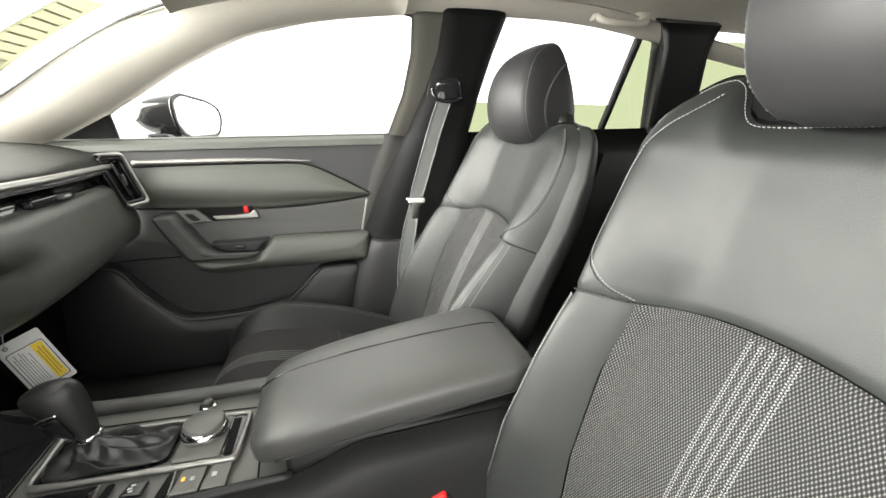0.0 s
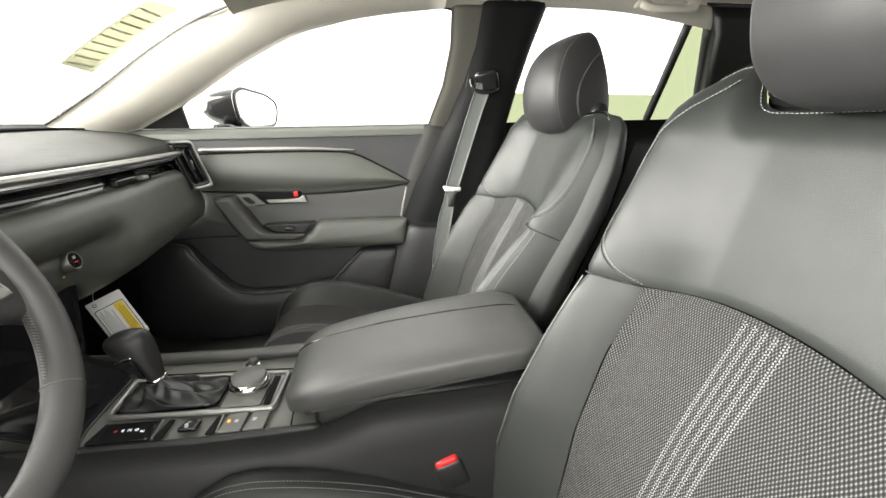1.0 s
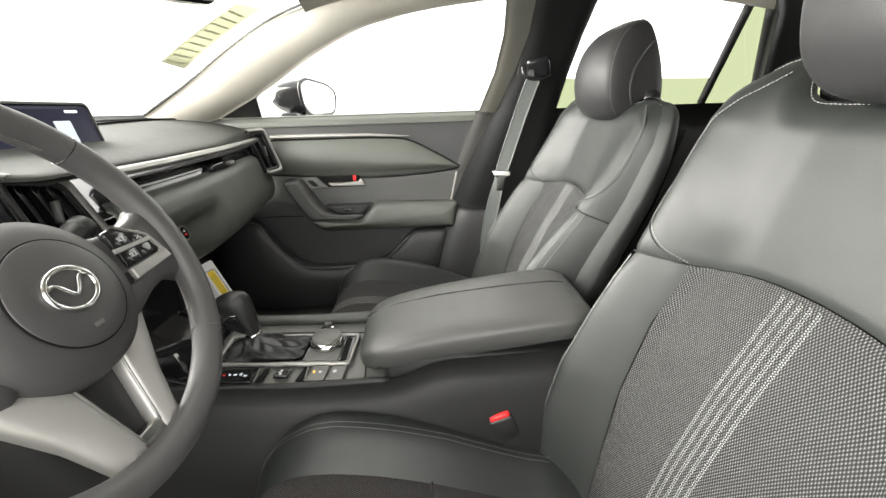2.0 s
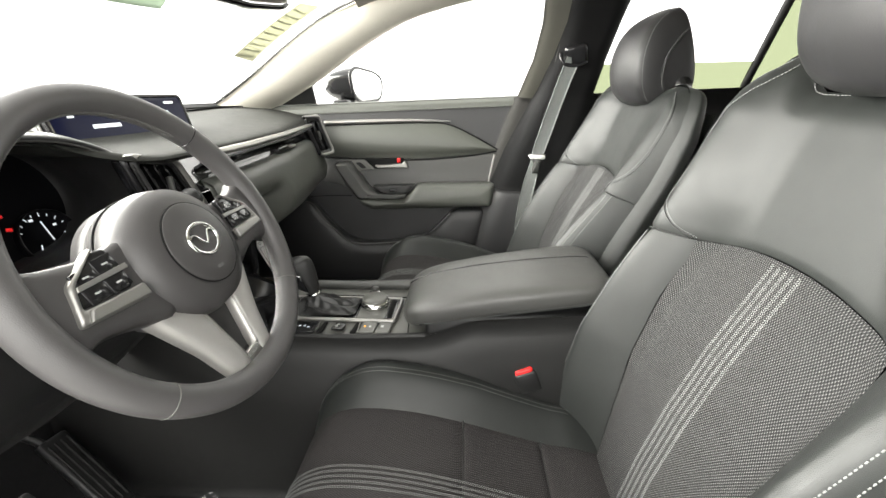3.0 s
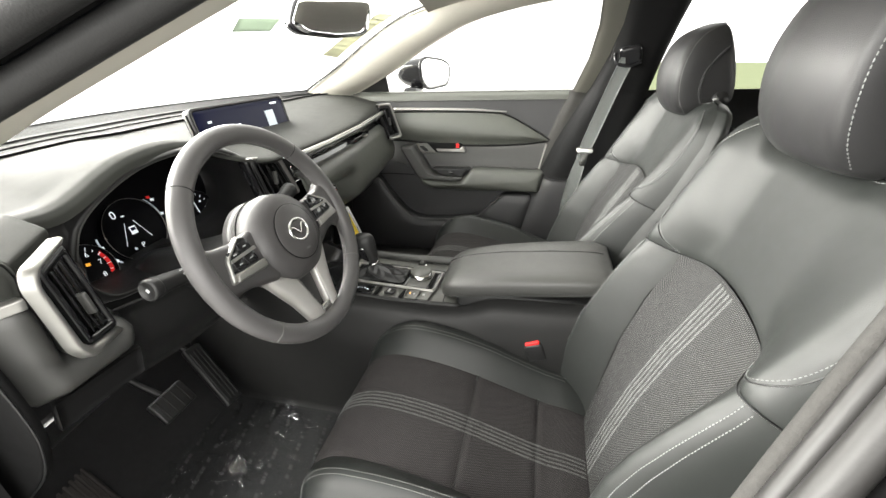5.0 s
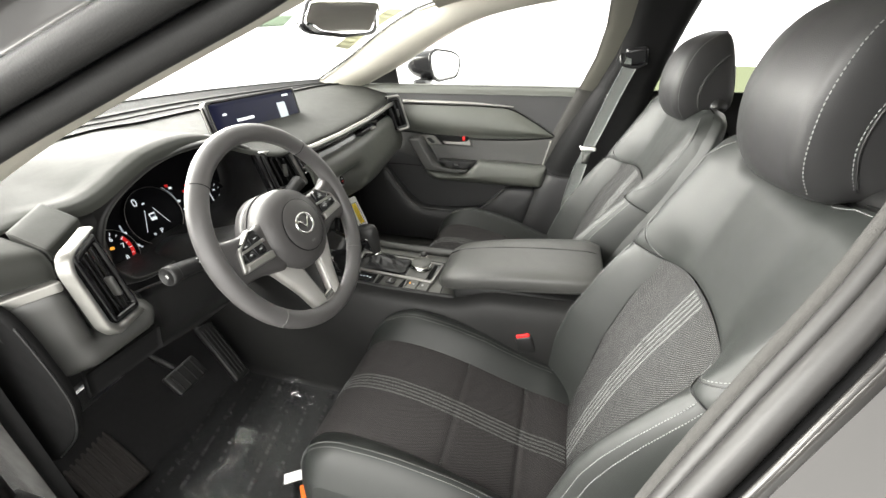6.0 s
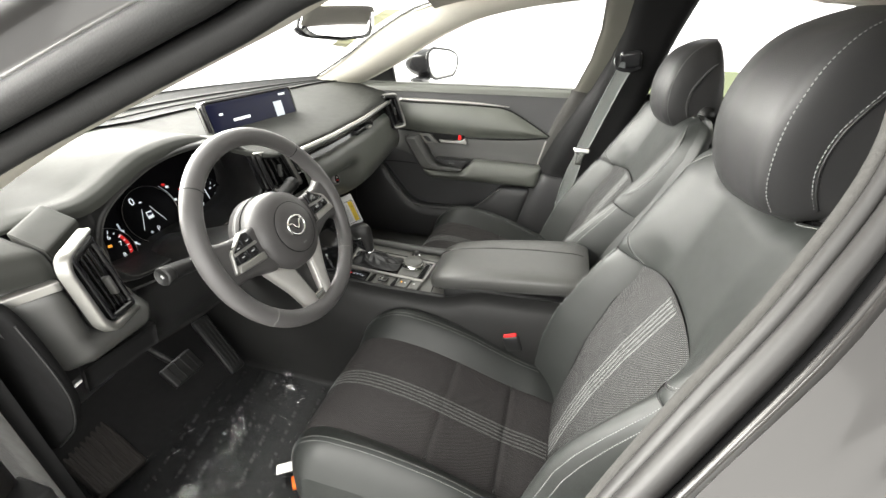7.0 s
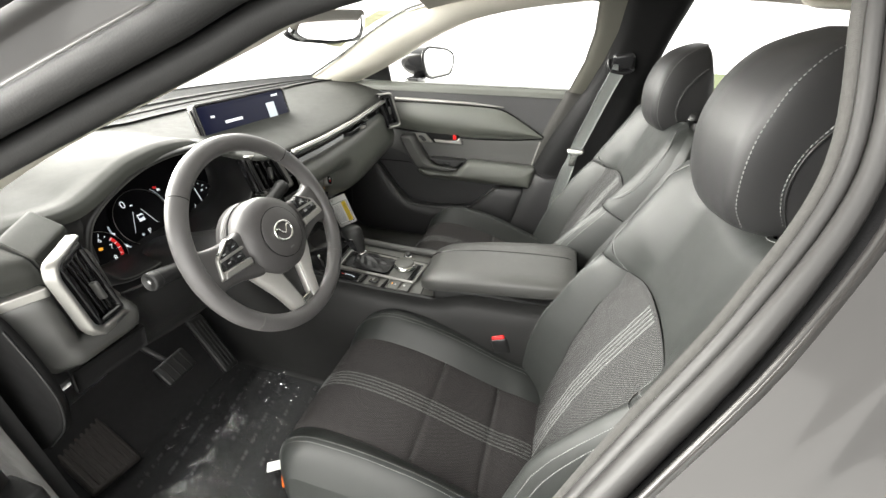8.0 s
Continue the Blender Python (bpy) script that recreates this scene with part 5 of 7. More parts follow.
for sg in (-1, 1):
    sp = [(sg * 0.06, 0.036), (sg * 0.10, 0.028), (sg * 0.150, 0.036), (sg * 0.174, 0.052), (sg * 0.176, -0.060), (sg * 0.150, -0.040), (sg * 0.110, -0.046), (sg * 0.06, -0.066)]
    arm = part("spoke", pillow("spoke", rounded(sp, 0.016), on(WH @ pose(0, 0, -0.020)), 0.024, 0.002, 0.010, spine=((sg * 0.07, -0.01), (sg * 0.165, -0.004))), HUB, wheel)
    pd = [(sg * 0.090, 0.030), (sg * 0.106, 0.032), (sg * 0.139, 0.011), (sg * 0.147, -0.010), (sg * 0.090, -0.013)]
    part("switch_panel", pillow("switch_panel", rounded(pd, 0.003), on(WH @ pose(0, 0, 0.002)), 0.007, 0, 0.003, spine=((sg * 0.102, 0.006), (sg * 0.13, 0.002))), GLOSS, arm, "gloss black switch panel")
    tr = bent([(sg * 0.104, 0.0345), (sg * 0.142, 0.0125), (sg * 0.155, -0.024), (sg * 0.082, -0.030)], 0.005)
    ti = bent([(sg * 0.106, 0.0305), (sg * 0.1375, 0.010), (sg * 0.146, -0.0115), (sg * 0.082, -0.0160)], 0.004)
    n_ = len(tr)
    part("switch_trim", mesh_of("switch_trim", [WH @ Vector((*q, h)) for ring, h in ((tr, 0.0), (tr, 0.008), (tr * 0.7 + ti * 0.3, 0.0115), (ti, 0.0115), (ti, 0.0)) for q in ring], grid_faces(5, n_)), SATIN, arm, "satin silver switch trim")
    part("rocker", pillow("rocker", rounded([(sg * 0.084, -0.0145), (sg * 0.142, -0.0125), (sg * 0.149, -0.0230), (sg * 0.084, -0.028)], 0.002), on(WH @ pose(0, 0, 0.0095)), 0.006, 0, 0.002, spine=((sg * 0.09, -0.021), (sg * 0.14, -0.018))), SATIN, arm)
    for i in range(2):
        for q in range(2):
            part("button", box("button", 0.0225, 0.0155, 0.003, WH @ pose(sg * (0.1005 + 0.0232 * i), 0.0168 - 0.0200 * q - 0.004 * i * (1 - q), 0.0084, 0, 0, -sg * 4), 0.0008), GLOSS, arm)
    part("divider", pillow("divider", rounded([(sg * 0.084, 0.0100), (sg * 0.138, 0.0086), (sg * 0.139, 0.0040), (sg * 0.084, 0.0046)], 0.0008), on(WH @ pose(0, 0, 0.0080)), 0.0040, 0, 0.001, spine=((sg * 0.09, 0.0074), (sg * 0.13, 0.0064))), SATIN, arm)
    if sg > 0:
        lettering("lettering", "SET+", 0.0066, WH @ pose(0.106, 0.0168, 0.0102, 0, 0, -4), PRINT, arm)
        lettering("lettering", "SET-", 0.0066, WH @ pose(0.106, -0.0030, 0.0102, 0, 0, -4), PRINT, arm)
        part("marking", box("marking", 0.007, 0.0012, 0.0006, WH @ pose(0.1265, 0.0125, 0.0101, 0, 0, 35), 0, 1), PRINT, arm)
    else:
        for x, y in ((-0.1005, 0.0168), (-0.1237, 0.0128), (-0.1005, -0.0032), (-0.1237, -0.0032)):
            part("marking", box("marking", 0.006, 0.0016, 0.0006, WH @ pose(x, y, 0.0101), 0, 1), PRINT, arm)
# lower spoke: two silver blades round a dark slot
low = part("spoke", pillow("spoke", rounded([(-0.070, -0.052), (0.070, -0.052), (0.034, -0.166), (-0.034, -0.166)], 0.006), on(WH @ pose(0, 0, -0.030)), 0.010, 0, 0.004), HARD, wheel, "satin silver lower spoke round a dark slot")
for sg in (-1, 1):
    bl = [(sg * 0.088, -0.048), (sg * 0.030, -0.064), (sg * 0.0125, -0.150), (sg * 0.0125, -0.168), (sg * 0.038, -0.168), (sg * 0.054, -0.118)]
    part("blade", pillow("blade", rounded(bl, 0.005), on(WH @ pose(0, 0, -0.026)), 0.022, 0.002, 0.006, spine=((sg * 0.055, -0.07), (sg * 0.027, -0.155))), SPOKE, low, "satin silver blade")
    part("insert_edge", tube("insert_edge", [WH @ Vector((sg * (0.030 - 0.016 * t), -0.068 - 0.086 * t, -0.006)) for t in (0, 0.5, 1)], 0.0014, 12, 6), SATIN, low)
part("bridge", pillow("bridge", rounded([(-0.018, -0.150), (0.018, -0.150), (0.018, -0.169), (-0.018, -0.169)], 0.003), on(WH @ pose(0, 0, -0.022)), 0.016, 0, 0.003), CHROME, low, "bright clip at the end of the slot")
part("boss", loft("boss", [[WH @ Vector((r * math.cos(w), -0.008 + r * 0.9 * math.sin(w), h)) for w in np.linspace(0, 2 * math.pi, 12, endpoint=False)] for h, r in ((-0.04, 0.078), (-0.06, 0.066), (-0.10, 0.055))], 10, 30), HARD, wheel)
for sg, nm, lab in ((-1, "turn_stalk", "black indicator stalk with white markings"), (1, "wiper_stalk", "black wiper stalk with white markings")):
    st = thing(nm, tuple(WS @ Vector((sg * 0.05, 0.0, -0.07))), lab, "control stalk", "column stalks")
    p = [WS @ Vector(q) for q in ((sg * 0.05, 0.0, -0.10), (sg * 0.11, 0.012 + 0.016 * (sg > 0), -0.10), (sg * 0.16, 0.021 + 0.026 * (sg > 0), -0.096), (sg * 0.190, 0.024 + 0.032 * (sg > 0), -0.093))]
    part("arm", tube("arm", p, lambda t: 0.011 + 0.005 * t, 24, 14), HARD, st)
    d = (p[-1] - p[-2]).normalized()
    TP = basis(p[-1] - d * 0.012, d.orthogonal(), d.cross(d.orthogonal()))
    part("tip", turned("tip", [(0.0145, 0), (0.0165, 0.003), (0.0165, 0.014), (0.0155, 0.0165), (0.013, 0.0165), (0.0125, 0.0155), (0.001, 0.0155)], TP, 28), HARD, st)
    part("tip_ring", turned("tip_ring", [(0.0135, 0.0163), (0.0139, 0.017), (0.0143, 0.0163)], TP, 28, False), SOFT, st)
    part("marking", box("marking", 0.006, 0.004, 0.0006, TP @ pose(0, 0, 0.0158), 0, 1), PRINT, st)
    for i in range(6):
        part("marking", box("marking", 0.0045, 0.0025, 0.0008, WS @ pose(sg * (0.118 + 0.010 * (i // 2)), 0.020 + 0.007 * (i % 2), -0.0855 + 0.001 * (i // 2) - 0.002 * (i % 2), 30, 0, 0), 0, 1), PRINT, st)

# a paper tag left in the console's front tray
TT = pose(-0.045, 0.830, 0.340, 0, 0, 24)
tg = thing("paper_tag", (-0.045, 0.830, 0.340), "small white paper tag standing in the console tray", "paper tag")
part("card", surface("card", lambda s, r: tuple(TT @ Vector(((s - 0.5) * 0.020, 0.006 * r * r + 0.003 * math.sin(math.pi * s), 0.028 * r * (1 - 0.25 * s)))), 6, 6, thick=0.0006), PAPER, tg)

# pedals, foot rest
for nm, c, sx_, sz_, lab in (("accelerator_pedal", (-0.244, 1.14, 0.095), 0.056, 0.20, "long black ribbed accelerator pedal"), ("brake_pedal", (-0.388, 1.12, 0.14), 0.095, 0.065, "black rubber brake pedal")):
    p = thing(nm, c, lab, "pedal", "foot pedals")
    m = pose(*c, -38, 9 if sx_ < 0.08 else 0, 0)
    part("plate", box("plate", sx_, 0.018, sz_, m, 0.006), HARD, p)
    for i in range(4):
        part("rib", box("rib", 0.004, 0.005, sz_ * 0.85, m @ pose((i - 1.5) * sx_ / 4.6, -0.010, 0), 0.001, 1), RUBBER, p)
    part("lever", tube("lever", [m @ Vector((0, 0.01, sz_ * 0.4)), m @ Vector((0, 0.05, sz_ * 0.5 + 0.06)), m @ Vector((0, 0.08, sz_ * 0.5 + 0.15))], 0.008, 10, 8), HARD, p)
rest = thing("foot_rest", (-0.599, 1.222, -0.03), "worn ribbed black plastic foot rest", "foot rest")
RM = basis((-0.599, 1.222, 0.015), (1, -0.16, -0.02), (-0.10, 0.88, 0.42)) @ pose(0, 0, 0, 90, 0, 0)
part("plate", box("plate", 0.115, 0.03, 0.20, RM, 0.008), WORN, rest)
for i in range(8):
    part("rib", box("rib", 0.008, 0.006, 0.185, RM @ pose(-0.049 + 0.014 * i, 0.0165, 0), 0.002, 1), WORN, rest)

# climate controls on the centre of the dashboard
cl = thing("climate_panel", (0.06, 0.88, 0.54), "gloss black climate panel with a silver knob", "climate control")
CP = basis((0.05, 0.882, 0.552), (1, 0, 0), (0, 0.25, 0.97))
part("face", pillow("face", rounded([(-0.10, -0.022), (0.075, -0.022), (0.085, 0.0), (0.07, 0.02), (-0.10, 0.02)], 0.008), on(CP @ pose(0, 0, -0.008)), 0.012, 0, 0.003), GLOSS, cl)
part("bright_edge", tube("bright_edge", [CP @ Vector((x, y, 0.006)) for x, y in ((-0.09, -0.022), (-0.02, -0.021), (0.03, -0.018))], 0.0018, 16, 6), SATIN, cl)
for i in range(4):
    k_ = part("key", box("key", 0.022, 0.018, 0.004, CP @ pose(-0.075 + 0.026 * i, 0.0, 0.004), 0.002), GLOSS, cl)
    part("marking", box("marking", 0.009, 0.003, 0.0006, CP @ pose(-0.075 + 0.026 * i, 0.002, 0.0062), 0, 1), PRINT, k_)
kb = part("knob", turned("knob", [(0.0155, 0), (0.0165, 0.004), (0.0165, 0.02), (0.0145, 0.0225), (0.0135, 0.0215)], CP @ pose(0.052, -0.006, 0.004), 32), SATIN, cl, "ribbed silver knob")
part("cap", turned("cap", [(0.0135, 0.0), (0.0135, 0.022), (0.001, 0.0225)], CP @ pose(0.052, -0.006, 0.004), 28), GLOSS, kb)
part("marking", box("marking", 0.008, 0.002, 0.0006, CP @ pose(0.052, -0.009, 0.0268), 0, 1), REDLIGHT, kb)
part("marking", box("marking", 0.006, 0.005, 0.0006, CP @ pose(0.052, -0.001, 0.0268), 0, 1), PRINT, kb)
part("warning_light", box("warning_light", 0.004, 0.004, 0.001, CP @ pose(0.04, -0.026, 0.004), 0.001, 1), AMBER, cl)


# ---- centre console ----
con = thing("centre_console", (0, 0.5, FLOOR), "black centre console between the front seats", "centre console")


def con_side(sg):
    def fn(s, r):
        y = 0.06 + 1.22 * s
        top = interp(y, [0.06, 0.35, 0.42, 0.50, 0.85, 0.96], [0.372, 0.362, 0.332, 0.322, 0.335, 0.40])
        x = interp(r, [0, 0.7, 0.92, 1], [0.165, 0.145, 0.125, 0.108])
        return (sg * x, y, FLOOR + (top - FLOOR) * r)

    return surface("side_panel", fn, 50, 14, thick=0.01 * -sg)


for sg in (-1, 1):
    part("side_panel", con_side(sg), CONSOLE, con)
def deck_z0(y):
    return interp(y, [0.42, 0.50, 0.85, 0.95], [0.33, 0.324, 0.337, 0.40])


part("deck", surface("deck", lambda s, r: (-0.112 + 0.224 * s, 0.42 + 0.53 * r, interp(0.42 + 0.53 * r, [0.42, 0.50, 0.85, 0.95], [0.33, 0.324, 0.337, 0.40])), 20, 24, thick=0.012), DECK, con)
part("edge_rail", tube("edge_rail", [(0.112, y, z) for y, z in ((0.44, 0.338), (0.6, 0.335), (0.75, 0.340), (0.93, 0.352))], 0.013, 30, 10), SOFT, con)
part("edge_rail", tube("edge_rail", [(-0.112, y, z) for y, z in ((0.44, 0.33), (0.6, 0.328), (0.75, 0.332), (0.93, 0.345))], 0.0065, 30, 10), CONSOLE, con)
part("front_tray", pillow("front_tray", rounded([(-0.108, 0.772), (-0.07, 0.782), (0.094, 0.79), (0.098, 0.94), (-0.108, 0.94)], 0.01), lambda u, v, h: (u, v, interp(v, [0.77, 0.85, 0.95], [0.334, 0.3385, 0.402]) + h), 0.004, 0, 0.002), GLOSS, con, "gloss black tray ahead of the gear selector")
part("deck_joint", tube("deck_joint", [(x, y, deck_z0(y) + 0.0005) for x, y in ((0.062, 0.50), (0.066, 0.60), (0.068, 0.76))], 0.0012, 20, 6), DARKTRIM, con)
part("deck_joint", tube("deck_joint", [(x, y, deck_z0(y) + 0.0005) for x, y in ((0.06, 0.498), (0.0, 0.494), (-0.10, 0.486))], 0.0012, 20, 6), DARKTRIM, con)
part("bin", box("bin", 0.216, 0.36, 0.09, pose(0, 0.27, 0.325), 0.012), HARD, con)

lid = thing("armrest_lid", (0, 0.28, 0.37), "padded black leather armrest lid with a stitched seam", "armrest")


rows = []
for y, hw, zb, zt in ((0.496, 0.070, 0.343, 0.366), (0.482, 0.096, 0.338, 0.380), (0.44, 0.110, 0.342, 0.398), (0.34, 0.115, 0.358, 0.418), (0.22, 0.119, 0.374, 0.433), (0.12, 0.118, 0.388, 0.44), (0.08, 0.10, 0.395, 0.435)):
    rows.append([(hw * (abs(math.cos(w)) ** 0.4) * math.copysign(1, math.cos(w)), y, (zb + zt) / 2 + (zt - zb) / 2 * (abs(math.sin(w)) ** 0.55) * math.copysign(1, math.sin(w))) for w in np.linspace(0, 2 * math.pi, 28, endpoint=False)])
part("pad", loft("pad", rows, 40, 72), SOFT, lid)
part("seam", tube("seam", [(0.045 - 0.02 * t, 0.495 - 0.4 * t, interp(0.495 - 0.4 * t, [0.08, 0.12, 0.22, 0.34, 0.44, 0.478, 0.495], [0.436, 0.441, 0.434, 0.419, 0.3985, 0.384, 0.372])) for t in np.linspace(0, 1, 20)], 0.0012, 60, 6), GLOSS, lid)
part("piping", tube("piping", [(-0.107 - 0.011 * t, 0.46 - 0.36 * t, 0.352 + 0.05 * t) for t in np.linspace(0, 1, 12)], 0.0018, 40, 6), LEATHER, lid)

# gear selector
def deck_z(y):
    return 0.3285 + (y - 0.5) * 0.03


bez = thing("selector_bezel", (-0.01, 0.64, 0.33), "gloss black panel with a silver frame round the gear selector", "console trim")
part("plate", pillow("plate", rounded([(-0.058, 0.52), (0.043, 0.515), (0.043, 0.775), (-0.052, 0.77)], 0.010), lambda u, v, h: (u, v, deck_z(v) - 0.001 + h), 0.005, 0, 0.002), GLOSS, bez)
fr = rounded([(-0.063, 0.517), (0.044, 0.512), (0.048, 0.778), (-0.054, 0.770)], 0.012)
fi = rounded([(-0.0585, 0.524), (0.039, 0.519), (0.043, 0.772), (-0.0495, 0.763)], 0.010)
part("silver_frame", mesh_of("silver_frame", [(u, v, deck_z(v) + h) for ring, h in ((fr, 0.0), (fr, 0.007), (fi, 0.0075), (fi, 0.0)) for u, v in ring], grid_faces(4, len(fr), False, True)), SATIN, bez, "satin silver frame")
part("slot", box("slot", 0.078, 0.012, 0.004, pose(-0.01, 0.533, deck_z(0.533) + 0.004, 1.7, 0, 0), 0.003), DARKTRIM, bez)
part("dial_plate", pillow("dial_plate", rounded([(-0.052, 0.543), (0.036, 0.541), (0.037, 0.603), (-0.051, 0.604)], 0.004), lambda u, v, h: (u, v, deck_z(v) + 0.003 + h), 0.003, 0, 0.001), DECK, bez)
gear = thing("gear_selector", (-0.01, 0.69, 0.34), "black leather gear selector with a folded boot", "gear lever")


def boot(s, r):
    w = 2 * math.pi * s
    k = interp(r, [0, 0.12, 0.35, 0.65, 1], [1, 0.97, 0.72, 0.42, 0.17])
    wob = math.sin(math.pi * r)
    fold = 1 + 0.16 * math.sin(4 * w + 5 * r) * wob + 0.07 * math.sin(9 * w - 9 * r) * wob
    sq = (abs(math.cos(w)) ** 8 + abs(math.sin(w)) ** 8) ** -0.125
    sq = sq * (1 - r) + r
    cx, cy = interp(r, [0, 1], [-0.004, -0.02]), interp(r, [0, 1], [0.684, 0.699])
    return (cx + 0.043 * k * fold * sq * math.cos(w), cy + 0.074 * k * fold * sq * math.sin(w), deck_z(cy) + 0.006 + 0.042 * interp(r, [0, 0.12, 0.5, 1], [0, 0.12, 0.42, 1]) + 0.005 * math.sin(6 * w + 9 * r) * wob)


part("boot", surface("boot", boot, 110, 34), BOOT, gear, "folded black leather boot")
part("collar", turned("collar", [(0.0125, 0), (0.0155, 0.003), (0.0155, 0.007), (0.0125, 0.010)], pose(-0.02, 0.6995, 0.378, -18, 0, 0), 24), CHROME, gear)
kn = []
for z, hx, yc, hy in ((0.384, 0.012, 0.700, 0.012), (0.40, 0.0145, 0.704, 0.016), (0.418, 0.0175, 0.711, 0.022), (0.436, 0.0205, 0.721, 0.030), (0.452, 0.0215, 0.728, 0.033), (0.463, 0.018, 0.731, 0.028), (0.469, 0.009, 0.732, 0.014)):
    kn.append([(-0.022 + hx * math.cos(w), yc + hy * math.sin(w), z - 0.22 * hy * math.sin(w)) for w in np.linspace(0, 2 * math.pi, 14, endpoint=False)])
part("knob", loft("knob", kn, 24, 36), BOOT, gear)
part("knob_button", pillow("knob_button", rounded([(0.716, 0.432), (0.742, 0.424), (0.728, 0.402), (0.706, 0.392)], 0.006), lambda u, v, h: (-0.036 - 0.006 * (v - 0.39) / 0.04 - h, u, v), 0.003, 0.001, 0.001), GLOSS, gear)
part("knob_trim", tube("knob_trim", [(-0.0425, 0.742, 0.4265), (-0.0435, 0.730, 0.432), (-0.0425, 0.716, 0.434)], 0.0016, 16, 8), CHROME, gear, "silver accent on the knob")

# round command dial and small volume knob
cd = thing("command_dial", (0.0, 0.565, 0.336), "round silver-ringed command dial on the console", "dial")
part("ring", turned("ring", [(0.030, 0), (0.0325, 0.004), (0.0325, 0.010), (0.0285, 0.016)], pose(0.004, 0.573, 0.336, 1.5), 40), CHROME, cd)
part("cap", turned("cap", [(0.027, 0.0), (0.0285, 0.016), (0.028, 0.0215), (0.026, 0.023), (0.001, 0.0235)], pose(0.004, 0.573, 0.336, 1.5), 40), DECK, cd)
vk = thing("volume_knob", (0.055, 0.575, 0.34), "small black knob with a silver ring on the console", "knob")
part("ring", turned("ring", [(0.013, 0), (0.014, 0.003), (0.012, 0.006)], pose(0.066, 0.585, 0.337, 1.5), 24), CHROME, vk)
part("cap", turned("cap", [(0.009, 0.0), (0.009, 0.013), (0.0075, 0.0155), (0.001, 0.016)], pose(0.066, 0.585, 0.337, 1.5), 24), SOFT, vk)
sw = thing("console_switches", (-0.085, 0.64, 0.33), "row of black console switches with white and amber markings", "switch panel")


def flat(name, x0, x1, y0, y1, mat, up=0.002, skew=0.006):
    """A flush switch on the console's edge."""
    return part(name, pillow(name, rounded([(x0, y0), (x1, y0 - skew * 0.3), (x1, y1 - skew), (x0, y1)], 0.003), lambda u, v, h: (u, v, deck_z(v) + 0.001 + h), up, 0, 0.001), mat, sw)


shift = flat("shift_display", -0.107, -0.066, 0.682, 0.765, GLOSS, 0.003)
for k, (ch, mt) in enumerate((("P", REDLIGHT), ("R", WHITEINK), ("N", WHITEINK), ("D", WHITEINK), ("M", WHITEINK))):
    lettering("letter", ch, 0.007, pose(-0.085 - 0.004 * (k == 4), 0.735 - 0.0095 * k, deck_z(0.735 - 0.0095 * k) + 0.0046, 1.7, 0, 90), mt, shift)
part("bright_edge", box("bright_edge", 0.040, 0.0022, 0.004, pose(-0.086, 0.678, deck_z(0.678) + 0.003, 0, 0, 4), 0.0005, 1), SATIN, sw)
flat("gap_cover", -0.107, -0.066, 0.664, 0.676, DARKTRIM)
rocker = flat("brake_switch", -0.096, -0.074, 0.622, 0.648, GLOSS, 0.005)
for k in range(3):
    part("marking", box("marking", 0.003, 0.005, 0.0006, pose(-0.080 - 0.005 * k, 0.636 + 0.002 * (k % 2), deck_z(0.636) + 0.0064, 1.7), 0, 1), PRINT, rocker)
flat("gap_cover", -0.107, -0.066, 0.594, 0.606, DARKTRIM)
part("bright_edge", box("bright_edge", 0.040, 0.0022, 0.004, pose(-0.086, 0.591, deck_z(0.591) + 0.003, 0, 0, 4), 0.0005, 1), SATIN, sw)
hold = flat("hold_switch", -0.107, -0.066, 0.556, 0.589, DECK, 0.004)
part("marking", box("marking", 0.006, 0.004, 0.0006, pose(-0.085, 0.578, deck_z(0.578) + 0.0056, 1.7), 0, 1), AMBER, hold)
part("marking", box("marking", 0.006, 0.005, 0.0006, pose(-0.086, 0.567, deck_z(0.567) + 0.0056, 1.7), 0, 1), PRINT, hold)
camera_key = flat("view_switch", -0.107, -0.066, 0.524, 0.554, DECK, 0.004)
part("marking", box("marking", 0.007, 0.006, 0.0006, pose(-0.085, 0.541, deck_z(0.541) + 0.0056, 1.7), 0, 1), PRINT, camera_key)

# buckle
bk = thing("belt_buckle", (-0.15, 0.25, 0.16), "seat belt buckle with a red release button", "belt buckle", "belt buckles")
BM = pose(-0.142, 0.245, 0.245, -20, 0, 0)
part("stalk", box("stalk", 0.022, 0.03, 0.13, BM @ pose(0, 0, -0.07), 0.006), HARD, bk)
part("housing", box("housing", 0.03, 0.048, 0.05, BM, 0.006, taper=(0.92, 0.92)), HARD, bk)
part("button", box("button", 0.023, 0.036, 0.014, BM @ pose(0, 0, 0.024), 0.004), RED, bk, "red release button")

# ---- passenger door ----
def door_x(y, z):
    return interp(z, [-0.06, 0.1, 0.3, 0.5, 0.70, 0.765, 0.80], [0.70, 0.715, 0.735, 0.745, 0.752, 0.758, 0.76]) - 0.035 * max(0, (y - 0.35) / 0.6)


door = thing("passenger_door", (0.76, 0.6, FLOOR), "closed passenger door with padded black trim", "car door")


def rear_edge(z):
    return interp(z, [-0.06, 0.18, 0.40, 0.585, 0.765], [0.38, 0.335, 0.265, 0.222, 0.15])


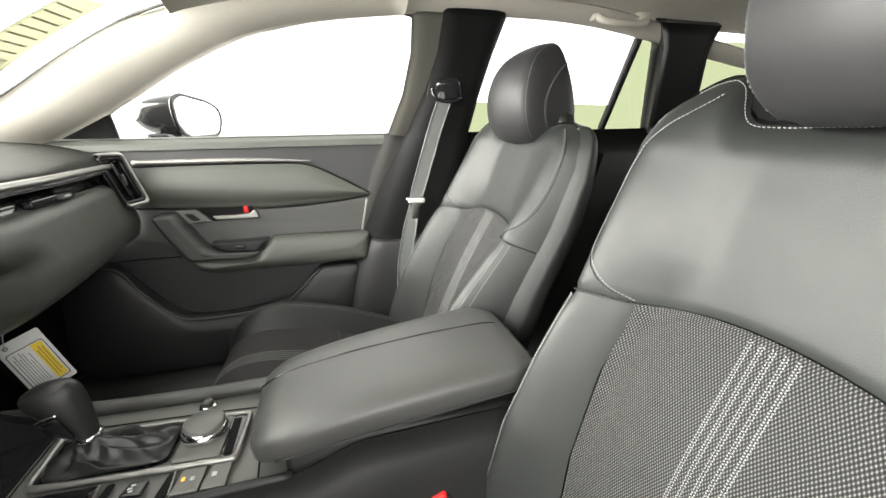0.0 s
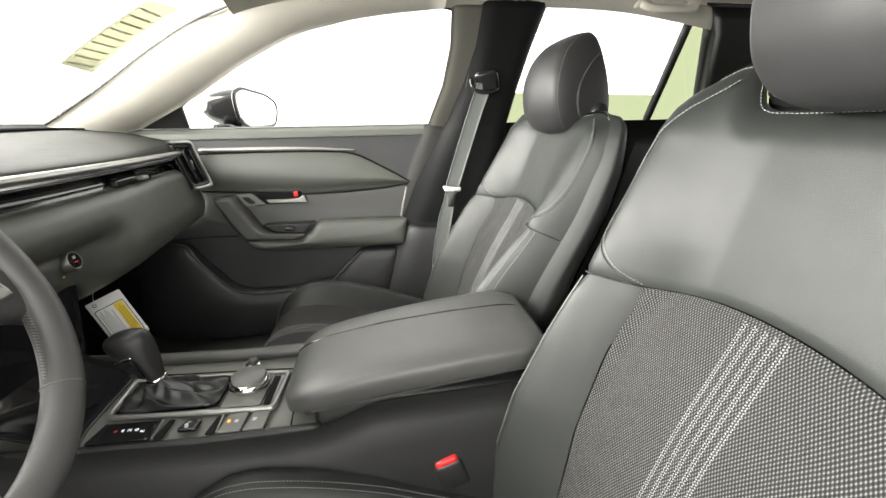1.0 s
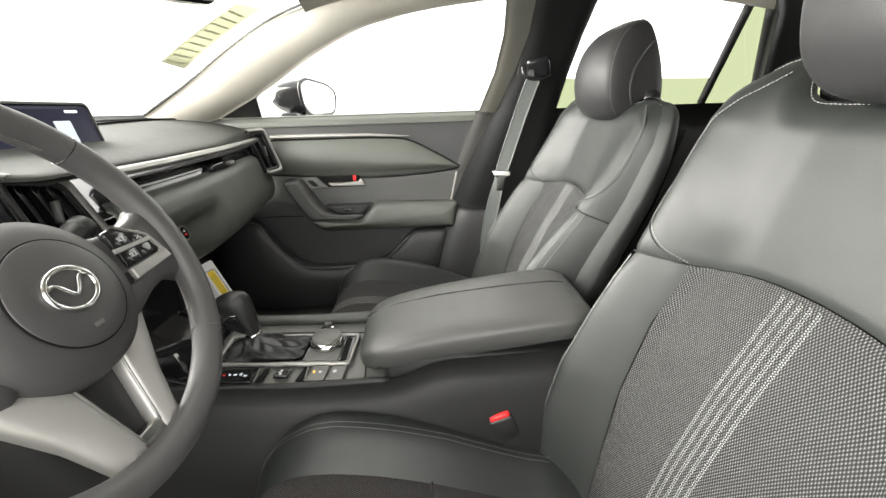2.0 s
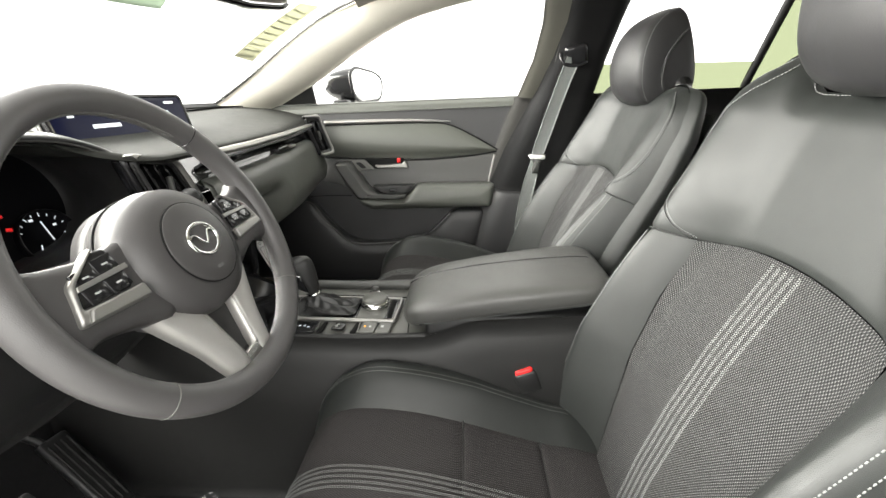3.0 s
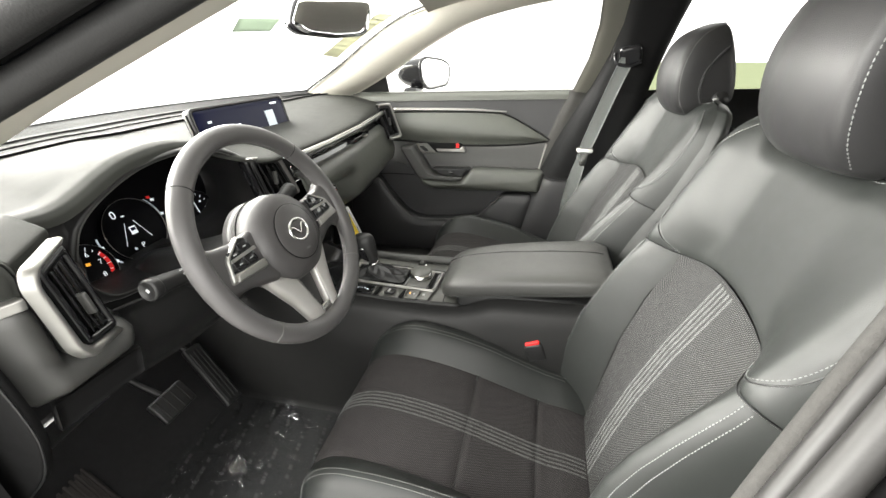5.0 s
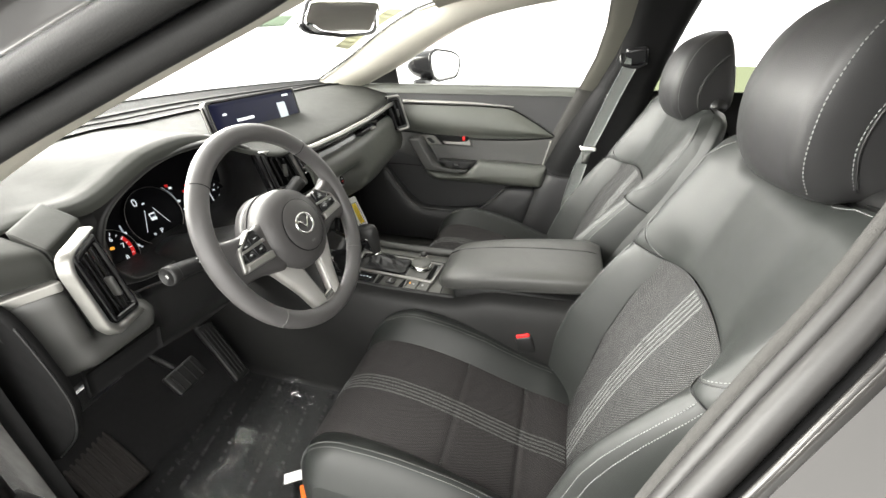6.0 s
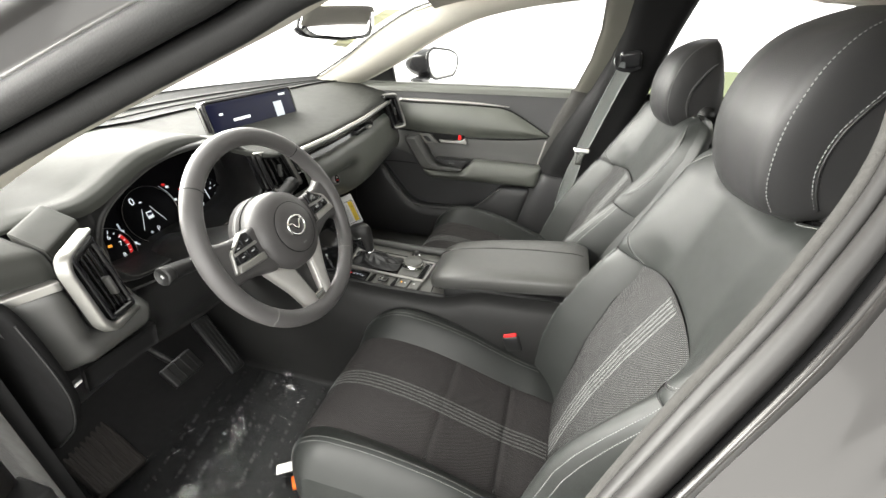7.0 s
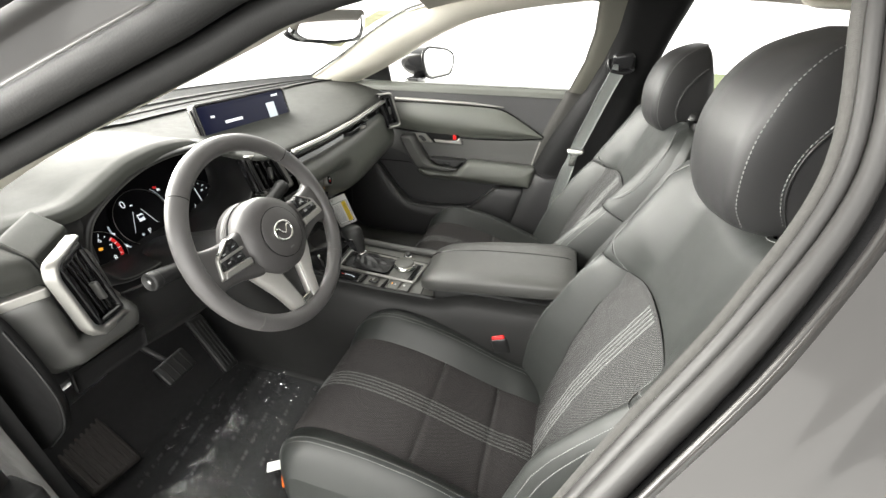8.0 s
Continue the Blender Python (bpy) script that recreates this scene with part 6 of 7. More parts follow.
part("panel", surface("panel", lambda s, r: (door_x(0.3, FLOOR + 0.825 * r) - 0.035 * max(0, ((rear_edge(FLOOR + 0.825 * r) + 0.005) * (1 - s) + 1.10 * s - 0.35) / 0.6), (rear_edge(FLOOR + 0.825 * r) + 0.005) * (1 - s) + 1.10 * s, FLOOR + 0.825 * r), 30, 30, thick=-0.04), DOORHARD, door)
DP = lambda u, v, h: (door_x(u, v) - h, u, v)
part("sill_cap", surface("sill_cap", lambda s, r: (door_x(0.155 + 0.905 * s, 0.765) + interp(r, [0, 0.2, 0.7, 1], [0.020, 0.004, -0.010, -0.012]), 0.155 + 0.905 * s, interp(r, [0, 0.2, 0.7, 1], [0.769, 0.768, 0.752, 0.735])), 40, 14, thick=0.006), PAD, door)
part("silver_line", tube("silver_line", [(door_x(y, 0.70) - 0.014, y, z) for y, z in ((0.87, 0.704), (0.70, 0.702), (0.55, 0.699), (0.41, 0.691))], lambda t: 0.0075 * (1 - 0.75 * t ** 3), 40, 8), SATIN, door, "satin silver trim line")
fin = [(0.90, 0.695), (0.70, 0.695), (0.52, 0.692), (0.42, 0.683), (0.33, 0.64), (0.228, 0.580), (0.35, 0.565), (0.55, 0.560), (0.75, 0.572), (0.90, 0.585)]
part("fin_pad", pillow("fin_pad", rounded(fin, 0.02), DP, 0.008, 0.018, 0.01, ((0.85, 0.635), (0.34, 0.60)), rings=7), PAD, door, "padded grey-black door insert")
midp = [(0.93, 0.580), (0.72, 0.566), (0.45, 0.556), (0.235, 0.572), (0.262, 0.41), (0.60, 0.425), (0.80, 0.46), (0.93, 0.50)]
part("middle_panel", pillow("middle_panel", rounded(midp, 0.01), DP, 0.005, 0.0, 0.004, ((0.8, 0.52), (0.32, 0.49))), SOFT, door)
# armrest with its pull
arm = [(0.540, 0.472), (0.250, 0.464), (0.262, 0.380), (0.45, 0.378), (0.715, 0.384), (0.755, 0.410), (0.762, 0.428), (0.60, 0.426), (0.572, 0.436)]
part("armrest", pillow("armrest", rounded(arm, 0.012), DP, 0.066, 0.006, 0.016, ((0.70, 0.405), (0.32, 0.42)), rings=6), PAD, door)
pull = [(0.840, 0.562), (0.786, 0.566), (0.752, 0.510), (0.722, 0.462), (0.684, 0.444), (0.574, 0.437), (0.590, 0.424), (0.766, 0.427), (0.805, 0.488)]
part("pull_handle", pillow("pull_handle", rounded(pull, 0.010), DP, 0.070, 0.0, 0.010, ((0.80, 0.54), (0.72, 0.44), (0.60, 0.431)), rings=6), SOFT, door)
part("pull_well", pillow("pull_well", rounded([(0.712, 0.470), (0.552, 0.468), (0.580, 0.438), (0.682, 0.445)], 0.006), DP, 0.050, 0.0, 0.004), HARD, door)
part("window_switch", box("window_switch", 0.016, 0.030, 0.010, pose(door_x(0.63, 0.455) - 0.052, 0.630, 0.455, 0, 25, 0), 0.003), GLOSS, door)
hp = part("handle_recess", pillow("handle_recess", rounded([(0.740, 0.569), (0.592, 0.567), (0.572, 0.529), (0.700, 0.529)], 0.006), DP, 0.010, 0.0, 0.003), DARKTRIM, door)
lev = [(0.700, 0.545), (0.640, 0.544), (0.596, 0.547), (0.588, 0.556), (0.581, 0.553), (0.573, 0.530), (0.640, 0.531), (0.690, 0.533)]
part("inner_handle", pillow("inner_handle", rounded(lev, 0.003), DP, 0.018, 0.0, 0.003, ((0.68, 0.539), (0.585, 0.54))), SATIN, hp, "satin silver door handle")
part("lock_tab", box("lock_tab", 0.010, 0.013, 0.018, pose(door_x(0.61, 0.558) - 0.012, 0.608, 0.558), 0.002), RED, hp, "red lock marker")
# dark joints between the door's panels
for jl in ([(0.90, 0.692, 0.006), (0.70, 0.692, 0.006), (0.52, 0.689, 0.006), (0.42, 0.680, 0.007), (0.33, 0.637, 0.007), (0.236, 0.582, 0.007)], [(0.236, 0.578, 0.006), (0.35, 0.562, 0.007), (0.55, 0.556, 0.007), (0.75, 0.568, 0.007), (0.92, 0.582, 0.006)]):
    part("joint", tube("joint", [(door_x(y, z) - h, y, z) for y, z, h in jl], 0.0028, 40, 6), DARKTRIM, door)
part("joint", tube("joint", [(door_x(0.3, z) - 0.004, rear_edge(z) + 0.012, z) for z in (-0.02, 0.18, 0.40, 0.5, 0.585, 0.68, 0.75)], 0.004, 40, 6), DARKTRIM, door)
part("handle_bezel", pillow("handle_bezel", rounded([(0.797, 0.566), (0.740, 0.568), (0.704, 0.529), (0.773, 0.524)], 0.005), DP, 0.013, 0, 0.003), DECK, door, "satin grey handle surround")
part("lock_switch", pillow("lock_switch", rounded([(0.772, 0.556), (0.752, 0.558), (0.730, 0.536), (0.748, 0.533)], 0.006), DP, 0.016, 0, 0.002), GLOSS, door)
# lower pocket
pk = [(1.085, 0.432), (0.953, 0.428), (0.905, 0.36), (0.835, 0.277), (0.785, 0.252), (0.70, 0.248), (0.61, 0.252), (0.53, 0.262), (0.495, 0.285), (0.412, 0.366), (0.285, 0.364), (0.36, 0.10), (0.72, 0.097), (0.90, 0.100), (1.04, 0.112), (1.095, 0.16)]
part("door_pocket", pillow("door_pocket", rounded(pk, 0.025), DP, 0.045, 0.008, 0.012, ((0.93, 0.22), (0.45, 0.19))), DOORHARD, door)
part("pocket_lip", tube("pocket_lip", [(door_x(y, z) - 0.048, y, z) for y, z in ((1.08, 0.430), (0.953, 0.426), (0.905, 0.36), (0.835, 0.277), (0.785, 0.253), (0.70, 0.249), (0.61, 0.253), (0.53, 0.264), (0.495, 0.287), (0.415, 0.362))], 0.0035, 50, 8), SOFT, door)
part("joint", tube("joint", [(door_x(y, z) - 0.003, y, z) for y, z in ((0.98, 0.432), (0.90, 0.434), (0.80, 0.431))], 0.002, 20, 6), DARKTRIM, door)
part("edge_trim", tube("edge_trim", [(door_x(0.3, z) - 0.006, rear_edge(z) + 0.022, z) for z in (0.43, 0.5, 0.565)], 0.004, 16, 8), SATIN, door, "thin bright edge strip")
# window frame and glass
wf = [(1.0, 0.77), (0.877, 0.846), (0.716, 0.928), (0.548, 0.999), (0.434, 1.027), (0.34, 1.044), (0.231, 1.056), (0.135, 1.062), (0.098, 1.045), (0.088, 1.015), (0.106, 0.86), (0.15, 0.762)]
fp = [(side_x(z) + 0.008, y, z) for y, z in wf]
part("window_frame", tube("window_frame", fp, 0.008, 90, 10), RUBBER, door, "black rubber window frame")
part("mirror_sail", pillow("mirror_sail", rounded([(1.04, 0.760), (0.903, 0.762), (0.893, 0.842), (0.92, 0.832), (0.957, 0.811), (1.03, 0.778)], 0.003), lambda u, v, h: (side_x(v) + 0.01 - h, u, v), 0.012, 0, 0.003), HARD, door)
part("glass", surface("glass", lambda s, r: (side_x(0.765 + 0.29 * r) + 0.012, max(0.1, 0.15 - 0.05 * r) + (interp(0.765 + 0.29 * r, [0.765, 0.846, 0.928, 0.999, 1.044, 1.06], [1.0, 0.877, 0.716, 0.548, 0.34, 0.2]) - 0.1) * s, 0.765 + 0.29 * r), 12, 16), GLASS, door).visible_shadow = False

# outside mirror
om = thing("door_mirror", (0.85, 0.8, 0.77), "dark outside door mirror on the passenger side", "door mirror")
OM = basis((0.955, 0.752, 0.828), (0.95, -0.31, 0), (0, 0, 1))
shape = rounded([(-0.125, 0.045), (-0.085, 0.066), (0.06, 0.052), (0.115, 0.03), (0.125, 0.0), (0.10, -0.056), (-0.07, -0.063), (-0.115, -0.03)], 0.03, 5)
mr = [[OM @ Vector((-0.10 * (1 - k) + q[0] * sc, q[1] * sc, -d)) for q in shape] for k, sc, d in ((0, 0.06, 0.125), (0.25, 0.45, 0.115), (0.55, 0.78, 0.085), (0.85, 0.97, 0.04), (1, 1.0, 0.0))]
part("shell", loft("shell", mr, 24, len(shape), caps=True), GLOSS, om)
part("rim", tube("rim", mr[-1], 0.0055, 60, 10, closed=True), GLOSS, om)
part("glass", pillow("glass", shape * 0.93, on(OM @ pose(0, 0, 0.001)), 0.003, 0, 0.001), MIRROR, om)
part("foot", box("foot", 0.12, 0.06, 0.03, pose(0.83, 0.82, 0.765), 0.01), GLOSS, om)

# grab handle over the rear door
gh = thing("grab_handle", (0.5, -0.47, 1.06), "pale grey grab handle on the roof rail", "grab handle")
part("bar", tube("bar", [(0.508, -0.395, 1.072), (0.494, -0.400, 1.057), (0.484, -0.424, 1.048), (0.482, -0.470, 1.046), (0.484, -0.516, 1.047), (0.494, -0.541, 1.054), (0.508, -0.546, 1.070)], 0.0125, 50, 12, flat=0.8), LINER, gh)
for y in (-0.398, -0.543):
    part("mount", box("mount", 0.03, 0.045, 0.03, pose(0.51, y, 1.07), 0.008), LINER, gh)

# seat belt on the pillar
belt = thing("seat_belt", (0.66, 0.05, 0.4), "grey seat belt hanging from the centre pillar", "seat belt")
bw = [(0.600, 0.014, 0.875), (0.616, 0.046, 0.78), (0.628, 0.083, 0.66), (0.63, 0.115, 0.555), (0.635, 0.14, 0.44), (0.64, 0.155, 0.34), (0.64, 0.16, 0.2)]
bp = spline(bw, 40)
wd = Vector((0.42, -0.9, -0.12)).normalized() * 0.026
part("webbing", surface("webbing", lambda s, r: tuple(Vector(bp[round(r * 39)]) + wd * (2 * s - 1) * (1 - 0.25 * math.exp(-((r - 0.52) / 0.05) ** 2))), 6, 40, lambda s, r: (s * 0.047, r * 0.7), thick=0.0015), BELT, belt)
PP = lambda u, v, h: (interp(v, [0.765, 0.88, 0.98], [0.685, 0.64, 0.59]) - h, u, v)
part("guide_plate", pillow("guide_plate", rounded([(0.052, 0.945), (-0.050, 0.940), (-0.056, 0.772), (0.078, 0.780)], 0.022), PP, 0.005, 0, 0.0015), HARD, belt, "black recessed plate on the pillar")
part("guide", box("guide", 0.046, 0.078, 0.070, pose(0.612, 0.006, 0.886, -10, -26, 0), 0.016, 4, (0.8, 0.9)), GLOSS, belt)
part("guide_slot", tube("guide_slot", [(0.603, 0.054, 0.890), (0.597, 0.052, 0.868), (0.595, 0.036, 0.855), (0.595, -0.004, 0.852), (0.600, -0.026, 0.862)], 0.006, 20, 8), GLOSS, belt)
LT = basis((0.622, 0.113, 0.557), (0.25, -0.97, -0.1), (0.05, -0.2, 1))
if (LT.to_3x3() @ Vector((0, 0, 1))).x > 0:
    LT = basis((0.622, 0.113, 0.557), (-0.25, 0.97, 0.1), (0.05, -0.2, 1))
part("tongue", pillow("tongue", rounded([(-0.012, -0.045), (0.012, -0.045), (0.014, -0.005), (0.034, 0.012), (0.03, 0.022), (-0.03, 0.022), (-0.034, 0.012), (-0.014, -0.005)], 0.004), on(LT), 0.004, 0, 0.001), CHROME, belt)
part("tongue_grip", box("tongue_grip", 0.056, 0.014, 0.012, LT @ pose(0, 0.012, 0.003), 0.004), PAPER, belt)

# ---- driver's door opening ----
opening = thing("door_opening", (-0.76, 0.4, 0.8), "grey painted driver's door opening with black rubber seals", "door opening")
part("seal", tube("seal", [(x - 0.034, y, z + 0.006) for x, y, z in AD], 0.0145, 70, 14), RUBBER, opening, "black rubber door seal")
part("seal_web", surface("seal_web", lambda s, r: tuple(spline(AD, 30)[round(s * 29)] + np.array((-0.022 - 0.045 * r, 0.010, 0.006 + 0.030 * r))), 30, 6, thick=0.004), DARKTRIM, opening, "black web between the door seals")
part("seal_lip", tube("seal_lip", [(x - 0.060, y + 0.004, z + 0.030) for x, y, z in AD], 0.0155, 70, 14), RUBBER, opening, "black rubber door seal")
# Third cord is made up, to lay a dark band along the paint.
part("seal_lip", tube("seal_lip", [(x - 0.088, y + 0.04, z + 0.082) for x, y, z in AD], 0.010, 70, 12), RUBBER, opening, "black rubber door seal")
pil = spline(AD, 40)
part("pillar_skin", surface("pillar_skin", lambda s, r: tuple(pil[round(s * 39)] + np.array((-0.062 - 0.028 * math.sin(math.pi * r * 0.8) + 0.05 * r, 0.014 + 0.07 * r, 0.040 + 0.105 * r))), 40, 14, thick=0.004), PAINT, opening, "grey metallic pillar skin")
la, ga = spline(LIP, 60), spline(GAP, 60)


def across(k, h=0.0):
    """A line along the pillar, k of the way from the lip to the gap, h proud of it."""
    return [tuple(a * (1 - k) + b * k + np.array((-0.55, 0.75, 0.3)) * h) for a, b in zip(la, ga)]


def girth(k):
    return lambda t: k * float(np.linalg.norm(la[min(59, round(t * 59))] - ga[min(59, round(t * 59))]))


part("seal_lip", tube("seal_lip", across(0.16, -0.004), girth(0.125), 60, 12, smooth_path=False), FUZZ, opening, "grey flocked trim lip")
part("seal", tube("seal", across(0.42, 0.001), girth(0.135), 60, 16, smooth_path=False), SEALLIT, opening, "grey rubber door seal, paler for the light on it")
part("seal", tube("seal", across(0.75, 0.001), girth(0.195), 60, 16, smooth_path=False), SEALLIT, opening, "grey rubber door seal, paler for the light on it")
part("pillar_gap", surface("pillar_gap", lambda s, r: tuple(la[round(s * 59)] * (1 - 1.07 * r) + ga[round(s * 59)] * 1.07 * r + np.array((0.004, -0.014, -0.004))), 60, 6, thick=0.004), DARKTRIM, opening, "black gap behind the seal")
bd = spline(GAP, 50)
rd = thing("rear_door", (-0.86, -0.4, 0.4), "closed grey metallic rear door", "car door")


def door_skin(s, r):
    q = bd[round(r * 49)]
    k = interp(q[2], [0.0, 0.4, 0.72, 0.80, 1.05], [0.06, 0.075, 0.055, 0.02, 0.0])
    d = 1.35 * s ** 1.7
    k += 0.006 * math.exp(-((d - 0.042) / 0.009) ** 2)
    return (q[0] - 0.005 - k * math.sin(min(1, d / 0.35) * math.pi / 2), q[1] - 0.006 - d, q[2] + 0.010 * min(1, 0.2 + d * 20))


part("skin", surface("skin", door_skin, 130, 50, thick=-0.02), PAINT, rd, "grey metallic door skin")
part("front_edge", tube("front_edge", [tuple(np.add(q, (-0.005, -0.006, 0.003))) for q in GAP], 0.003, 60, 8), PAINT, rd)
sill = setting("sill", box("sill", 0.12, 2.0, 0.10, pose(-0.80, 0.25, -0.05), 0.02), PAINT, "grey painted door sill", "sill")
setting("wall_left_kick", surface("wall_left_kick", lambda s, r: (-0.745 - 0.02 * r, 0.90 + 0.5 * s + 0.06 * (1 - r), FLOOR + 0.72 * r), 8, 12, thick=0.02), DARKTRIM, "black plastic kick panel by the driver's feet", "trim")
setting("wall_right_kick", surface("wall_right_kick", lambda s, r: (0.72, 1.06 + 0.65 * s, FLOOR + 0.72 * r), 8, 12, thick=-0.02), DOORHARD, "black plastic kick panel by the passenger's feet", "trim")
hp_seal = [(-0.775, 0.94, 0.74), (-0.82, 0.95, 0.60), (-0.85, 0.92, 0.42), (-0.87, 0.84, 0.18), (-0.87, 0.74, 0.0), (-0.86, 0.55, -0.06)]
part("seal", tube("seal", hp_seal, 0.014, 50, 12), RUBBER, opening, "black rubber door seal")
part("hinge_pillar", surface("hinge_pillar", lambda s, r: tuple(spline(hp_seal, 20)[round(s * 19)] + np.array((-0.02 - 0.03 * r, 0.015 + 0.12 * r, 0))), 20, 6, thick=0.004), DARKTRIM, opening, "dark painted hinge pillar")


def jamb(lo, hi, wide):
    def fn(s, r):
        z = lo + (hi - lo) * r
        return (side_x(z) + 0.004 + 0.010 * abs(2 * s - 1) ** 6, interp(z, [-0.06, 0.18, 0.40, 0.57, 0.765, 0.88, 0.98, 1.08], [0.34, 0.31, 0.24, 0.18, 0.10, 0.06, 0.045, 0.05]) + 0.06 * s - wide * (1 - s), z)

    return surface("wall_right_jamb", fn, 14, 40, thick=0.02)


setting("wall_right_jamb", jamb(FLOOR, 0.760, 0.0), FUZZ, "grey door jamb lining beside the pillar", "trim")
setting("wall_right_jamb", jamb(0.7602, 1.07, 0.04), JAMB, "grey-beige door jamb edge beside the centre pillar", "trim")
setting("trim", tube("trim", [(side_x(z) - 0.004, interp(z, [0.57, 0.765, 0.88, 0.98, 1.08], [0.18, 0.10, 0.06, 0.045, 0.05]) + 0.026, z) for z in np.linspace(0.56, 1.06, 12)], 0.0055, 40, 8), RUBBER, "black rubber seal along the door jamb", "seal")


def sill_plate(s, r):
    """The step plate below the passenger door, rolling down to the floor."""
    y = 0.36 + 0.74 * s
    return (interp(r, [0, 0.15, 0.55, 0.8, 1], [0.715, 0.69, 0.60, 0.565, 0.55]), y, interp(r, [0, 0.15, 0.55, 0.8, 1], [0.088, 0.092, 0.082, 0.05, FLOOR]) + 0.03 * max(0.0, (y - 0.95) / 0.15) ** 2)


setting("sill_plate", surface("sill_plate", sill_plate, 24, 16, thick=0.012), SOFT, "grey-black plastic step plate below the passenger door", "sill")
setting("baseboard", box("baseboard", 0.03, 1.2, 0.06, pose(-0.735, 0.5, 0.0), 0.01), HARD, "black plastic sill kick trim", "trim")

# rear-view mirror
rv = thing("rear_view_mirror", (0.0, 0.76, 0.98), "frameless rear-view mirror on the windshield", "rear-view mirror")
RV = basis((0.0, 0.735, 0.985), (0.85, -0.52, 0.0), (0.01, 0.016, 1))
if (RV.to_3x3() @ Vector((0, 0, 1))).y > 0:
    RV = basis((0.0, 0.735, 0.985), (-0.85, 0.52, 0.0), (0.01, 0.016, 1))
mo = rounded([(-0.112, -0.014), (-0.088, -0.032), (0.0, -0.040), (0.085, -0.034), (0.100, 0.0), (0.105, 0.036), (-0.085, 0.036)], 0.014)
part("case", pillow("case", mo, on(RV @ pose(0, 0, -0.03)), 0.028, 0, 0.012), GLOSS, rv)
part("glass", pillow("glass", mo * 0.95, on(RV @ pose(0, 0, -0.003)), 0.004, 0, 0.001), MIRROR, rv)
part("arm", tube("arm", [RV @ Vector((0, 0.01, -0.03)), (0.0, 0.82, 1.02), (0.0, 0.84, 1.05)], 0.012, 12, 10), HARD, rv)

# stickers on the windshield
def on_glass(u0, v0):
    return lambda u, v, h: tuple(np.array(windshield(u, v)) - np.array((0, 0.5, 0.866)) * (0.003 + h))


def glass_patch(name, c, mat):
    a = np.array(c, float)
    fn = lambda s, r: on_glass(0, 0)(*((a[0] * (1 - s) + a[1] * s) * (1 - r) + (a[3] * (1 - s) + a[2] * s) * r), 0)
    return surface(name, fn, 8, 5, thick=-0.0006)


s1 = thing("windshield_sticker", windshield(0.85, 0.4), "long pale paper sticker on the windshield corner", "sticker")
part("sheet", glass_patch("sheet", [(0.866, 0.42), (0.925, 0.385), (0.876, 0.83), (0.822, 0.825)], STICKER), STICKER, s1)
for k in range(9):
    q = 0.43 + 0.043 * k
    a = 0.872 - 0.045 * (q - 0.42) / 0.41
    part("print_line", glass_patch("print_line", [(a, q), (a + 0.042, q - 0.012), (a + 0.0415, q - 0.005), (a - 0.0005, q + 0.007)], STICKER_GREEN), STICKER_GREEN, s1)
s2 = thing("windshield_sticker", windshield(0.53, 0.66), "small greenish paper sticker on the windshield", "sticker")
part("sheet", glass_patch("sheet", [(0.50, 0.61), (0.60, 0.63), (0.57, 0.72), (0.46, 0.70)], STICKER_GREEN), STICKER_GREEN, s2)

# hanging tag below the dashboard, cards and film on the floor
tag = thing("hang_tag", (0.30, 0.93, 0.40), "white hanging card with a yellow warning band", "tag")
TV = Vector((0.011, 0.045, 0.092))
TW = Vector((0.037, -0.042, 0.028)).cross(TV)
TG = basis((0.26, 0.918, 0.370), TV.cross(TW), TV) @ Matrix.Scale(1.1, 4)
card = part("card", pillow("card", rounded([(-0.030, -0.051), (0.030, -0.051), (0.030, 0.051), (-0.030, 0.051)], 0.004), on(TG), 0.0008, 0, 0.0003), PAPER, tag)
part("band", box("band", 0.015, 0.070, 0.0006, TG @ pose(0.0145, -0.006, 0.0011), 0, 1), YELLOW, card, "yellow warning band")
part("frame_line", frame_mesh("frame_line", rounded([(-0.024, -0.042), (0.024, -0.042), (0.024, 0.030), (-0.024, 0.030)], 0.004), rounded([(-0.0255, -0.0435), (0.0255, -0.0435), (0.0255, 0.0315), (-0.0255, 0.0315)], 0.005), 0.0005, TG @ pose(0, 0, 0.0008)), INK, card)
part("print_lines", bar_text("print_lines", [(0.0, 0.9), (0.0, 1.0), (0.0, 0.85), (0.0, 1.0), (0.0, 0.95), (0.0, 0.7), (0.0, 0.9)], lambda u, v, h: TG @ Vector((-0.021 - v * 0.9, -0.036 + u, 0.0008 + h)), 0.062, 0.0038, 0.0003), FAINTINK, card)
part("print_lines", bar_text("print_lines", [(0.0, 0.9), (0.0, 1.0), (0.1, 0.95)], lambda u, v, h: TG @ Vector((0.0095 - v * 0.9, -0.036 + u, 0.0015 + h)), 0.058, 0.0045, 0.0003), OLIVE, card)
part("eyelet", turned("eyelet", [(0.0022, 0), (0.0035, 0.0006), (0.0035, 0.0012), (0.0022, 0.0014)], TG @ pose(-0.018, 0.042, 0.0004), 14, False), INK, card)
part("string", tube("string", [TG @ Vector((-0.018, 0.042, 0.001)), TG @ Vector((-0.01, 0.06, 0.006)), (0.275, 0.955, 0.45)], 0.0008, 12, 5), PAPER, tag)

mat_ = thing("floor_mat", (-0.38, 0.95, FLOOR), "black floor mat under clear protective film", "floor mat")
part("pile", surface("pile", lambda s, r: (-0.66 + 0.48 * s, 0.55 + 0.72 * r, FLOOR + 0.010 + 0.002 * noise.noise((s * 9, r * 9, 0)) + 0.10 * max(0, (r - 0.85)) ), 40, 50, thick=0.008), CARPET, mat_)


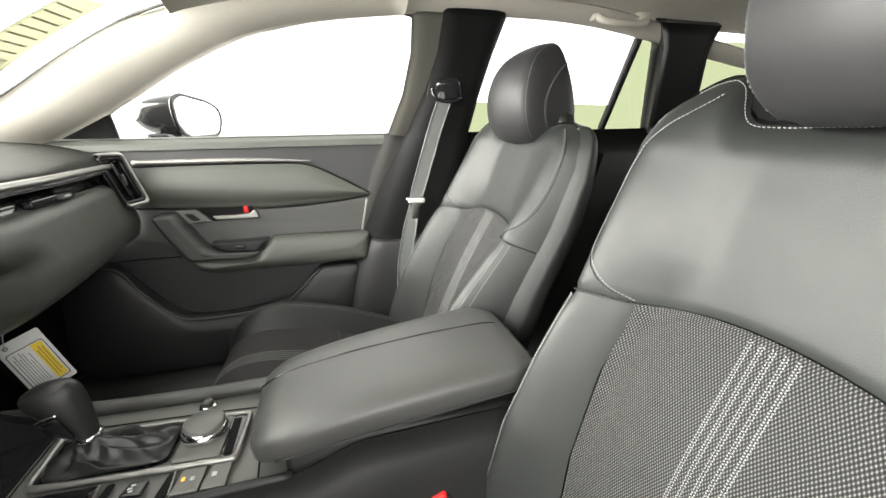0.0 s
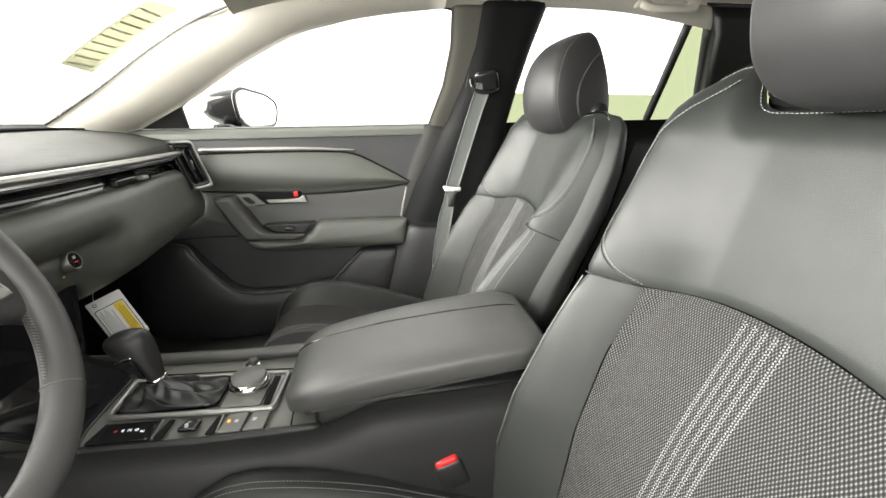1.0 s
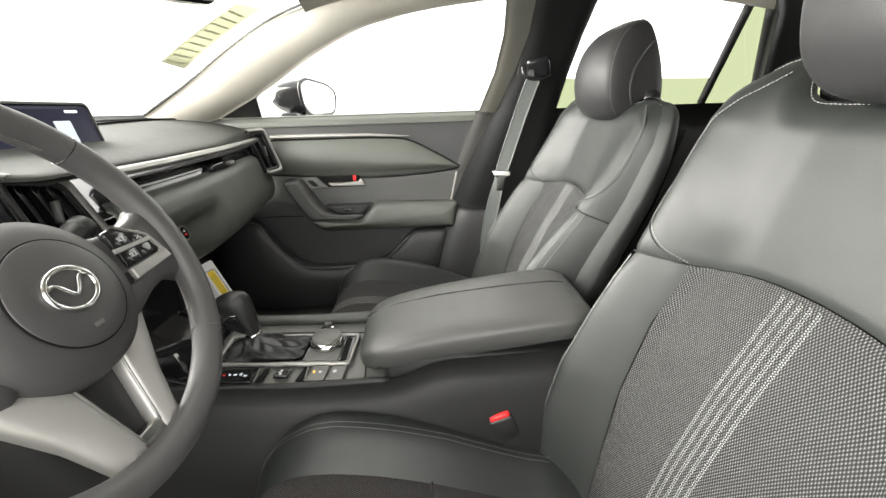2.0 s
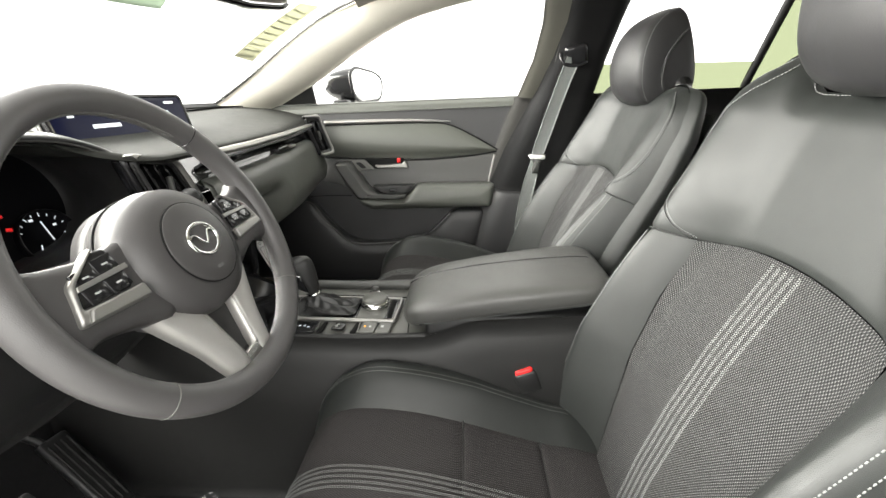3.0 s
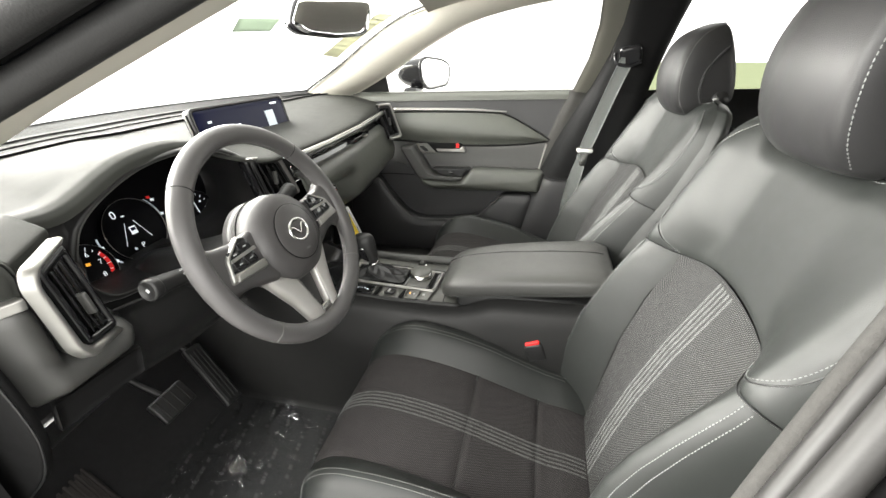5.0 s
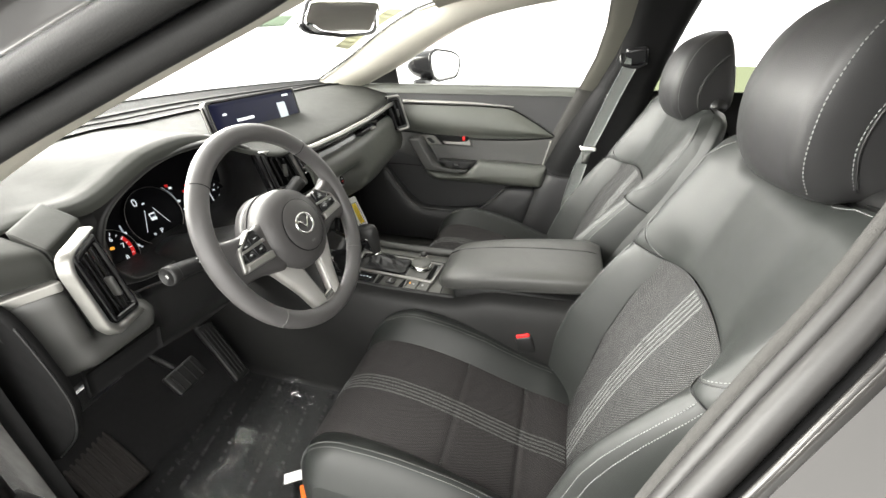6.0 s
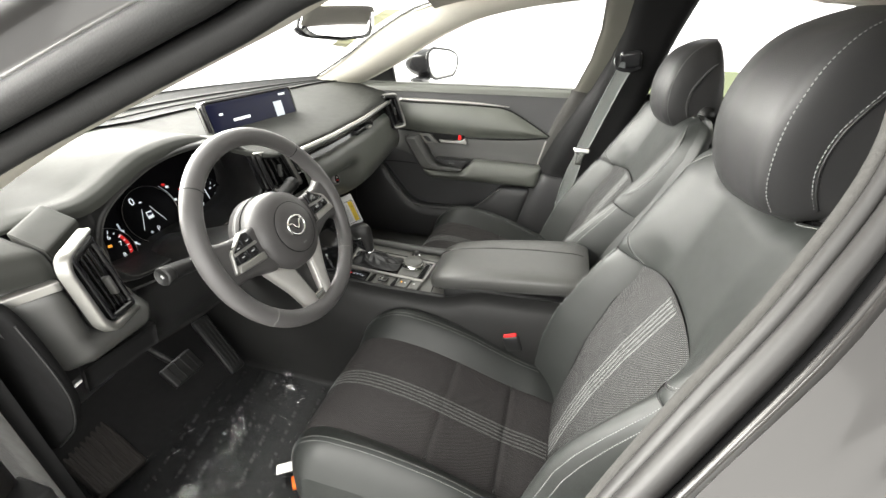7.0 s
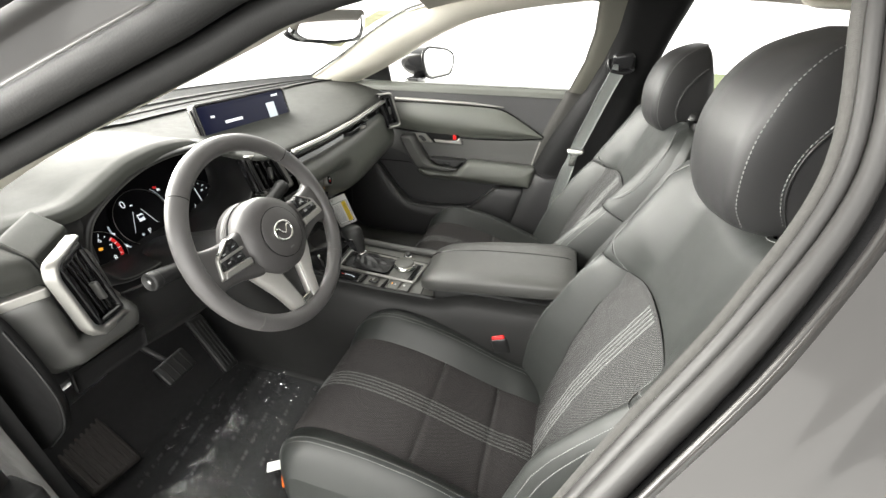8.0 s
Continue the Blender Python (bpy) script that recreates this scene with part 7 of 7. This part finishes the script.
# ---- cards under the driver's seat ----
wc = thing("floor_card", (-0.47, 0.752, FLOOR + 0.02), "small white card on the film by the driver's seat", "tag")
WC = pose(-0.470, 0.752, FLOOR + 0.036, 4, -3, -58)
part("card", pillow("card", rounded([(-0.036, -0.012), (0.036, -0.012), (0.036, 0.014), (-0.036, 0.014)], 0.002), on(WC), 0.0015, 0, 0.0004), PAPER, wc)
part("eyelet", turned("eyelet", [(0.0015, 0), (0.0026, 0.0008), (0.0015, 0.001)], WC @ pose(-0.029, 0.0, 0.0012), 12, False), INK, wc)
oc = thing("orange_card", (-0.496, 0.708, FLOOR + 0.02), "small folded orange card on the film by the driver's seat", "tag")
OC = pose(-0.496, 0.708, FLOOR + 0.036, 6, 4, -50)
part("card", pillow("card", rounded([(-0.02, -0.018), (0.02, -0.018), (0.018, 0.017), (-0.02, 0.016)], 0.003), on(OC), 0.006, 0.002, 0.002), ORANGE, oc)
part("fold", tube("fold", [OC @ Vector((-0.018, 0.0, 0.009)), OC @ Vector((0.0, 0.002, 0.0095)), OC @ Vector((0.017, 0.004, 0.009))], 0.001, 10, 5), ORANGE, oc)

# ---- film over the driver's mat ----
film = thing("protective_film", (-0.42, 0.9, FLOOR + 0.02), "crinkled clear plastic film with faint print over the floor mat", "plastic film")


def ridged(x, y, k):
    return 1 - abs(noise.noise((x, y, k))) * 2


def film_z(x, y):
    t = max(0.0, (y - 1.16)) * 0.14
    broad = 0.0014 * noise.noise((x * 7, y * 7, 1))
    crease = 0.005 * max(0.0, ridged(x * 9, y * 7, 3)) ** 22 + 0.0035 * max(0.0, ridged(x * 23 + 5, y * 19, 9)) ** 24
    return FLOOR + 0.021 + t + broad + crease


sheet = part("sheet", surface("sheet", lambda s, r: (-0.67 + 0.50 * s, 0.50 + 0.78 * r, film_z(-0.67 + 0.50 * s, 0.50 + 0.78 * r)), 130, 180), FILM, film)
sheet.visible_shadow = False
random.seed(4)
rows_ = []
for row in range(12):
    y0 = 0.60 + 0.058 * row
    spans = []
    u = 0.02
    while u < 0.95:
        w = random.uniform(0.012, 0.03)
        if random.random() < 0.8:
            spans.append((u, u + w))
        u += w + random.choice((0.005, 0.005, 0.03))
    bars = [mesh_of("bar", [(-0.64 + q * 0.46 + 0.25 * dy, y0 + dy + 0.1 * q, film_z(-0.64 + q * 0.46, y0) - 0.004) for q in sp for dy in (0.0, 0.011)], [(0, 1, 3, 2)], smooth=False) for sp in spans]
    rows_ += bars
tagged(part("print_rows", join("print_rows", rows_), FAINT, film), "faint unreadable black print on the film", kind="stuff")
random.seed(11)


def crease(x, y, a, length, wide, high):
    """A sharp little ridge in the film."""
    ca, sa = math.cos(a), math.sin(a)
    bow = random.uniform(-0.3, 0.3) * length
    v = []
    for k in range(7):
        t = k / 6
        u, w = (t - 0.5) * length, bow * 4 * t * (1 - t) + random.uniform(-0.06, 0.06) * length
        e = math.sin(math.pi * t) ** 0.6
        for side, h in ((-1, 0.0), (0, 1.0), (1, 0.0)):
            px, py = x + u * ca - (w + side * wide) * sa, y + u * sa + (w + side * wide) * ca
            v.append((px, py, film_z(px, py) + 0.0006 + high * e * h))
    return mesh_of("crease", v, grid_faces(7, 3), smooth=False)


# Clusters of these glossier ridges, put where the film should glint.
clusters = [(-0.215, 0.93, 0.02, 6, 1.9), (-0.50, 1.04, 0.06, 7, 0.7), (-0.33, 1.08, 0.05, 4, 0.6), (-0.215, 0.93, 0.03, 7, 1.0), (-0.25, 0.89, 0.035, 5, 0.8), (-0.37, 0.97, 0.06, 8, 0.6), (-0.45, 1.08, 0.05, 6, 0.9), (-0.33, 0.86, 0.08, 10, 0.5), (-0.56, 0.88, 0.07, 8, 0.5), (-0.40, 0.72, 0.07, 5, 0.5), (-0.52, 0.70, 0.06, 4, 0.5), (-0.42, 0.92, 0.16, 14, 0.3)]
bits = []
for x, y, spread, n, size in clusters:
    a0 = random.uniform(0, 3)
    for i in range(n):
        bits.append(crease(min(-0.19, max(-0.65, x + random.gauss(0, spread))), y + random.gauss(0, spread), a0 + random.gauss(0, 0.6), random.uniform(0.015, 0.05) * (0.5 + size), random.uniform(0.0006, 0.0018) * (0.6 + size), random.uniform(0.001, 0.004)))
c = tagged(part("creases", join("creases", bits), FILMGLINT, film), "sharp glinting creases in the clear film", kind="stuff")
c.visible_shadow = False

# ---- the driver's door, open ----
dd = thing("driver_door", (-0.85, 0.98, FLOOR), "opened driver's door with dark inner trim", "car door")
HN = basis((-0.83, 0.955, 0.0), (-0.42, 0.9, 0), (0, 0, 1))
part("outer_skin", pillow("outer_skin", rounded([(0.0, -0.08), (0.97, -0.06), (1.02, 0.72), (0.0, 0.67)], 0.05), on(HN), 0.045, 0.0, 0.01), PAINT, dd)
part("inner_panel", pillow("inner_panel", rounded([(0.0, -0.05), (0.95, -0.02), (1.0, 0.7), (0.0, 0.66)], 0.05), on(HN @ pose(0, 0, 0, 0, 180, 0) @ Matrix.Diagonal((-1, 1, 1, 1))), 0.04, 0.01, 0.015), DARKTRIM, dd)
part("hinge", box("hinge", 0.06, 0.08, 0.05, pose(-0.815, 0.95, 0.3), 0.008), HARD, dd)
part("hinge", box("hinge", 0.06, 0.08, 0.05, pose(-0.815, 0.95, 0.12), 0.008), HARD, dd)
